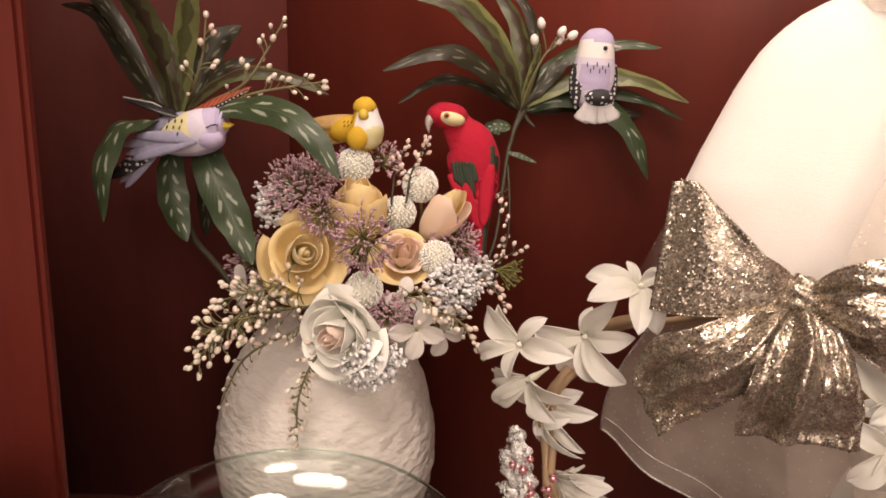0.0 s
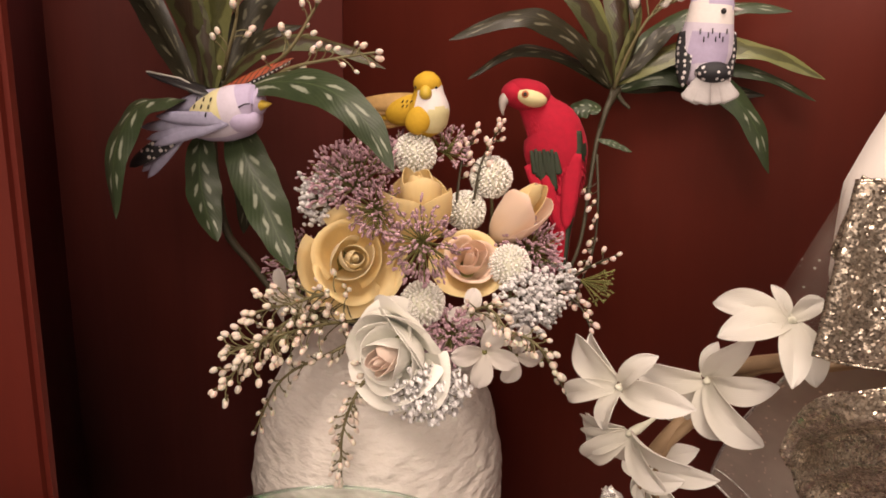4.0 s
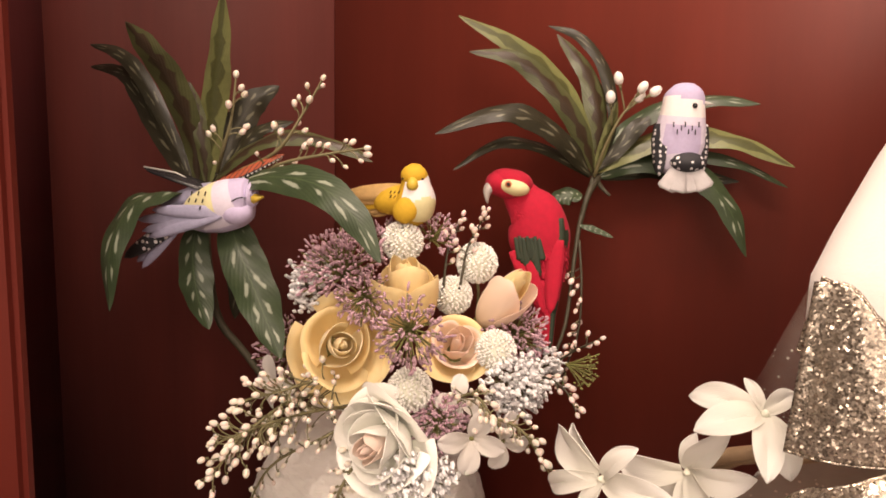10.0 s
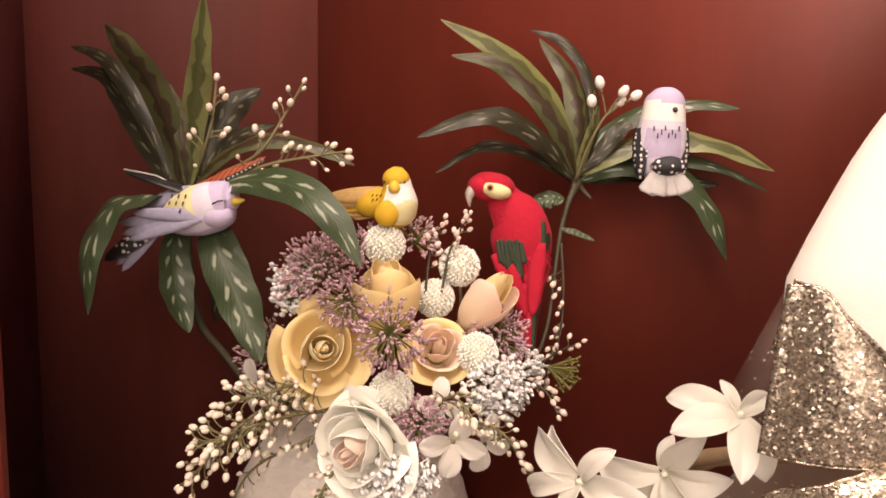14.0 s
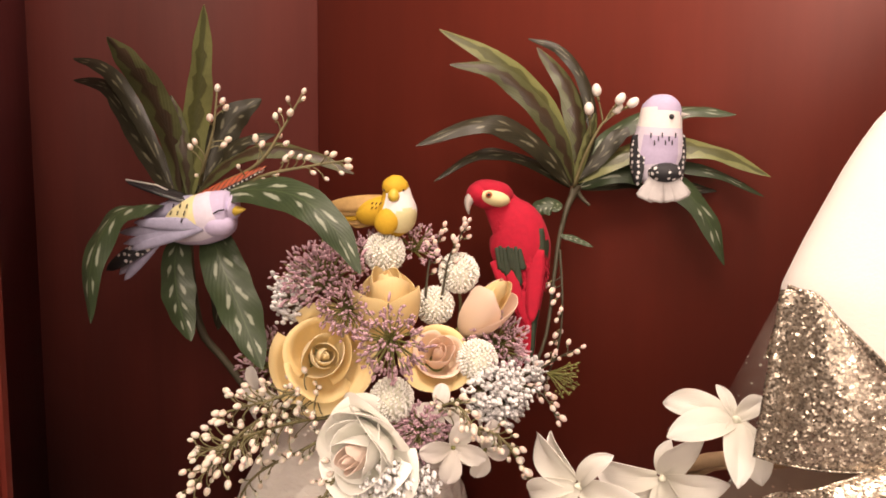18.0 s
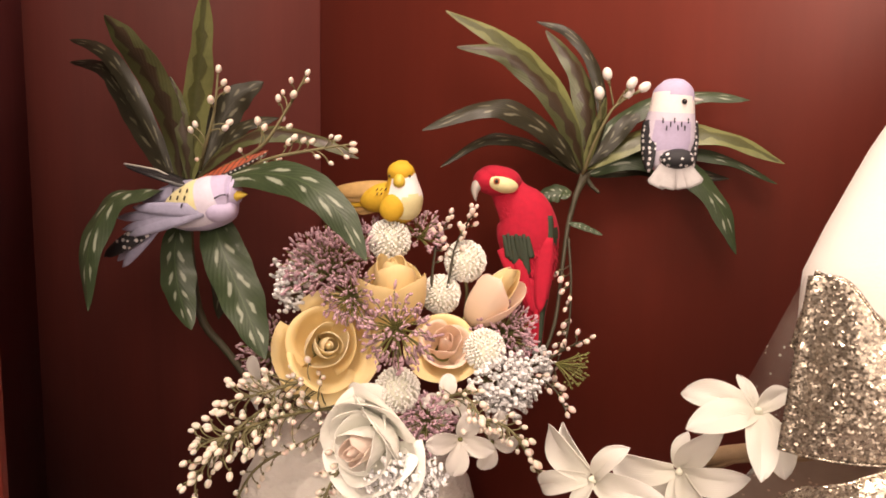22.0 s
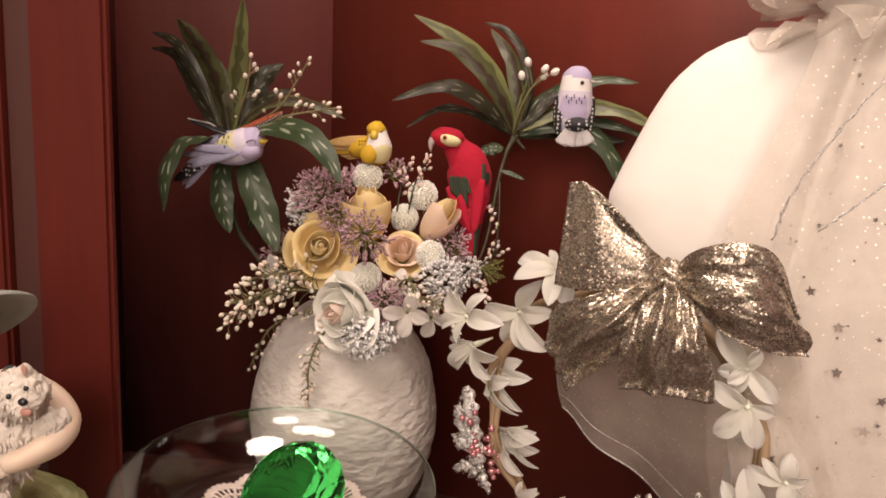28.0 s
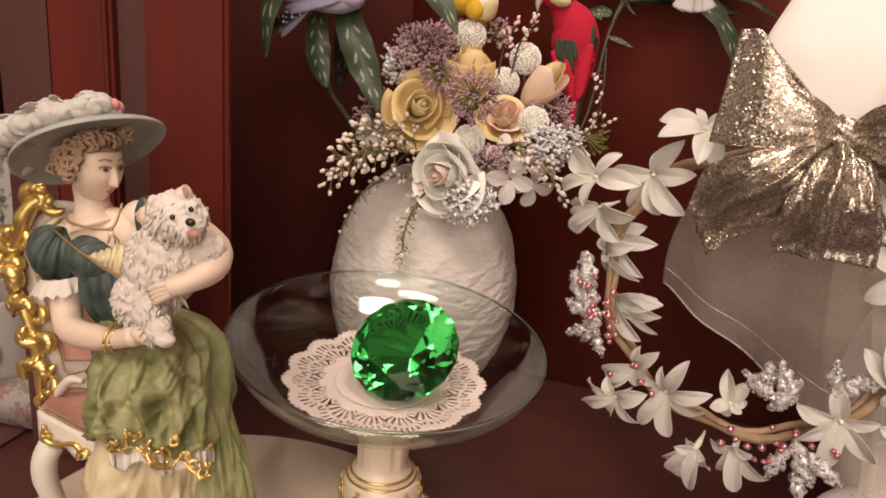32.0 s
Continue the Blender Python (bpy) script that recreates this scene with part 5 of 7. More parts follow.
for i, (pts, n, sp) in enumerate((
        ([(-0.03, 0.56, 0.43), (-0.06, 0.53, 0.436), (-0.075, 0.50, 0.430), (-0.090, 0.475, 0.411)], 58, 0.016),
        ([(-0.03, 0.55, 0.425), (-0.05, 0.525, 0.43), (-0.07, 0.50, 0.430), (-0.088, 0.487, 0.425)], 54, 0.017),
        ([(-0.03, 0.55, 0.43), (-0.05, 0.53, 0.445), (-0.065, 0.51, 0.445), (-0.085, 0.505, 0.440)], 46, 0.015),
        ([(-0.03, 0.55, 0.42), (-0.050, 0.53, 0.412), (-0.078, 0.522, 0.396), (-0.098, 0.527, 0.360)], 24, 0.008),
        ([(-0.02, 0.54, 0.41), (-0.033, 0.524, 0.395), (-0.042, 0.519, 0.370), (-0.0445, 0.523, 0.338)], 46, 0.0085),
        ([(0.02, 0.55, 0.42), (0.045, 0.525, 0.432), (0.062, 0.52, 0.428), (0.076, 0.518, 0.408)], 30, 0.009),
        ([(0.02, 0.55, 0.43), (0.03, 0.53, 0.442), (0.038, 0.52, 0.445), (0.05, 0.515, 0.432)], 24, 0.009))):
    berry_spray(pts, n, sp, BERRY_ME, "drooping spray of cream berries at the vase's mouth", 70 + i)
for i, (pts, n, sp) in enumerate((
        ([(0.02, 0.58, 0.49), (0.0235, 0.585, 0.514), (0.029, 0.588, 0.527), (0.0350, 0.588, 0.538)], 17, 0.006),
        ([(0.01, 0.58, 0.49), (0.012, 0.585, 0.515), (0.016, 0.588, 0.525), (0.020, 0.588, 0.535)], 10, 0.005),
        ([(0.092, 0.615, 0.52), (0.094, 0.605, 0.49), (0.092, 0.60, 0.46), (0.080, 0.59, 0.43)], 18, 0.007),
        ([(0.07, 0.59, 0.44), (0.085, 0.585, 0.452), (0.095, 0.58, 0.46), (0.104, 0.578, 0.465)], 9, 0.006),
        ([(0.06, 0.58, 0.44), (0.075, 0.57, 0.442), (0.085, 0.565, 0.437), (0.092, 0.56, 0.425)], 12, 0.006))):
    berry_spray(pts, n, sp, BERRY_PINK_ME, "thin twig with pale pink berries", 90 + i, 0.0007, "berry twigs", STEM)

# ---- linen and china beyond the side frame ----
g = Geo()
rows = [[(-0.62 + 0.30 * j / 19, 0.16 + 0.34 * i / 19, SHELF + 0.0022 + 0.0012 * noise.noise(Vector((j * 0.5, i * 0.5, 1)))) for j in range(20)] for i in range(20)]
g.shell(rows, 0.002, PLUM_CLOTH)
thing("table_runner", "plum coloured cloth lying on the shelf", "cloth", g)
g = Geo()
NA = 96
for i in range(9):
    for j in range(NA):
        a = 2 * math.pi * j / NA
        r = 0.052 * i / 8 * (1 + 0.05 * math.cos(a * 12) * (i / 8) ** 2)
        g.v.append((-0.385 + r * math.cos(a), 0.352 + r * math.sin(a), SHELF + 0.0062))
        g.uv.append((0, 0))
k = g.slot(LACE)
for i in range(8):
    for j in range(NA):
        if not (i in (4, 6) and j % 4 in (1, 2)):
            g.f.append((i * NA + j, (i + 1) * NA + j, (i + 1) * NA + (j + 1) % NA, i * NA + (j + 1) % NA))
            g.mi.append(k)
small = thing("small_doily", "small white lace doily on the plum cloth", "doily", g)
md = small.modifiers.new("thread", "SOLIDIFY")
md.thickness, md.offset = 0.0009, 0
g = Geo()
g.box((-0.46, 0.416, SHELF + 0.0055), (-0.300, 0.464, SHELF + 0.048), FLORAL, 0.008)
thing("floral_napkin", "folded napkin with a faded pink floral print", "napkin", g)
mug = thing("china_mug", "white china mug with a teal painted spot", "mug")
g = Geo()
g.lathe(smooth_path([(0.001, 0.002, 0), (0.020, 0.0, 0), (0.026, 0.004, 0), (0.029, 0.03, 0), (0.030, 0.062, 0), (0.028, 0.062, 0), (0.026, 0.03, 0), (0.022, 0.008, 0), (0.001, 0.006, 0)], 30)[:, :2], (-0.340, 0.44, SHELF + 0.0485), CHINA, 40)
part("body", g, mug)
g = Geo()
g.ball((-0.334, 0.4115, SHELF + 0.074), (0.010, 0.0035, 0.013), TEAL, nu=10, nv=14)
part("painted_spot", g, mug, "teal painted spot")
g = Geo()
g.tube(bez((-0.366, 0.435, SHELF + 0.098), (-0.393, 0.43, SHELF + 0.083), (-0.366, 0.435, SHELF + 0.063), 12), 0.003, CHINA, 8)
part("handle", g, mug)
g = Geo()
g.box((-0.47, 0.472, SHELF + 0.001), (-0.315, 0.532, SHELF + 0.220), FLORAL_DARK, 0.004)
thing("patterned_box", "tall box with a black and white floral pattern", "box", g)

# ---- the plush figure, one plain mesh ----
g = Geo()


rings = []
for z in np.linspace(0.36, 0.6275, 44):
    left = np.interp(z, (0.36, 0.42, 0.455, 0.48, 0.521, 0.540, 0.560, 0.573, 0.589, 0.600, 0.609, 0.619, 0.625, 0.6276), (0.300, 0.240, 0.198, 0.180, 0.1805, 0.188, 0.197, 0.203, 0.212, 0.221, 0.232, 0.250, 0.275, 0.332))
    half, deep = 0.335 - left, 0.046 * math.sqrt(max(0.01, 1 - max(0, (z - 0.47) / 0.160) ** 2))
    rings.append([(0.335 + half * math.cos(a) * abs(math.cos(a)) ** -0.12, 0.472 + deep * math.sin(a), z) for a in (np.arange(56) + 0.5) * 2 * math.pi / 56])
g.grid(rings, PLUSH, close_v=True)
g.ball((0.352, 0.464, 0.420), (0.103, 0.070, 0.2345), PLUSH, nu=30, nv=44)
g.ball((0.325, 0.460, 0.675), (0.05, 0.045, 0.055), PLUSH, nu=18, nv=26)
thing("plush_figure", "large smooth white plush figure in a sheer gown", "plush figure", g)


# ---- sheer gown with silver stars ----
def on_body(a, z, off=0.006):
    """A point over the plush body's skin: a is the angle from the front, towards the right."""
    k = math.sqrt(max(0.02, 1 - ((z - 0.42) / 0.2345) ** 2))
    return np.array((0.352 + (0.103 * k + off) * math.sin(a), 0.464 - (0.070 * k + off) * math.cos(a), z))


gown = thing("organza_gown", "sheer ivory organza gown strewn with silver stars", "gown")
lapel = smooth_path([(0.288, 0.428, 0.628), (0.270, 0.418, 0.578), (0.243, 0.414, 0.510), (0.236, 0.412, 0.476), (0.246, 0.408, 0.420), (0.262, 0.402, 0.330), (0.272, 0.400, 0.228)], 26)
rows = []
for i in range(26):
    u = i / 25
    z = lapel[i][2]
    row = []
    for j in range(48):
        a = -0.75 + 3.05 * max(0, j - 10) / 37
        fold = 0.0035 * math.sin(a * 9 + u * 2) * (0.4 + u) + 0.002 * math.sin(a * 21 + 1)
        p = on_body(a, z, 0.008 + fold + 0.014 * u)
        if j < 10:
            t = j / 10
            p = lapel[i] * (1 - t) + p * t + np.array((0, -0.006, 0)) * math.sin(math.pi * t)
        row.append(p)
    rows.append(row)
g = Geo()
g.grid(rows, ORGANZA)
part("cape", g, gown)
for pts in ([(0.318, 0.384, 0.606), (0.290, 0.386, 0.570), (0.268, 0.392, 0.530), (0.262, 0.397, 0.505)], [(0.336, 0.384, 0.570), (0.304, 0.382, 0.535), (0.280, 0.386, 0.512)]):
    g = Geo()
    line = smooth_path(pts, 30)
    g.tube([p + np.array((0.0006 * math.sin(i * 2.1), -0.0005, 0)) for i, p in enumerate(line)], [0.0003 + 0.0006 * math.sin(i * 1.7) ** 4 for i in range(30)], SILVER_GLITTER, 6)
    part("pleat", g, gown, "glittering raised pleat")
g = Geo()
rows2 = [[np.array((0.1928, 0.470, 0.5485)) * (1 - u) + np.array((0.1545 + 0.04 * v, 0.472 + 0.004 * math.sin(v * 9), 0.460)) * u + np.array((0.010 * v * (1 - u), 0, 0)) for v in np.linspace(0, 1, 12)] for u in np.linspace(0, 1, 12)]
g.grid(rows2, ORGANZA_FINE)
part("side_panel", g, gown, "thin sheer panel beside the bow")
rows = []
for i in range(18):
    u = i / 17
    row = []
    for j in range(26):
        v = j / 25
        top = (1 - v) * np.array((0.172, 0.450, 0.462)) + v * np.array((0.275, 0.405, 0.470))
        hem = bez((0.157, 0.532, 0.352), (0.215, 0.510, 0.315), (0.345, 0.400, 0.255), 26)[j]
        p = top * (1 - u) + hem * u
        p = p + np.array((-0.010, -0.006, 0)) * math.sin(math.pi * u) * (1 - v) + np.array((0.3, 1, 0)) * 0.006 * math.sin(v * 17 + u) * u
        row.append(p)
    rows.append(row)
g = Geo()
g.grid(rows, ORGANZA_THIN)
part("skirt", g, gown, "thin greyish sheer skirt panel")
hem = np.array([rows[17][j] for j in range(26)])
hem2 = np.array([rows[15][j] * 0.6 + rows[14][j] * 0.4 for j in range(26)])
for line, r in ((hem, 0.0009), (hem2, 0.0005), (np.array([rows[i][0] for i in range(18)]), 0.0008)):
    g = Geo()
    g.tube(line, r, SILVER_GLITTER, 6)
    part("hem", g, gown, "glittering rolled hem")


def star_mesh():
    g = Geo()
    P = []
    for k in range(10):
        r = 1.0 if k % 2 == 0 else 0.45
        a = math.pi / 2 + k * math.pi / 5
        P.append((r * math.cos(a), r * math.sin(a)))
    for z in (0.0, 0.12):
        g.v += [(x, y, z) for x, y in P]
        g.uv += [(0, 0)] * 10
    k = g.slot(STAR_GREY)
    g.f += [tuple(range(9, -1, -1)), tuple(range(10, 20))]
    g.f += [(i, (i + 1) % 10, 10 + (i + 1) % 10, 10 + i) for i in range(10)]
    g.mi += [k] * 12
    return g.mesh("star", False)


STAR = star_mesh()
rng = random.Random(5)
for i in range(230):
    z = 0.61 - 0.36 * rng.random()
    a = -0.95 + 1.9 * rng.random()
    p, q = on_body(a, z, 0.0125 + 0.014 * (0.628 - z) / 0.40), on_body(a, z, 0.1)
    s = 0.0031 if i < 30 else 0.0017 if i < 90 else 0.0008 + 0.0003 * rng.random()
    piece("star", STAR, gown, aim(q - p, (rng.random() - 0.5, 0, 1), p) @ pose(0, 0, 0, 14 * rng.gauss(0, 1), 14 * rng.gauss(0, 1), rng.random() * 360) @ Matrix.Diagonal((s, s, s, 1)))

# tulle ruffle at the neck
ruffle = thing("tulle_ruffle", "crumpled sheer tulle ruffle round the neck", "ruffle")
for L in range(3):
    rows = []
    for i in range(8):
        u = i / 7
        row = []
        for j in range(80):
            a = 2 * math.pi * j / 79
            r = 0.030 + 0.030 * u + 0.006 * L + 0.010 * u * math.sin(a * 13 + L * 2)
            row.append((0.322 + r * math.cos(a), 0.452 + r * math.sin(a) * 0.9, 0.622 + 0.012 * L + 0.008 * u * math.cos(a * 17 + L) + 0.012 * u * (L - 0.6)))
        rows.append(row)
    g = Geo()
    g.grid(rows, ORGANZA)
    part("layer", g, ruffle)

# ---- gold bow ----
bow = thing("bow", "large champagne gold glitter bow with crushed loops", "bow")


def ribbon(edge_a, edge_b, n, folds, depth, seed, bulge=0.004, th=0.0008, name="loop", k=41):
    """A wide ribbon between two edge lines that start at the knot, gathered there into folds that open outwards."""
    rng = random.Random(seed)
    A, Bq = smooth_path(edge_a, n), smooth_path(edge_b, n)
    ph = rng.random() * 6
    T = np.gradient((A + Bq) / 2, axis=0)
    rows = []
    for i in range(n):
        u = i / (n - 1)
        d = Bq[i] - A[i]
        nor = np.cross(d, T[i])
        nor /= np.linalg.norm(nor) + 1e-9
        if nor[1] > 0:
            nor = -nor
        amp = depth * (1 - 0.35 * u) * min(1, 0.25 + u * 4)
        row = []
        for j in range(k):
            v = j / (k - 1)
            warp = v + 0.05 * math.sin(v * 9 + seed) + 0.03 * noise.noise(Vector((u * 3, v * 3, seed)))
            w = 0.75 * math.sin(warp * folds * 6.28 + ph + 0.5 * u) + 0.55 * math.sin(warp * folds * 3.4 + seed * 1.7 - 0.9 * u)
            crush = noise.noise(Vector((u * 6 + seed, v * 7, seed * 2))) * 0.6 + noise.noise(Vector((u * 13, v * 15 + seed, 3))) * 0.3
            row.append(A[i] + d * v + nor * (amp * (w + crush) + bulge * math.sin(math.pi * min(1, u * 1.1)) * (0.5 + 0.5 * math.sin(math.pi * v))))
        rows.append(row)
    g = Geo()
    g.shell(rows, th, GOLD_GLITTER)
    part(name, g, bow)
    for line in ([r[0] for r in rows], [r[-1] for r in rows]):
        g = Geo()
        g.tube(line, 0.0006, GOLD_GLITTER, 6)
        part("wired_edge", g, bow)


# the far half of the side loop, then its near half, which lies smooth
ribbon([(0.2132, 0.4020, 0.4845), (0.1929, 0.4120, 0.5070), (0.1733, 0.4160, 0.5247), (0.1636, 0.4160, 0.5300)], [(0.2138, 0.4040, 0.4795), (0.1950, 0.4160, 0.4809), (0.1726, 0.4200, 0.4886), (0.1588, 0.4200, 0.5042)], 26, 1, 0.0006, 1, 0.002)
ribbon([(0.2147, 0.3980, 0.4859), (0.2015, 0.3960, 0.4963), (0.1862, 0.3970, 0.5056), (0.1749, 0.3990, 0.5196), (0.1668, 0.4010, 0.5295), (0.1570, 0.4040, 0.5295)], [(0.2153, 0.3980, 0.4786), (0.2028, 0.3940, 0.4771), (0.1884, 0.3960, 0.4744), (0.1735, 0.3990, 0.4724), (0.1612, 0.4020, 0.4718), (0.1522, 0.4060, 0.4724)], 30, 0.8, 0.0006, 7, 0.006)
# tails
ribbon([(0.2076, 0.4000, 0.4782), (0.1842, 0.4000, 0.4727), (0.1646, 0.4040, 0.4662), (0.1539, 0.4080, 0.4580), (0.1489, 0.4130, 0.4338)], [(0.2149, 0.3980, 0.4767), (0.2068, 0.3960, 0.4649), (0.1980, 0.3980, 0.4463), (0.1826, 0.4040, 0.4296), (0.1622, 0.4110, 0.4090)], 40, 2.4, 0.0044, 2, 0.021, name="tail", k=61)
ribbon([(0.2113, 0.3980, 0.4773), (0.2007, 0.3940, 0.4664), (0.1935, 0.3930, 0.4504), (0.1911, 0.3930, 0.4343), (0.1907, 0.3930, 0.4189)], [(0.2190, 0.3970, 0.4781), (0.2265, 0.3900, 0.4694), (0.2322, 0.3850, 0.4529), (0.2362, 0.3820, 0.4391), (0.2376, 0.3800, 0.4198)], 40, 2.2, 0.0052, 3, 0.022, name="tail", k=61)
# the other loop
ribbon([(0.2156, 0.3970, 0.4849), (0.2251, 0.3900, 0.4969), (0.2386, 0.3840, 0.5032), (0.2513, 0.3810, 0.5033), (0.2618, 0.3800, 0.4950), (0.2714, 0.3800, 0.4695)], [(0.2170, 0.3970, 0.4776), (0.2272, 0.3880, 0.4684), (0.2378, 0.3810, 0.4599), (0.2522, 0.3760, 0.4537), (0.2665, 0.3740, 0.4509), (0.2810, 0.3740, 0.4524)], 40, 1.5, 0.0042, 4, 0.013, k=61)
g = Geo()
start = len(g.v)
g.ball((0, 0, 0), (0.0085, 0.006, 0.011), GOLD_GLITTER, nu=24, nv=40, fn=lambda P: P * (1 + 0.12 * np.sin(P[..., 2:3] * 11 + P[..., 0:1] * 4)))
g.turned(Matrix.Translation((0.2149, 0.3965, 0.4819)), start)
part("knot", g, bow)

# ---- wreath ----
wreath = thing("wreath", "ring of ivory silk blossoms with silver leaves and pink berries", "wreath")
RC, RR = np.array((0.190, 0.426, 0.382)), 0.084
EX = Vector((1, -0.42, 0)).normalized()
EZ = Vector((0, 0.06, 1)).normalized()
EN = EX.cross(EZ)
if EN.y > 0:
    EN = -EN


def ring_at(a, r=RR, out=0.0):
    return np.array(Vector(RC) + EX * (r * math.cos(a)) + EZ * (r * math.sin(a)) + EN * out)


for k, (r, w) in enumerate(((RR, 0.0030), (RR - 0.004, 0.0022))):
    g = Geo()
    a = np.linspace(0, 2 * math.pi, 60)
    g.tube([ring_at(t, r + 0.002 * math.sin(t * 9 + k), 0.003 * math.cos(t * 9 + k)) for t in a], w, plain("pale_tan_vine" + "_b" * k, (0.38, 0.26, 0.15), 0.6, vary=0.4, bumps=0.4), 8)
    part("vine", g, wreath, "tan twisted vine")


def wreath_blossom(p, aside, up, petals):
    """An open blossom that faces out of the ring, turned aside and up. petals: the turn, in degrees, and the length, in millimetres, of each."""
    rng = random.Random(int(p[0] * 1e5) + int(p[2] * 1e5))
    e = thing("blossom", "", "")
    e.parent = wreath
    e.matrix_basis = aim(EN + EX * aside + EZ * up, (0, 0, 1), p)
    inner = [(rng.random() * 360, 9 + 4 * rng.random()) for _ in range(0 if len(petals) > 5 else 2)]
    for q, (a, mm) in enumerate(list(petals) + inner):
        Lp = mm / 1000
        W_ = (0.0098 + 0.0012 * rng.gauss(0, 1)) * min(1.15, 0.45 + Lp / 0.038)
        lift, curl, roll = (0.42 if q < len(petals) else 0.85) + 0.35 * rng.random(), 1.2 + 0.9 * rng.random(), rng.gauss(0, 0.5)
        rows, rad, z = [], 0.0, 0.0
        for r in range(14):
            u = r / 13
            w = W_ / 2 * (0.20 + 0.80 * math.sin(math.pi * min(0.97, 0.10 + 0.78 * u)) ** 0.9) * math.sqrt(max(0.004, 1 - (max(0, u - 0.60) / 0.40) ** 2.4))
            ang = lift - curl * u * 0.75
            rad, z = rad + Lp / 13 * math.cos(ang), z + Lp / 13 * math.sin(ang)
            row = []
            for v in np.linspace(-1, 1, 9):
                cup = 0.34 * w * v * v - 0.10 * w * math.exp(-(v / 0.16) ** 2) + 0.0004 * math.sin(v * 5 + u * 6 + mm)
                row.append((rad, v * w * math.cos(roll * u), z + cup + v * w * math.sin(roll * u)))
            rows.append(row)
        g = Geo()
        g.shell(rows, 0.0003, BLOSSOM)
        g.turned(pose(0, 0, 0, 0, 0, a))
        part("petal", g, e, sharp=50)
    g = Geo()
    g.tube(bez((0, 0, -0.014), (0.001, 0, -0.004), (0, 0, 0.003), 6), [0.0008, 0.0010, 0.0014, 0.0020, 0.0019, 0.0008], POM_CORE, 8)
    part("centre", g, e)


rng = random.Random(12)
wreath_blossom((0.1526, 0.4296, 0.4761), 0.35, 0.70, ((165, 27.5), (-160, 27.0), (112, 15.0), (-95, 26.0), (-70, 24.0), (40, 14.0)))
wreath_blossom((0.0972, 0.4445, 0.4397), -0.5, 0.2, ((158, 32.0), (-154, 32.0), (-98, 19.6), (53, 21.8), (5, 32.0), (148, 28.0)))
wreath_blossom((0.1306, 0.4461, 0.4452), -0.3, -0.2, ((-175, 28.9), (54, 28.7), (8, 27.3), (-42, 32.0), (-75, 25.2), (-121, 32.0), (88, 16.1)))
wreath_blossom((0.1025, 0.4413, 0.4224), -0.5, -0.3, ((-166, 32.0), (-153, 32.0), (-137, 32.0), (-106, 28.2), (-46, 25.0), (4, 32.0), (-176, 24.4)))
wreath_blossom((0.1150, 0.4671, 0.3968), -0.5, 0.0, ((9, 32.0), (34, 25.5), (-34, 32.0), (-90, 23.8)))
wreath_blossom((0.1217, 0.4597, 0.3571), -0.5, -0.2, ((19, 32.0), (12, 32.0), (-4, 32.0), (-32, 32.0), (171, 11.1), (-45, 14.5)))
wreath_blossom((0.1109, 0.4661, 0.3886), -0.5, 0.0, ((23, 25.1), (60, 21.8), (-22, 32.0), (136, 13.8)))
wreath_blossom((0.1266, 0.4557, 0.3617), -0.5, -0.1, ((10, 32.0), (-4, 32.0), (-31, 32.0), (-29, 14.8), (-162, 22.2), (-122, 25.0)))
wreath_blossom((0.1394, 0.4392, 0.3213), -0.3, -0.2, ((-150, 32.0), (48, 28.2), (80, 17.7), (-135, 28.4), (-24, 17.1)))
wreath_blossom((0.1294, 0.4357, 0.3004), -0.4, -0.3, ((-148, 32.0), (179, 27.6), (-109, 19.3), (-40, 21.2), (30, 29.7), (134, 14.4)))
wreath_blossom((0.1579, 0.4267, 0.3141), -0.2, -0.3, ((64, 32.0), (21, 32.0), (-25, 26.5), (-81, 32.0), (-117, 32.0), (-176, 14.2), (100, 18.3)))
wreath_blossom((0.1795, 0.4180, 0.2843), -0.1, -0.5, ((-136, 27.2), (-118, 32.0), (-90, 32.0), (-67, 21.3), (161, 7.2)))
wreath_blossom((0.1992, 0.4102, 0.2928), 0.0, -0.5, ((-156, 17.4), (-97, 32.0), (-79, 32.0), (-15, 13.0), (-47, 32.0)))
wreath_blossom((0.1943, 0.4202, 0.3160), 0.0, 0.2, ((108, 20.8), (63, 16.5), (-111, 10.1), (21, 10.0)))
wreath_blossom((0.2449, 0.3911, 0.3301), 0.1, -0.2, ((-180, 22.8), (-141, 26.4), (-99, 28.9), (-44, 27.8), (18, 18.4), (105, 22.8)))
wreath_blossom((0.2654, 0.3861, 0.3543), 0.2, 0.0, ((135, 26.6), (105, 31.1), (13, 21.8), (87, 19.1), (-118, 11.9), (-28, 19.7)))
wreath_blossom((0.2716, 0.3844, 0.3321), 0.2, -0.2, ((-16, 20.0), (65, 20.0), (-128, 12.7)))
wreath_blossom((0.2562, 0.3894, 0.4174), 0.2, -0.1, ((150, 22.0), (-129, 24.2), (-100, 21.9), (-72, 21.7), (-9, 14.2), (143, 15.2)))
wreath_blossom((0.2550, 0.3933, 0.4360), 0.2, 0.1, ((130, 24.8), (-169, 13.9), (-113, 14.4), (-43, 21.3), (60, 12.5)))
wreath_blossom((0.2775, 0.3848, 0.3802), 0.2, 0.0, ((172, 20.7), (140, 16.1), (86, 16.7), (-52, 12.9)))


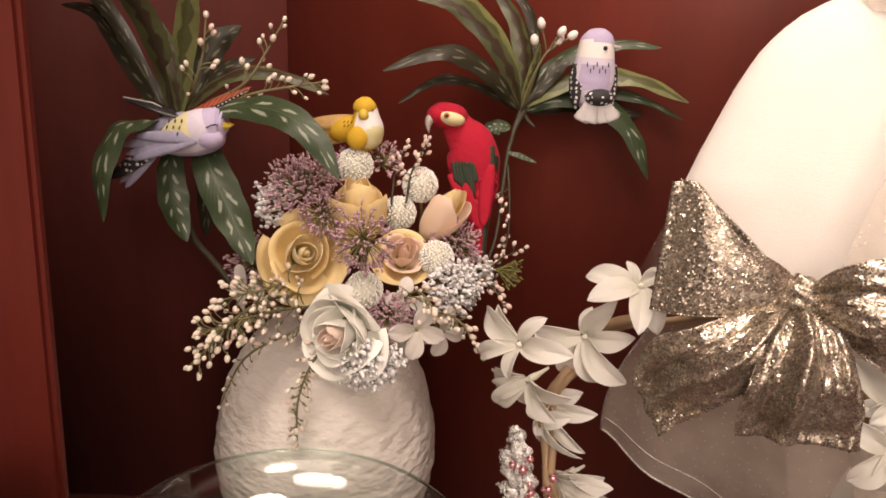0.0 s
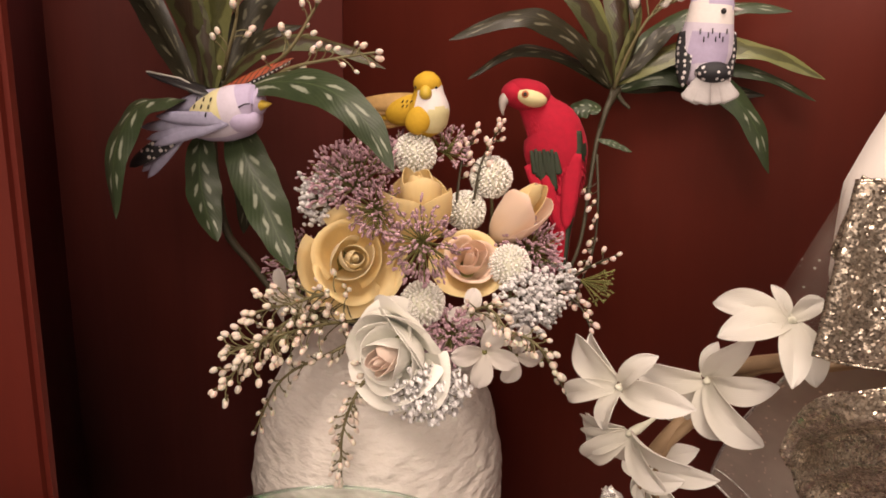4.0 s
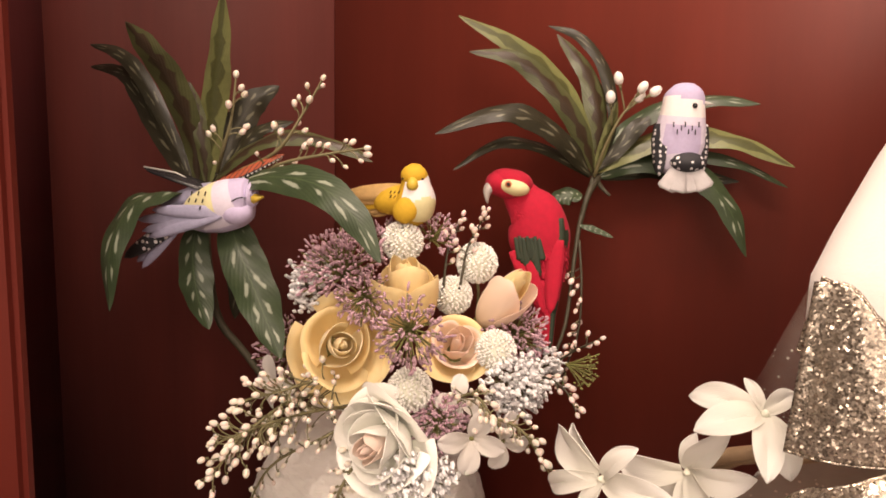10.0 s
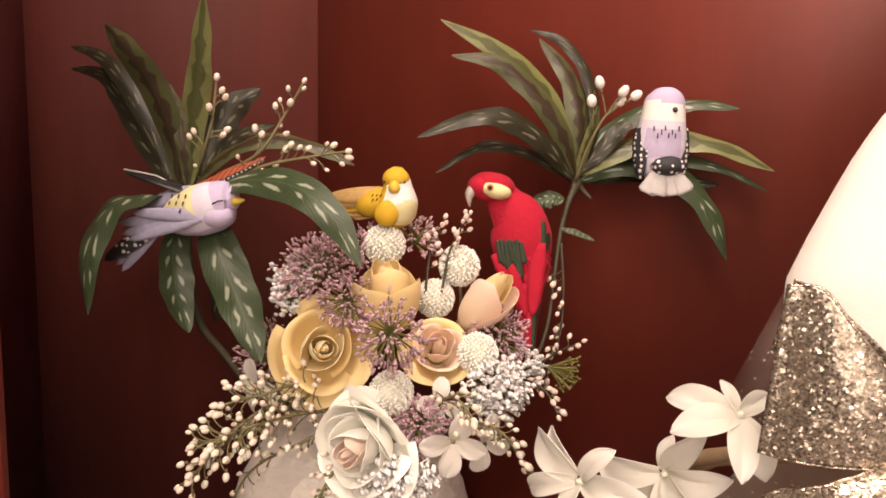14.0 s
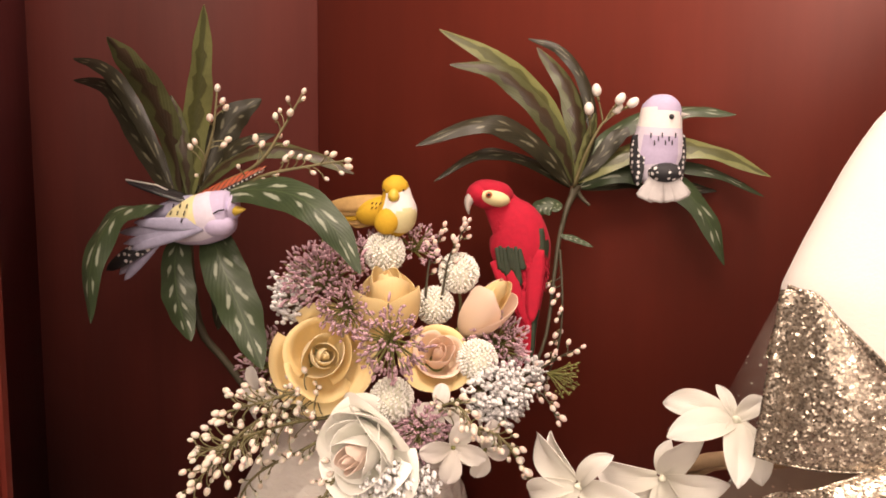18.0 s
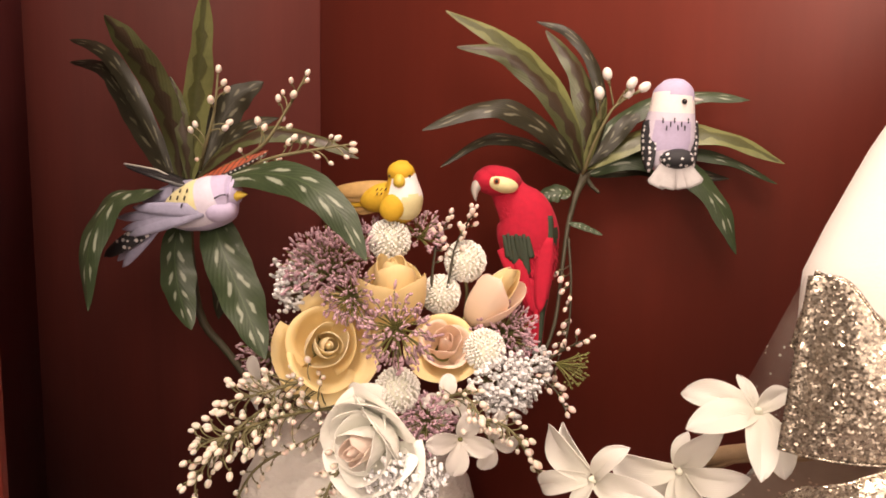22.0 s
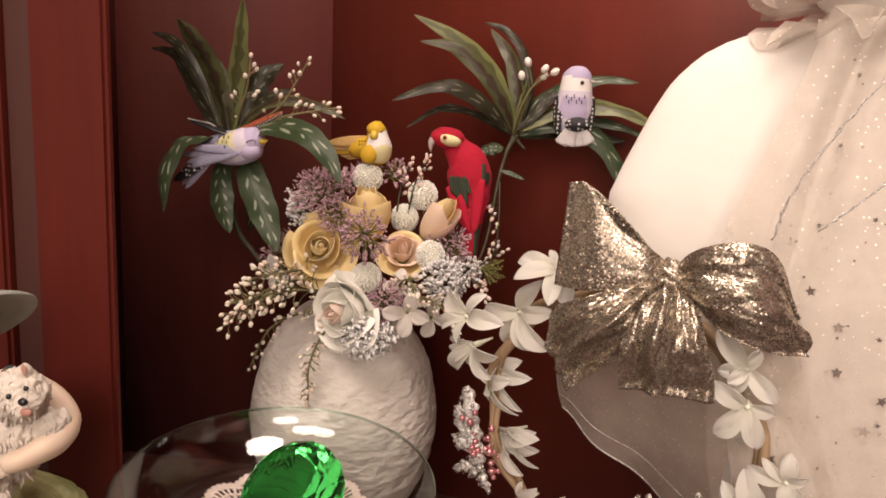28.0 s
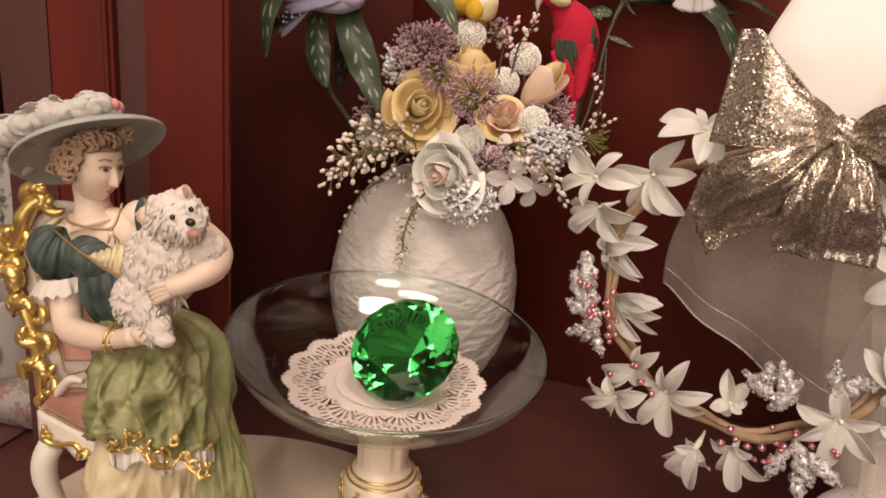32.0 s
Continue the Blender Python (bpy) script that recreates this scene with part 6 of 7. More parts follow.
def silver_leaf(p, d, L, seed):
    """A notched leaf crusted with clear beads and frost."""
    rng = random.Random(seed)
    m = aim(EN, d, p)
    g = Geo()
    rows = []
    for i in range(17):
        u = i / 16
        w = L * 0.20 * math.sin(math.pi * (0.10 + 0.86 * u)) * (1 + 0.28 * math.sin(u * 20 + seed))
        rows.append([(v * w, u * L, 0.12 * L * math.sin(u * 3) - 0.3 * w * v * v + 0.0009 * rng.gauss(0, 1)) for v in np.linspace(-1, 1, 7)])
    g.shell(rows, 0.0008, SILVER_GLITTER)
    g.turned(m)
    lf = part("silver_leaf", g, wreath, "silver glittered holly leaf")
    g = Geo()
    for i in range(34):
        u = rng.random()
        w = L * 0.24 * math.sin(math.pi * (0.08 + 0.88 * u))
        r = 0.0006 + 0.0007 * rng.random()
        g.ball((w * (2 * rng.random() - 1), u * L, 0.12 * L * math.sin(u * 3) + 0.0008), r, CRYSTAL, nu=5, nv=7)
    g.turned(m)
    tagged(part("bead_frost", g, lf, "clear glittering beads"), kind="stuff")


silver_leaf((0.0963, 0.4549, 0.3893), EX * 0.34 + EZ * -0.94, 0.0300, 300)
silver_leaf((0.0910, 0.4542, 0.3762), EX * 0.47 + EZ * -0.88, 0.0280, 301)
silver_leaf((0.1025, 0.4513, 0.3716), EX * 0.17 + EZ * -0.98, 0.0300, 302)
silver_leaf((0.1006, 0.4470, 0.3598), EX * 0.50 + EZ * -0.87, 0.0260, 303)
silver_leaf((0.1112, 0.4443, 0.3530), EX * -0.34 + EZ * -0.94, 0.0240, 304)
silver_leaf((0.1075, 0.4456, 0.3479), EX * -0.94 + EZ * 0.34, 0.0220, 305)
silver_leaf((0.1060, 0.4437, 0.3419), EX * -0.87 + EZ * -0.50, 0.0180, 306)
silver_leaf((0.1090, 0.4445, 0.3397), EX * 0.50 + EZ * -0.87, 0.0180, 307)
silver_leaf((0.2201, 0.3996, 0.3326), EX * -0.34 + EZ * 0.94, 0.0240, 308)
silver_leaf((0.2135, 0.4001, 0.3316), EX * -0.87 + EZ * 0.50, 0.0240, 309)
silver_leaf((0.2114, 0.4027, 0.3242), EX * 0.50 + EZ * 0.87, 0.0260, 310)
silver_leaf((0.2069, 0.4030, 0.3335), EX * 0.00 + EZ * 1.00, 0.0200, 311)
silver_leaf((0.2256, 0.3960, 0.3112), EX * 0.50 + EZ * -0.87, 0.0280, 312)
silver_leaf((0.2227, 0.3947, 0.3055), EX * -0.34 + EZ * -0.94, 0.0220, 313)
silver_leaf((0.2319, 0.3909, 0.3067), EX * 0.87 + EZ * -0.50, 0.0240, 314)
silver_leaf((0.2303, 0.3931, 0.2972), EX * 0.17 + EZ * -0.98, 0.0220, 315)
silver_leaf((0.2378, 0.3924, 0.3379), EX * 0.50 + EZ * 0.87, 0.0240, 316)
silver_leaf((0.2408, 0.3936, 0.3416), EX * -0.17 + EZ * 0.98, 0.0220, 317)
silver_leaf((0.2456, 0.3921, 0.3503), EX * 0.87 + EZ * 0.50, 0.0200, 318)

PINK = glitter_mat("pink_glitter_berry", (0.40, 0.10, 0.13), (0.72, 0.40, 0.42), 1500)
g = Geo()
g.ball((0, 0, 0), 0.0024, PINK, nu=7, nv=9)
PB = g.mesh("pink_berry")
for i in range(46):
    a = rng.choice((3.75, 3.6, 3.4, 5.1, 5.35, 4.9)) + rng.gauss(0, 0.13)
    s = 0.6 + 0.6 * rng.random()
    piece("pink_berry", PB, wreath, Matrix.Translation(ring_at(a, RR + rng.gauss(0, 0.007), 0.014 + 0.005 * rng.random())) @ Matrix.Diagonal((s, s, s, 1)))

# ---- white pot with a small ribbon ----
pot = thing("white_foot", "rounded white plush foot tied with a gold ribbon", "plush foot")
g = Geo()
g.ball((0.300, 0.430, 0.2265), (0.046, 0.040, 0.042), PLUSH, nu=20, nv=28)
part("foot", g, pot)
for s in (-1, 1):
    g = Geo()
    rows = []
    for i in range(12):
        u = i / 11
        rows.append([(0.285 + s * 0.022 * u, 0.392 - 0.006 * math.sin(math.pi * u), 0.268 + (v - 0.5) * (0.004 + 0.016 * u) + 0.0006 * math.sin(v * 20)) for v in np.linspace(0, 1, 9)])
    g.shell(rows, 0.0007, GOLD_RIBBON)
    part("ribbon_loop", g, pot, "orange gold ribbon loop")
    g = Geo()
    rows = []
    for i in range(10):
        u = i / 9
        rows.append([(0.285 + s * 0.012 * u + (v - 0.5) * (0.003 + 0.008 * u), 0.391 - 0.003 * math.sin(3 * u), 0.266 - 0.022 * u) for v in np.linspace(0, 1, 6)])
    g.shell(rows, 0.0007, GOLD_RIBBON)
    part("ribbon_end", g, pot, "orange gold ribbon end")

# ---- glass bowl on its foot, doily and gem ----
BC = np.array((-0.023, 0.4225, 0.321))
TILTED = pose(0, 0, 0, 4.8, 3.8, 0)
prof = [(0.001, -0.0345), (0.035, -0.034), (0.062, -0.0325), (0.083, -0.0275), (0.097, -0.0205), (0.107, -0.0130), (0.1122, -0.0062), (0.1147, -0.0004), (0.1152, 0.0014), (0.1140, 0.0018),
        (0.1134, -0.0006), (0.1110, -0.0060), (0.1056, -0.0124), (0.0955, -0.0190), (0.082, -0.0250), (0.060, -0.0292), (0.035, -0.0305), (0.001, -0.031)]
g = Geo()
g.lathe(smooth_path([(r * 0.917, z * 1.10, 0) for r, z in prof], 60)[:, :2], BC, GLASS, 96, rot=TILTED)
bowl = thing("glass_bowl", "shallow clear glass bowl with a flared rim", "bowl")
ob = part("bowl_wall", g, bowl)
ob.visible_shadow = False
g = Geo()
a = np.linspace(0, 2 * math.pi, 120)
g.tube([BC + np.array(TILTED @ Vector((0.1048 * math.cos(t), 0.1048 * math.sin(t), 0.0008))) for t in a], 0.0010, GLASS_EDGE, 8, caps=False)
ob = part("rim", g, bowl, "greenish polished glass rim")
ob.visible_shadow = False

ped = thing("pedestal", "cream porcelain pedestal with gold bands and scrolls", "pedestal")
PC = (-0.016, 0.400, 0.0)


def flutes(P):
    """Eight carved arches round the shaft."""
    Q = P.copy()
    a, z = np.arctan2(P[..., 1], P[..., 0]), P[..., 2]
    k = np.clip((z - 0.2425) / 0.004, 0, 1) * np.clip((0.272 - z) / 0.006, 0, 1)
    s = 1 - 0.07 * k * np.maximum(0, np.cos(a * 8)) ** 0.5
    Q[..., 0] *= s
    Q[..., 1] *= s
    return Q


pr = [(0.001, 0.2825), (0.026, 0.2822), (0.027, 0.2790), (0.0200, 0.2768), (0.0176, 0.2735), (0.0170, 0.2580), (0.0172, 0.2430), (0.0190, 0.2400), (0.0201, 0.2375), (0.0199, 0.2352),
      (0.0226, 0.2342), (0.0252, 0.2318), (0.0268, 0.2270), (0.0272, 0.2215), (0.0264, 0.2185), (0.001, 0.2178)]
g = Geo()
g.lathe(smooth_path([(r, z, 0) for r, z in pr], 60)[:, :2], PC, PORCELAIN, 96, fn=flutes)
part("column", g, ped)
for r, z in ((0.0204, 0.2374), (0.0274, 0.2212), (0.0180, 0.2738), (0.0230, 0.2340)):
    g = Geo()
    a = np.linspace(0, 2 * math.pi, 50)
    g.tube([(PC[0] + r * math.cos(t), PC[1] + r * math.sin(t), z) for t in a], 0.0009, GOLD, 6, caps=False)
    part("gold_band", g, ped, "gilt band")
for k in range(10):
    t0 = 2 * math.pi * k / 10
    g = Geo()
    for s in (-1, 1):
        line = []
        for i in range(16):
            u = i / 15
            t = t0 + s * (0.05 + 0.12 * math.sin(u * 5)) * (1 - 0.5 * u)
            r = 0.0270 - 0.0018 * u ** 2
            line.append((PC[0] + (r + 0.0008) * math.cos(t), PC[1] + (r + 0.0008) * math.sin(t), 0.2232 + 0.0085 * u))
        g.tube(line, 0.0007, GOLD, 5)
    part("gold_scroll", g, ped, "raised gilt scroll")

g = Geo()
g.lathe([(0.001, SHELF + 0.001), (0.150, SHELF + 0.001), (0.156, SHELF + 0.006), (0.157, SHELF + 0.018), (0.153, SHELF + 0.028), (0.146, SHELF + 0.032), (0.001, SHELF + 0.0325)], (0, 0, 0), PORCELAIN, 72)
g.turned(Matrix.Translation((-0.085, 0.335, 0)) @ Matrix.Diagonal((0.90, 0.735, 1, 1)))
thing("oval_base", "glossy cream oval porcelain base", "base", g)

# crocheted doily with real openings
DC, LEVEL = np.array((-0.0235, 0.421, 0.2890)), pose(0, 0, 0, 4.0, 1.5, 0)
g = Geo()
NR, NA, LOBES = 60, 480, 15
for i in range(NR + 1):
    for j in range(NA):
        a = 2 * math.pi * j / NA
        sc = 1 + 0.034 * (abs(math.sin(a * LOBES / 2)) * 2 - 1) + 0.014 * math.cos(a * 96)
        r = 0.0660 * (i / NR) ** 0.85 * (1 + (sc - 1) * (i / NR) ** 2)
        p = Vector((r * math.cos(a), r * math.sin(a), 0.0016 * noise.noise(Vector((r * math.cos(a) * 40, r * math.sin(a) * 40, 2))) + 0.004 * max(0, r - 0.05) / 0.02))
        p = Vector(LEVEL @ p)
        g.v.append(tuple(DC + np.array(p)))
        g.uv.append((0, 0))
k = g.slot(LACE)
for i in range(NR):
    for j in range(NA):
        s = ((i + 0.5) / NR) ** 0.85
        q = ((j + 0.5) % (NA / LOBES)) / (NA / LOBES) * 2 - 1
        lx, ly = q * math.pi / LOBES * s, s - 0.56
        d, th = math.hypot(lx, ly), math.atan2(lx, ly)
        hole = False
        if 0.49 < s < 0.525:
            hole = j % 4 < 2
        elif 0.09 < d < 0.235 and abs(th) < 1.05:
            hole = ((th + 1.3) / 0.30) % 1 > 0.46
        elif 0.265 < d < 0.36 and abs(th) < 0.75:
            hole = ((th + 1.3) / 0.17) % 1 > 0.52
        elif abs(q) > 0.80 and 0.66 < s < 0.88:
            hole = (s * 22) % 1 > 0.35
        if not hole:
            g.f.append((i * NA + j, (i + 1) * NA + j, (i + 1) * NA + (j + 1) % NA, i * NA + (j + 1) % NA))
            g.mi.append(k)
doily = thing("doily", "round pinkish white crocheted lace doily in the bowl", "doily", g)
md = doily.modifiers.new("thread", "SOLIDIFY")
md.thickness, md.offset = 0.0009, 0


def brilliant(R):
    """A brilliant cut: table, star and kite facets, girdle and pavilion."""
    bm = bmesh.new()
    n = 16
    def ringv(r, z, off, cnt):
        return [bm.verts.new((r * math.cos(2 * math.pi * (i + off) / cnt), r * math.sin(2 * math.pi * (i + off) / cnt), z)) for i in range(cnt)]
    tb = ringv(R * 0.64, R * 0.30, 0, 8)
    md_ = ringv(R * 0.86, R * 0.17, 0.5, 8)
    g1 = ringv(R, R * 0.03, 0, n)
    g2 = ringv(R, -R * 0.03, 0, n)
    pv = ringv(R * 0.52, -R * 0.46, 0.5, 8)
    cu = bm.verts.new((0, 0, -R * 0.88))
    bm.faces.new(tb)
    for i in range(8):
        a, b = tb[i], tb[(i + 1) % 8]
        bm.faces.new((a, md_[i], b))
        bm.faces.new((md_[i], g1[2 * i], g1[2 * i + 1]))
        bm.faces.new((md_[i], g1[2 * i + 1], g1[(2 * i + 2) % n]))
        bm.faces.new((a, md_[i - 1], g1[2 * i], md_[i]))
        bm.faces.new((pv[i], g2[2 * i + 1], g2[2 * i]))
        bm.faces.new((pv[i], g2[(2 * i + 2) % n], g2[2 * i + 1]))
        bm.faces.new((pv[i - 1], pv[i], g2[2 * i]))
        bm.faces.new((cu, pv[i], pv[i - 1]))
    for i in range(n):
        bm.faces.new((g1[i], g2[i], g2[(i + 1) % n], g1[(i + 1) % n]))
    bmesh.ops.recalc_face_normals(bm, faces=bm.faces[:])
    me = bpy.data.meshes.new("gem")
    bm.to_mesh(me)
    bm.free()
    me.materials.append(EMERALD)
    return me


gem = tagged(new("glass_gem", brilliant(0.0365)), "large emerald green cut glass gem on the doily", "glass gem")
gem.matrix_world = Matrix.Translation((-0.010, 0.414, 0.3185)) @ aim((-0.12, -0.68, 0.72), (0, 0, 1))

# ---- porcelain lady with a dog in an armchair, one plain mesh ----
US = 0.00033


VIEW = np.array((0.09, 0.007, 0.507))
ACROSS, UPRIGHT, AHEAD = np.array((0.97312, 0.21514, 0.08216)), np.array((-0.13640, 0.25098, 0.95833)), np.array((-0.18556, 0.94378, -0.27358))


def at(u, v, d=0.0):
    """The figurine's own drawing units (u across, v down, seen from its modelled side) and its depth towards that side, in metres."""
    q = AHEAD + ACROSS * ((u - 784) * 0.0008126) + UPRIGHT * ((441 - v) * 0.0008126)
    return VIEW + q * ((0.308 - d) / q[1])


def units(p):
    """The drawing units of a point."""
    w = np.asarray(p) - VIEW
    z = w @ AHEAD * 0.0008126
    return 784 + w @ ACROSS / z, 441 - w @ UPRIGHT / z


def surface(P, off=0.0008):
    """A function that lays a point on the near side of a shaped surface."""
    Q = np.array(P).reshape(-1, 3)
    U = np.array([units(p) for p in Q])
    near = np.linalg.norm(Q - VIEW, axis=1)

    def lay(u, v):
        far = np.hypot(U[:, 0] - u, U[:, 1] - v)
        close = far < max(9.0, far.min() + 1)
        d = at(u, v) - VIEW
        return VIEW + d * ((near[close].min() - off) / np.linalg.norm(d))
    return lay


def lumpy(k, f, seed=0):
    def fn(P):
        Q = P.copy()
        for i in range(P.shape[0]):
            for j in range(P.shape[1]):
                p = P[i, j]
                Q[i, j] = p * (1 + k * noise.noise(Vector(p) * f + Vector((seed, seed * 2, 0))))
        return Q
    return fn


def pleated(k, waves, seed):
    """Gathers that run from pole to pole, uneven in width."""
    def fn(P):
        a = np.arctan2(P[..., 1], P[..., 0])
        w = np.sin(a * waves + 1.5 * np.sin(a * 3 + seed) + 1.2 * P[..., 2]) + 0.5 * np.sin(a * waves * 0.5 + seed + 2 * P[..., 2])
        return P * (1 + k * w * (1 - 0.5 * P[..., 2] ** 2))[..., None]
    return fn


def bl(u, v, d, ru, rd, rv, mat, turn=0.0, nu=14, nv=20, fn=None):
    g.ball(at(u, v, d), (ru * US, rd * US, rv * US), mat, rot=pose(0, 0, 0, 0, turn, 0), nu=nu, nv=nv, fn=fn)


def tb(pts, r, mat, n=16, seg=9):
    line = smooth_path([at(*p) for p in pts], n)
    g.tube(line, np.interp(np.linspace(0, 1, n), np.linspace(0, 1, len(r)), r) * US if not np.isscalar(r) else r * US, mat, seg)


def scroll(u, v, d, size, spin, mat=GOLD, thick=6.0):
    """A C-scroll: a tube that coils in at its end."""
    pts = []
    for i in range(18):
        k = i / 17
        a = spin + k * 5.2
        r = size * (1 - 0.72 * k)
        pts.append(at(u + r * math.cos(a), v + r * math.sin(a), d + 0.0012 * k))
    g.tube(pts, np.linspace(thick, thick * 0.45, 18) * US, mat, 7)
    g.ball(pts[-1], thick * 0.9 * US, mat, nu=6, nv=8)


g = Geo()
# chair: back, padding, gilt border, seat, legs
rows = []
for i in range(24):
    k = i / 23
    v = 362 + 345 * k
    ul = np.interp(v, (362, 400, 450, 500, 550, 600, 650, 707), (100, 56, 44, 50, 62, 76, 86, 80))
    ur = np.interp(k, (0, 0.3, 1), (190, 215, 205))
    rows.append([at(ul + (ur - ul) * t, v, -0.016 - 0.006 * math.sin(math.pi * t)) for t in np.linspace(0, 1, 12)])
g.shell(rows, 0.006, FRILL)
BEADS = ((60, 470), (72, 512), (86, 550), (97, 592), (108, 628), (119, 660), (160, 654), (200, 650))
seam = smooth_path([(u, v, 0) for u, v in BEADS], 60)
rows = [[at(u + 5 + (215 - u) * t, v - 4, -0.0125 - 0.002 * math.cos(math.pi * (t - 0.5))) for t in np.linspace(0, 1, 8)] for u, v, _ in seam[:38]]
g.shell(rows, 0.002, PINK_CLOTH)
for u, v, _ in seam[:54]:
    g.ball(at(u, v, -0.0102), 2.9 * US, GOLD_DULL, nu=5, nv=7)
tb([(84, 716, -0.010), (104, 694, -0.006), (124, 672, -0.004), (147, 674, -0.003)], (4, 8, 8, 5), FRILL, 16)
def acanthus(u, v, d, size, spin):
    """A gilt leaf scroll: three swelling lobes that curl from one root."""
    for q, (k, w) in enumerate(((1.0, 1.0), (0.72, 0.8), (0.45, 0.65))):
        pts = []
        for i in range(12):
            t = i / 11
            a = spin + 0.5 * q + t * 2.9
            r = size * k * (1.25 - 0.75 * t)
            pts.append(at(u + r * math.cos(a), v + r * math.sin(a), d + 0.0016 * math.sin(math.pi * t) + 0.0008 * q))
        g.tube(pts, np.array([0.25, 0.5, 0.75, 0.95, 1.05, 1.1, 1.05, 0.95, 0.85, 0.75, 0.7, 0.3]) * size * 0.50 * w * US, GOLD, 8)


for i, (u, v, s, sp) in enumerate(((72, 346, 17, 2.2), (95, 356, 13, 0.6), (66, 362, 12, 4.0), (22, 414, 17, 1.2), (37, 432, 14, 4.2), (10, 456, 16, 0.4), (31, 476, 15, 2.6), (14, 506, 18, 3.8), (36, 528, 14, 1.0), (50, 552, 15, 2.8),
                                   (64, 562, 11, 4.8), (49, 586, 14, 0.6), (62, 602, 12, 2.4), (80, 617, 14, 3.6), (74, 636, 14, 0.4), (58, 650, 13, 2.0), (71, 668, 18, 3.2), (81, 688, 13, 5.0), (78, 706, 9, 1.4))):
    acanthus(u, v, -0.010 + 0.002 * (i % 2), s * 1.5, sp)
tb([(88, 345, -0.01), (58, 362, -0.008), (42, 386, -0.007), (36, 408, -0.008), (22, 450, -0.01), (22, 500, -0.01), (48, 555, -0.01), (66, 618, -0.01), (74, 708, -0.012)], (7, 12, 16, 13, 12, 12, 12, 12, 8), GOLD, 40)
rows = [[at(105 - 33 * k + (75 + 25 * k) * t, 690 + 32 * k + 56 * t * k, -0.018 + 0.030 * k) for t in np.linspace(0, 1, 10)] for k in np.linspace(0, 1, 10)]
g.shell(rows, 0.003, PINK_CLOTH)
rows = [[at(72 + 98 * t + 4 * k, 723 + 56 * t + k * (46 - 8 * t + 8 * math.sin(t * 10 + 1)), 0.013 + 0.005 * t) for t in np.linspace(0, 1, 18)] for k in np.linspace(0, 1, 6)]
g.shell(rows, 0.005, FRILL)
for i in range(24):
    t = i / 23
    g.ball(at(71 + 98 * t, 722 + 56 * t, 0.0165), 2.9 * US, GOLD_DULL, nu=5, nv=7)
tb([(77, 752, 0.018), (80, 776, 0.018), (100, 788, 0.018), (130, 786, 0.020), (147, 800, 0.020), (166, 814, 0.021)], (3, 6, 5, 4, 7, 5), GOLD, 24)
scroll(80, 766, 0.019, 9, 0.5, thick=4)
scroll(150, 806, 0.021, 13, 2.5, thick=4.5)
tb([(92, 786, 0.010), (80, 812, 0.014), (80, 845, 0.014), (96, 885, 0.010), (116, 940, 0.008), (122, 985, 0.010)], (22, 21, 20, 18, 14, 15), FRILL, 28, 14)
tb([(200, 775, -0.02), (190, 850, -0.02), (186, 980, -0.02)], (16, 13, 13), FRILL, 14, 10)

# skirts
CREASES = (((265, 640), (252, 700), (190, 745), 8), ((232, 615), (205, 660), (182, 700), 7), ((388, 598), (350, 612), (322, 628), 7), ((345, 700), (330, 745), (352, 800), 9), ((300, 640), (330, 690), (405, 700), 6), ((200, 720), (190, 760), (205, 800), 6), ((385, 640), (372, 680), (400, 740), 6))
BULGES = (((215, 650), (235, 700), (225, 760), 20), ((300, 700), (330, 712), (385, 745), 18), ((275, 610), (290, 640), (320, 660), 16), ((168, 650), (166, 700), (170, 770), 14), ((300, 740), (285, 770), (280, 800), 14))


def drape(u, v):
    """Deep folds and full swags, over the near side of the gown."""
    h = 0.0
    for lines, sign in ((CREASES, -0.0042), (BULGES, 0.0034)):
        for a, b, c, w in lines:
            L = bez((a[0], a[1], 0), (b[0], b[1], 0), (c[0], c[1], 0), 9)
            d = min(math.hypot(u - q[0], v - q[1]) for q in L)
            h += sign * math.exp(-(d / w) ** 2)
    return h


def skirt(rows_, mat, fold, waves, n=30, seg=200, seed=0, slant=0.0, rise=0.0, draped=False):
    R_ = smooth_path(rows_, n)
    P = []
    for i, (u, v, d, ru, rd) in enumerate(R_):
        k = i / (n - 1)
        ring = []
        for j in range(seg):
            a = 2 * math.pi * j / seg
            n1 = noise.noise(Vector((math.cos(a) * 1.7 + seed, math.sin(a) * 1.7, k * 2.2)))
            n2 = 1 - abs(noise.noise(Vector((math.cos(a) * 2.6 + n1, math.sin(a) * 2.6 + seed, k * 1.3 + n1)))) * 2.6
            n3 = 1 - abs(noise.noise(Vector((math.cos(a) * 6 + 3 * n1, math.sin(a) * 6 + seed, k * 3.5 + 2 * n1)))) * 2.6
            w = fold * min(1, 2 * k) * (1 - 0.62 * max(0, k - 0.72) / 0.28) * (0.35 * math.sin(a * waves + k * 2.5 + seed + 2 * n1) + 1.5 * (n2 - 0.45) + 0.42 * (n3 - 0.4)) + 10 * n1
            front = max(0, math.sin(a))
            uu = u + (ru + w) * math.cos(a)
            vv = v + slant * k ** 3 * (math.cos(a) + 0.25 * math.sin(a * 3 + 1)) - rise * k * k * front
            if draped:
                vv += k ** 4 * front * (26 * math.exp(-((uu - 284) / 30) ** 2) + 34 * math.exp(-((uu - 352) / 26) ** 2) - 8 * math.exp(-((uu - 240) / 18) ** 2))
            q = at(uu, vv, d)
            q[1] -= (rd + w) * US * math.sin(a)
            if draped and front > 0:
                q += (VIEW - q) / np.linalg.norm(VIEW - q) * drape(*units(q)) * min(1, front * 2)
            ring.append(q)
        P.append(ring)
    g.grid(P, mat, close_v=True)
    return P


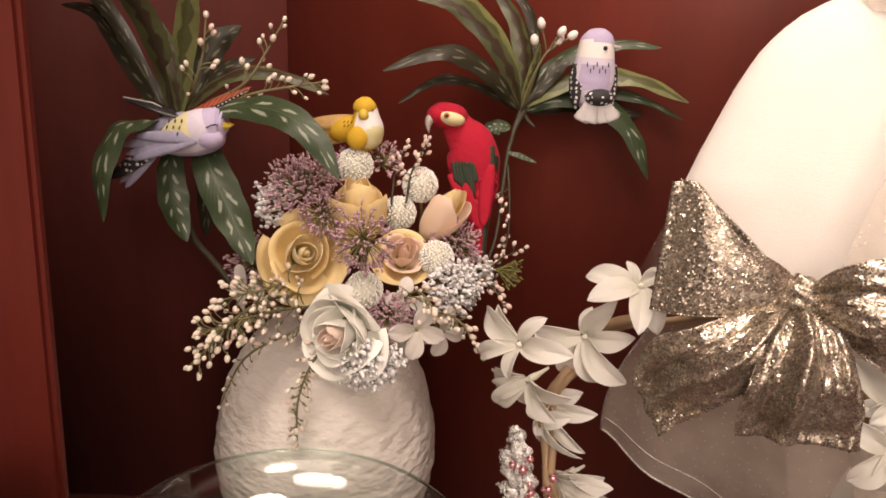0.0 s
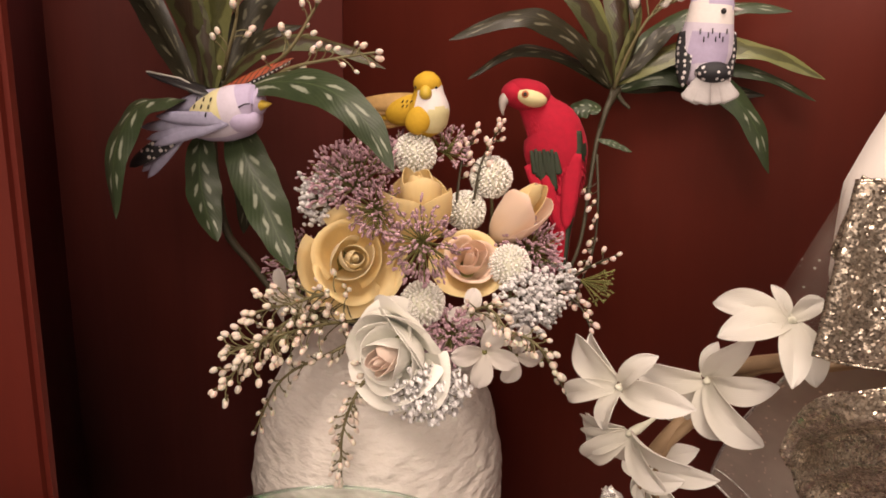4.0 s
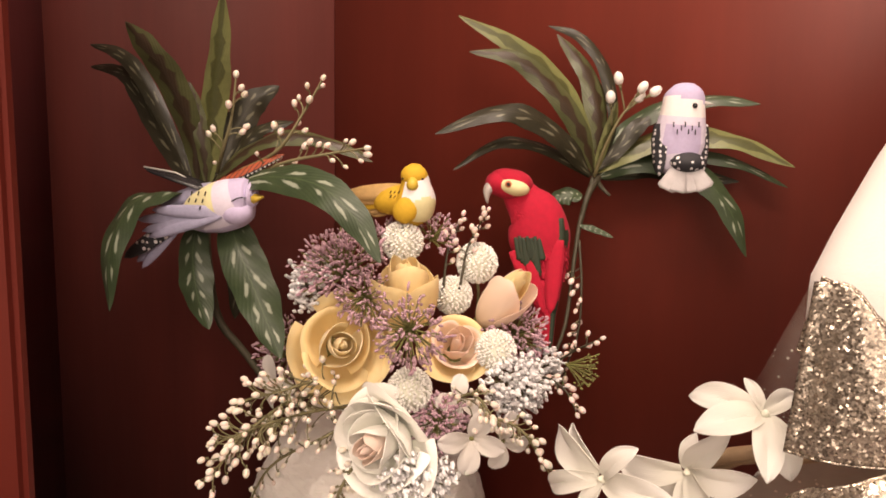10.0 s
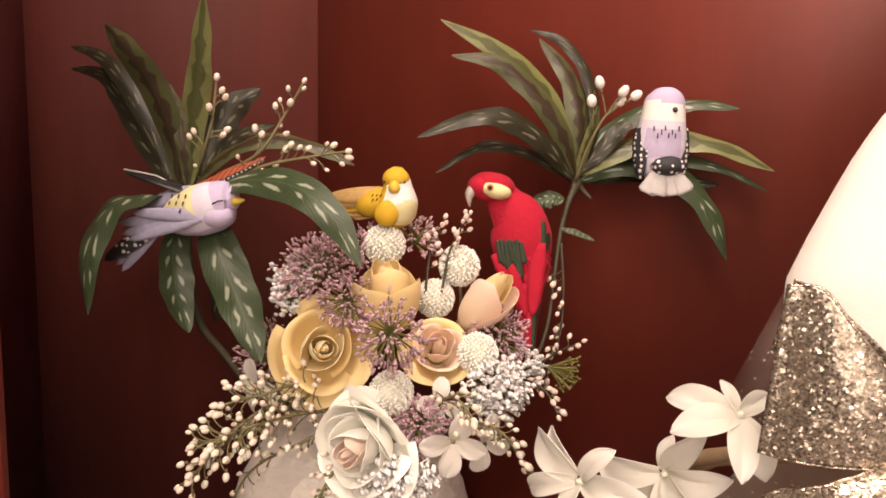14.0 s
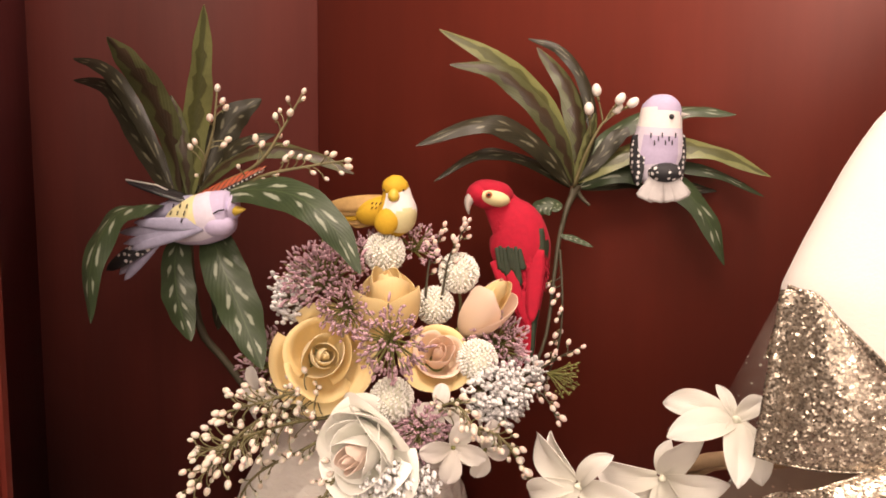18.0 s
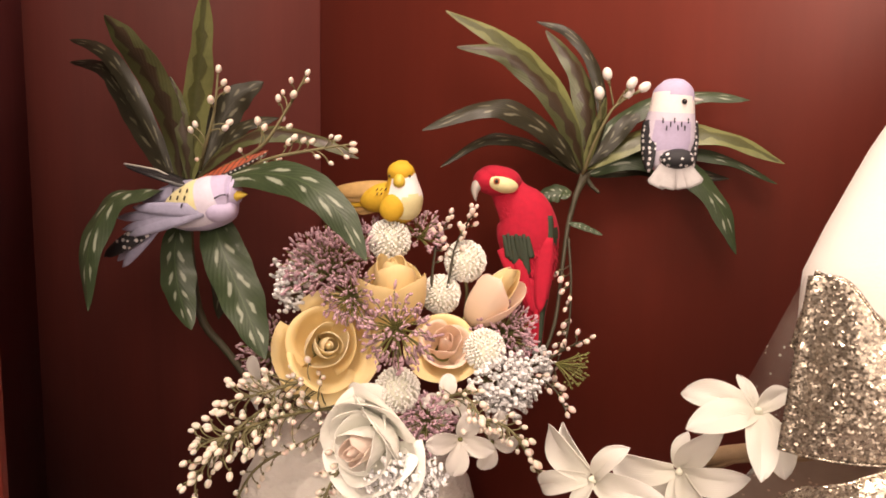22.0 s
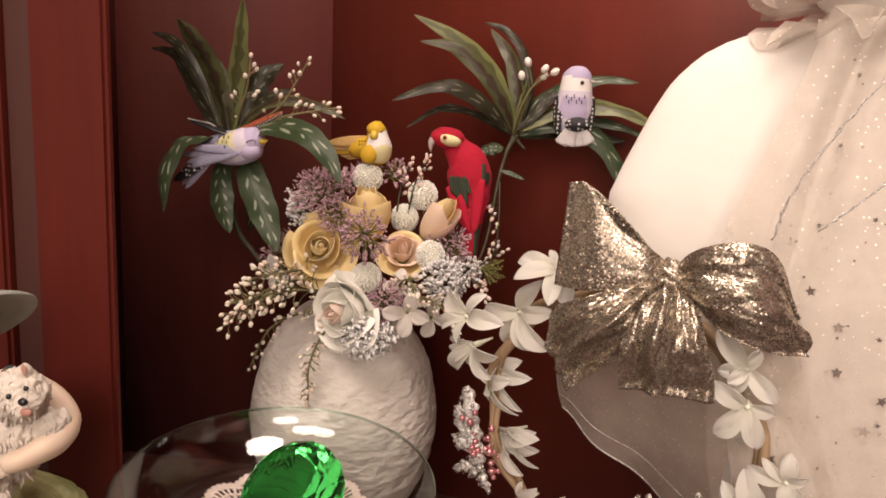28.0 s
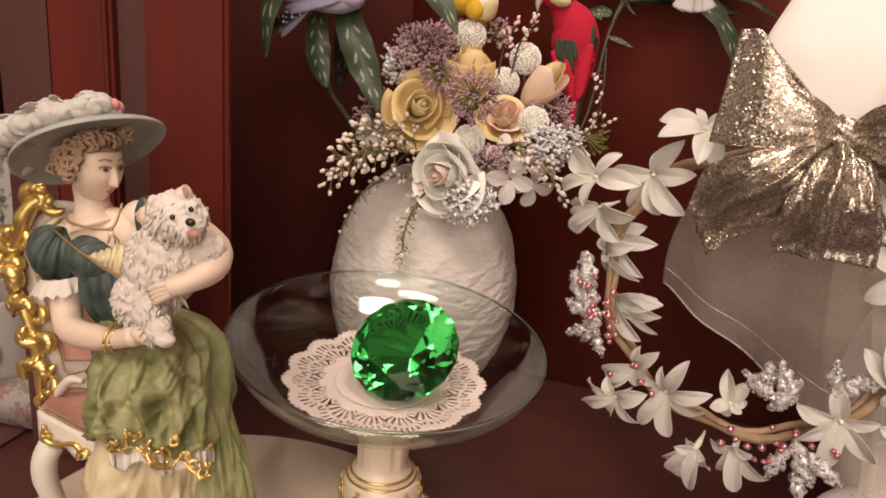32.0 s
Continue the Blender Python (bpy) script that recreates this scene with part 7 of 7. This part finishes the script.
skirt([(274, 730, 0.014, 84, 70), (274, 790, 0.014, 90, 80), (274, 850, 0.012, 96, 86), (280, 930, 0.012, 112, 100), (286, 990, 0.012, 124, 110)], UNDERSKIRT, 12, 11, seed=3)
gown_rows = skirt([(240, 545, 0.004, 50, 34), (262, 575, 0.008, 88, 62), (282, 605, 0.012, 92, 80), (282, 650, 0.016, 100, 92), (283, 705, 0.017, 106, 96), (283, 755, 0.017, 108, 96), (282, 790, 0.017, 100, 90)], SKIRT, 13, 6, 80, 220, seed=1, slant=6, rise=62, draped=True)
skirt([(378, 680, 0.006, 18, 20), (388, 760, 0.008, 26, 28), (398, 840, 0.010, 34, 38), (406, 920, 0.010, 44, 46), (410, 990, 0.010, 52, 54)], SKIRT, 8, 5, 26, 80, seed=6)
# white frill under the hem
hem = [p for p in gown_rows[-1] if p[1] < 0.300 and 192 < units(p)[0] < 396]
hem = smooth_path(sorted(hem, key=lambda p: units(p)[0])[::3], 150)
P = []
for k in np.linspace(0, 1, 7):
    row = []
    for j, p in enumerate(hem):
        d = VIEW - p
        d = d / np.linalg.norm(d)
        w = math.sin(j * 0.42 + 1.6 * math.sin(j * 0.17)) * (0.7 + 0.3 * math.sin(j * 0.13))
        row.append(p + d * (0.0014 * w * (0.2 + k) - 0.0008 + 0.0020 * k) + np.array((0.0008 * w * k, 0, 0.002 - (0.0105 + 0.002 * math.sin(j * 0.11 + 1)) * k)))
    P.append(row)
g.shell(P, 0.0008, FRILL)
lay = surface(gown_rows[30:])


def gilt(pts, r, n):
    g.tube([lay(u, v) for u, v, _ in smooth_path([(u, v, 0) for u, v in pts], n)], r * US, GOLD, 7)


def curl(u, v, size, spin, turn=5.2, thick=3.2):
    """A gilt C-scroll painted in relief on the gown."""
    pts = [lay(u + size * (1 - 0.70 * i / 17) * math.cos(spin + turn * i / 17), v + size * (1 - 0.70 * i / 17) * math.sin(spin + turn * i / 17)) for i in range(18)]
    g.tube(pts, np.linspace(thick, thick * 0.6, 18) * US, GOLD, 7)
    g.ball(pts[-1], thick * US, GOLD, nu=6, nv=8)


for u, v, size, spin, turn in ((200, 789, 14, 0.4, 5.0), (204, 782, 8, 3.4, -4.0), (234, 778, 15, 1.8, 5.2), (224, 764, 7, 0.2, 4.0), (246, 768, 8, 3.0, -4.5), (286, 803, 31, 4.2, -5.6), (284, 808, 17, 1.0, 5.0), (262, 800, 10, 2.0, 5.0), (306, 782, 11, 5.2, 5.0), (312, 772, 6, 1.0, 4.0), (330, 808, 11, 3.0, 5.0), (342, 824, 12, 0.4, -5.0), (362, 838, 13, 2.0, 5.0), (370, 822, 7, 4.0, -4.5), (374, 790, 5, 1.0, 4.0)):
    curl(u, v, size, spin, turn)
gilt([(188, 792), (212, 797), (236, 790), (256, 806), (270, 828), (300, 830), (318, 812), (338, 832), (360, 846), (378, 838)], 2.2, 50)

# body and bodice
bl(184, 432, 0.000, 88, 40, 62, BISQUE, -10, 30, 40)
bl(112, 420, 0.004, 32, 28, 32, BISQUE, 0, 18, 24)
bl(246, 392, -0.004, 28, 26, 34, BISQUE, 0, 18, 24)
tb([(160, 325, 0.000), (163, 352, 0.001), (167, 380, 0.002), (174, 402, 0.003)], (26, 25, 29, 42), BISQUE, 14, 20)
bl(205, 510, 0.008, 56, 44, 66, BODICE, -8, 30, 70, pleated(0.05, 17, 2))
bl(166, 462, 0.013, 44, 30, 36, BODICE, 30, 26, 60, pleated(0.06, 13, 1))
rows = []
top_e, low_e = smooth_path([(158, 452, 0.017), (198, 440, 0.0215), (232, 432, 0.0215), (258, 424, 0.016)], 70), smooth_path([(150, 456, 0.0175), (190, 480, 0.0245), (226, 500, 0.0260), (262, 490, 0.0200)], 70)
for k in np.linspace(0, 1, 14):
    rows.append([at(*(top_e[j] * (1 - k) + low_e[j] * k + np.array((1.2 * math.sin(j * 1.3), 2.5 * math.sin(j * 0.9) * (1 - k), 0.0010 * math.sin(j * 0.95 + 1.2 * math.sin(j * 0.3) + 1.5 * k) * (1 - 0.4 * k) + 0.0035 * math.sin(math.pi * k))))) for j in range(70)])
g.shell(rows, 0.001, UNDERSKIRT)
tb([(92, 404, 0.013), (120, 428, 0.019), (150, 452, 0.0235), (190, 477, 0.0275), (226, 494, 0.029)], 1.6, GOLD_DULL, 24)
tb([(256, 352, 0.008), (260, 380, 0.015), (264, 415, 0.020), (258, 452, 0.024)], 1.6, GOLD_DULL, 20)
neck = smooth_path([(97, 398, 0.009), (114, 384, 0.0105), (126, 394, 0.0145), (160, 404, 0.0185), (194, 405, 0.0195), (206, 392, 0.0175), (216, 362, 0.0115)], 60)
for j, p in enumerate(neck):
    g.ball(at(*p), 2.3 * US if j > 8 else 2.9 * US, GOLD_DULL, nu=5, nv=6)
bl(196, 413, 0.0215, 6, 4, 6, FRILL, nu=8, nv=10)
bl(196, 407, 0.0215, 4, 4, 3, GOLD_DULL, nu=6, nv=8)
for u0, u1 in ((193, 190), (199, 204), (202, 212)):
    tb([(u0, 417, 0.0215), ((u0 + u1) / 2 + 2, 424, 0.022), (u1, 431, 0.0215)], (1.6, 1.8, 1.2), GOLD_DULL, 8, 5)
bl(258, 388, 0.000, 15, 18, 36, BODICE, 0, 24, 40, pleated(0.06, 9, 2))
bl(102, 448, 0.010, 44, 38, 44, BODICE, 20, 36, 80, pleated(0.08, 11, 4))
P = []
for k in np.linspace(0, 1, 5):
    P.append([at(110 + (30 + 14 * k + 5 * k * math.sin(j * 2 * math.pi / 60 * 11)) * math.cos(j * 2 * math.pi / 60), 488 + 26 * k + 4 * k * math.sin(j * 1.7), 0.012) + np.array((0, -(28 + 12 * k) * US * math.sin(j * 2 * math.pi / 60), 0)) for j in range(60)])
g.grid(P, FRILL, close_v=True)
tb([(118, 500, 0.013), (118, 550, 0.016), (128, 584, 0.024), (170, 598, 0.036), (208, 600, 0.044), (242, 594, 0.048)], (25, 23, 22, 19, 14, 15), BISQUE, 26, 16)
bl(258, 594, 0.050, 24, 12, 13, BISQUE, 8)
for k, (du, dv) in enumerate(((300, 582), (306, 590), (302, 598), (294, 605))):
    tb([(262, 592 + k * 3, 0.051), (282, (592 + dv) / 2 + 1, 0.053), (du, dv, 0.052)], (6, 5.2, 4), BISQUE, 8, 7)
for u in (198, 209):
    P = [at(u + 3 * math.sin(a), 600, 0.0425) + np.array((0, -18 * US * math.cos(a), 19 * US * math.sin(a))) for a in np.linspace(0, 2 * math.pi, 24)]
    g.tube(P, 2.2 * US, GOLD, 6)

# head, hair and hat
HEAD, FACE = at(163, 293, 0.004), np.array((0.985, -0.17, -0.08))
FACE /= np.linalg.norm(FACE)
CHEEK = np.cross(FACE, (0.03, 0.05, 1.0))
CHEEK /= np.linalg.norm(CHEEK)
BROW = np.cross(CHEEK, FACE)


def head_at(x, y, z, lift=0.0):
    """A point on the head: x across the face, y up, z forward, of a unit ball that is shaped into a face."""
    def hill(cx, cy, sx, sy, amp):
        return amp * math.exp(-((abs(x) - cx) / sx) ** 2 - ((y - cy) / sy) ** 2)
    r = 1.0 + lift
    if z > 0:
        slope = min(1, max(0, (0.16 - y) / 0.48)) * (1 if y > -0.34 else max(0, 1 - (-0.34 - y) / 0.10))
        r += z * (0.27 * slope * math.exp(-(x / (0.075 + 0.05 * slope)) ** 2) + hill(0.34, 0.08, 0.17, 0.10, -0.10) + hill(0.34, 0.27, 0.22, 0.07, 0.035) + hill(0.40, -0.26, 0.20, 0.20, 0.05)
                  + hill(0.0, -0.535, 0.17, 0.045, 0.075) + hill(0.0, -0.64, 0.13, 0.045, 0.070) + hill(0.0, -0.585, 0.20, 0.02, -0.03) + hill(0.0, -0.88, 0.20, 0.16, 0.13) + hill(0.33, 0.085, 0.085, 0.05, 0.045))
    jaw = 1 - 0.30 * max(0, -y) ** 1.4
    if z < 0:
        r *= 1 - 0.30 * max(0, -y)
    return HEAD + (CHEEK * x * 0.90 * jaw * r * 48 + BROW * y * r * 54 + FACE * z * (0.95 if z > 0 else 0.9) * r * 48) * US


P, Q = [], []
for i in range(78):
    th = math.pi * (1 - (0.004 + 0.992 * i / 77))
    P.append([head_at(math.sin(th) * math.sin(p), math.cos(th), math.sin(th) * math.cos(p)) for p in np.arange(110) * 2 * math.pi / 110])
    Q.append([(math.sin(th) * math.sin(p), math.cos(th), math.sin(th) * math.cos(p)) for p in (np.arange(110) + 0.5) * 2 * math.pi / 110])
first = len(g.f)
g.grid(P, BISQUE, close_v=True)
for i in range(77):
    for j in range(110):
        x, y, z = Q[i][j]
        if z > 0 and ((x / 0.20) ** 2 + ((y + 0.585) / (0.075 - 0.05 * abs(x) / 0.2)) ** 2 < 1):
            g.mi[first + i * 110 + j] = g.slot(LIPS)
        elif y > 0.50 or (z < 0.22 and y > -0.30):
            g.mi[first + i * 110 + j] = g.slot(HAIR)
for s in (-1, 1):
    x, y = s * 0.33, 0.075
    z = math.sqrt(1 - x * x - y * y)
    c = head_at(x, y, z, 0.004)
    lid = [head_at(x + 0.165 * math.cos(t), y + 0.070 * math.sin(t), math.sqrt(1 - (x + 0.165 * math.cos(t)) ** 2 - (y + 0.070 * math.sin(t)) ** 2), 0.004) for t in np.linspace(0, 2 * math.pi, 15)[:-1]]
    g.grid([lid, [c + (np.array(q) - c) * 0.05 + FACE * 0.8 * US for q in lid]], FRILL, close_v=True)
    g.ball(c + FACE * 0.4 * US, (4.6 * US, 3.6 * US, 4.0 * US), IRIS, nu=10, nv=12)
    for dy, w, m in ((0.078, 2.0, HAIR), (0.255, 1.5, HAIR)):
        line = []
        for t in np.linspace(-1, 1, 9):
            xx, yy = x + 0.19 * t, y + dy - (0.05 if dy < 0.1 else 0.04) * t * t
            line.append(head_at(xx, yy, math.sqrt(1 - xx * xx - yy * yy), 0.006))
        g.tube(line, w * US, m, 5)
bl(145, 266, -0.001, 50, 44, 46, HAIR, 0, 36, 90, pleated(0.07, 20, 2))
lay = surface(P, 0.0012)
line = smooth_path([(226, 248, 0), (206, 250, 0), (182, 254, 0), (156, 260, 0), (139, 278, 0), (127, 298, 0), (121, 314, 0)], 18)
for r in range(5):
    for q, (u, v, _) in enumerate(line):
        cu, cv = u - 7 * r * (q / 17) + 3 * math.sin(q * 2.3 + r), v - 7 * r * (1 - 0.5 * q / 17) + 3 * math.cos(q * 1.7 + r)
        c = lay(cu, cv)
        size = 7.5 + 2 * math.sin(q * 3.1 + r)
        ring = [c + (ACROSS * math.cos(1.3 * q + r + t) + UPRIGHT * math.sin(1.3 * q + r + t)) * size * (1 - 0.13 * t) * US + (VIEW - c) * 0.0016 * t for t in np.linspace(0, 4.6, 12)]
        g.tube(ring, np.linspace(3.6, 1.6, 12) * US, HAIR, 6)
for i in range(10):
    k = i / 9
    tb([(122 + 3 * i, 258 - 10 * math.sin(k * 3), 0.006 + 0.012 * k), (112 + 2.2 * i, 282, 0.010 + 0.005 * k), (108 + 3.2 * i, 312 - 5 * k * i, 0.006 + 0.008 * k)], (3, 6, 2.5), HAIR, 12, 7)
bl(121, 318, 0.010, 5, 5, 7, FRILL, nu=6, nv=8)
HC = aim((-0.515, 0.242, 0.817), (0.61, -0.77, 0.17), at(157, 252, -0.002))
if (HC.to_3x3() @ Vector((1, 0, 0))).x < 0:
    HC = HC @ Matrix.Rotation(math.pi, 4, "Z")
start = len(g.v)
pr = [(6, 26), (44, 26), (62, 20), (70, 4), (84, 0), (112, 0), (128, -7), (134, -13), (133, -18), (126, -14), (108, -7), (80, -7), (58, -5), (4, -4)]
g.lathe(smooth_path([(r, z, 0) for r, z in pr], 40)[:, :2] * US * 0.85, (0, 0, 0), HAT, 64, fn=lambda P: P + np.stack([np.zeros(P.shape[:2]), np.zeros(P.shape[:2]), 0.0022 * np.sin(2 * np.arctan2(P[..., 1], P[..., 0]) + 0.6) * (np.hypot(P[..., 0], P[..., 1]) / 0.043) ** 3], -1))
g.turned(HC, start)
rng = random.Random(21)
def on_hat(p, q, h):
    """A place on the brim: p along it, q towards its near side, h over it."""
    return np.array(HC @ Vector((p * US, -q * US, h * US)))


for i in range(44):
    k = (i % 22) / 21
    p = -112 + 150 * k + rng.gauss(0, 4)
    q = (38 if i < 22 else 78) * math.sqrt(max(0.05, 1 - (p / 125) ** 2)) + rng.gauss(0, 4)
    r = 17 + 4 * rng.random()
    c = on_hat(p, q, 13 + 9 * rng.random() + (8 if i < 22 else 0))
    g.ball(c, (r * 1.15 * US, r * US, r * 0.8 * US), FEATHER_W if i % 9 else HAT, rot=pose(0, 0, 0, rng.random() * 60, rng.random() * 60, rng.random() * 180), nu=14, nv=20,
           fn=lambda P: P * (1 + 0.10 * np.sin(P[..., 0:1] * 13 + P[..., 2:3] * 5)))
for i in range(14):
    k = i / 13
    bl(np.interp(k, (0, 0.5, 1), (80, 44, 34)) + rng.gauss(0, 5), np.interp(k, (0, 0.5, 1), (205, 238, 284)) + rng.gauss(0, 4), 0.002 + 0.010 * rng.random(), 19, 18, 20, FEATHER_W, rng.random() * 90, 9, 12, lumpy(0.35, 3.5, i + 40))
hat_up = np.array(HC.to_3x3() @ Vector((0, 0, 1)))
for i in range(110):
    p = -116 + 160 * rng.random()
    q = (20 + 66 * rng.random()) * math.sqrt(max(0.05, 1 - (p / 125) ** 2))
    h = 18 + 16 * rng.random()
    feather(g, on_hat(p, q, h), on_hat(p - 16 + 8 * rng.gauss(0, 1), q + 14 * rng.gauss(0.3, 1), h + 7 + 6 * rng.random()), (12 + 6 * rng.random()) * US, FEATHER_W, hat_up, 0.22, 0.0004)
for p, q in ((44, 70), (54, 66), (49, 78)):
    g.ball(on_hat(p, q, 15), (10 * US, 9 * US, 9 * US), ROSEBUD, nu=10, nv=12, fn=lumpy(0.2, 4))

# dog held in her arm
def fur(P):
    """Tufts at two sizes."""
    Q = P.copy()
    for i in range(P.shape[0]):
        for j in range(P.shape[1]):
            p = Vector(P[i, j])
            Q[i, j] = P[i, j] * (1 + 0.13 * noise.noise(p * 5 + Vector((2, 4, 0))) + 0.10 * abs(noise.noise(p * 13)) + 0.06 * noise.noise(p * 27))
    return Q



bl(314, 386, 0.040, 40, 33, 35, DOGFUR, 0, 50, 70, fur)
bl(338, 402, 0.047, 18, 19, 15, DOGFUR, 0, 36, 44, fur)
bl(300, 408, 0.040, 24, 22, 26, DOGFUR, 0, 40, 50, fur)
tb([(282, 372, 0.038), (272, 354, 0.038), (268, 346, 0.038)], (15, 10, 3), DOGFUR, 8)
tb([(322, 356, 0.040), (327, 338, 0.041), (328, 328, 0.041)], (16, 10, 3), DOGFUR, 8)
bl(327, 340, 0.0432, 5, 2, 9, PINK_CLOTH, nu=8, nv=10)
bl(337, 394, 0.0545, 7, 5, 5.5, BLACK, nu=8, nv=12)
bl(305, 385, 0.0508, 4, 3, 4, BLACK, nu=7, nv=9)
bl(338, 371, 0.0495, 4, 3, 4, BLACK, nu=7, nv=9)
bl(341, 414, 0.0535, 9, 4, 6, PINK_CLOTH, nu=8, nv=10)
bl(290, 470, 0.036, 52, 40, 66, DOGFUR, 22, 60, 80, fur)
bl(252, 530, 0.040, 40, 34, 40, DOGFUR, 10, 50, 60, fur)
bl(345, 450, 0.034, 40, 28, 28, DOGFUR, -10, 44, 56, fur)
tb([(222, 528, 0.044), (208, 536, 0.046), (200, 540, 0.046)], (14, 11, 5), DOGFUR, 8)
bl(268, 556, 0.047, 24, 20, 28, DOGFUR, 20, 40, 50, fur)
bl(281, 584, 0.052, 18, 15, 20, DOGFUR, 20, 36, 44, fur)
bl(292, 602, 0.056, 14, 12, 10, DOGFUR, nu=14, nv=18, fn=fur)
rng = random.Random(5)
for cu, cv, d, ru, rd, rv, count in ((314, 386, 0.040, 40, 33, 35, 90), (338, 404, 0.047, 18, 19, 15, 24), (300, 412, 0.040, 26, 22, 26, 30), (290, 470, 0.036, 52, 40, 66, 130), (252, 530, 0.040, 40, 34, 40, 70), (345, 450, 0.034, 40, 28, 28, 60), (276, 570, 0.049, 22, 18, 32, 40)):
    c = at(cu, cv, d)
    for i in range(count):
        q = Vector((rng.gauss(0, 0.6), -abs(rng.gauss(0.6, 0.4)), rng.gauss(0, 0.6))).normalized()
        p = c + np.array((q.x * ru, q.y * rd, q.z * rv)) * US * 0.99
        out = np.array((q.x * 0.5 + rng.gauss(0, 0.3), q.y * 0.2, q.z * 0.4 - 0.75))
        out /= np.linalg.norm(out)
        g.tube(bez(p - out * 3 * US, p + (out + np.array(q)) * 3 * US, p + out * (8 + 5 * rng.random()) * US, 5), np.array((1.4, 2.2, 2.0, 1.3, 0.3)) * US, DOGFUR, 5)
tb([(262, 380, -0.002), (330, 400, 0.008), (380, 440, 0.022), (376, 475, 0.036), (330, 500, 0.050), (300, 508, 0.053)], (24, 24, 23, 20, 15, 14), BISQUE, 26, 14)
for k in range(4):
    tb([(308, 502 + k * 5, 0.054), (284, 506 + k * 8, 0.0545), (262 + k * 4, 514 + k * 8, 0.053)], (6, 5.4, 4), BISQUE, 8, 7)
bl(386, 444, 0.030, 12, 10, 22, DOGFUR, 0, 12, 16, fur)
# train of the gown over the base
start = len(g.v)
g.ball((0, 0, 0), (0.060, 0.034, 0.0165), SKIRT, nu=16, nv=48, fn=lumpy(0.28, 4.5, 9))
g.turned(Matrix.Translation((-0.026, 0.330, 0.2185)) @ pose(0, 0, 0, 0, 0, 8), start)
for k in range(40):
    a = 0.2 + 2.6 * k / 39
    g.ball((-0.026 + 0.060 * math.cos(a), 0.330 + 0.036 * math.sin(a), 0.2225), (0.0042, 0.0042, 0.0050), UNDERSKIRT if k % 3 else GOLD, nu=7, nv=9, fn=lumpy(0.3, 4, k))
fig = thing("figurine", "painted porcelain lady seated in a gilt armchair holding a white terrier", "figurine", g)
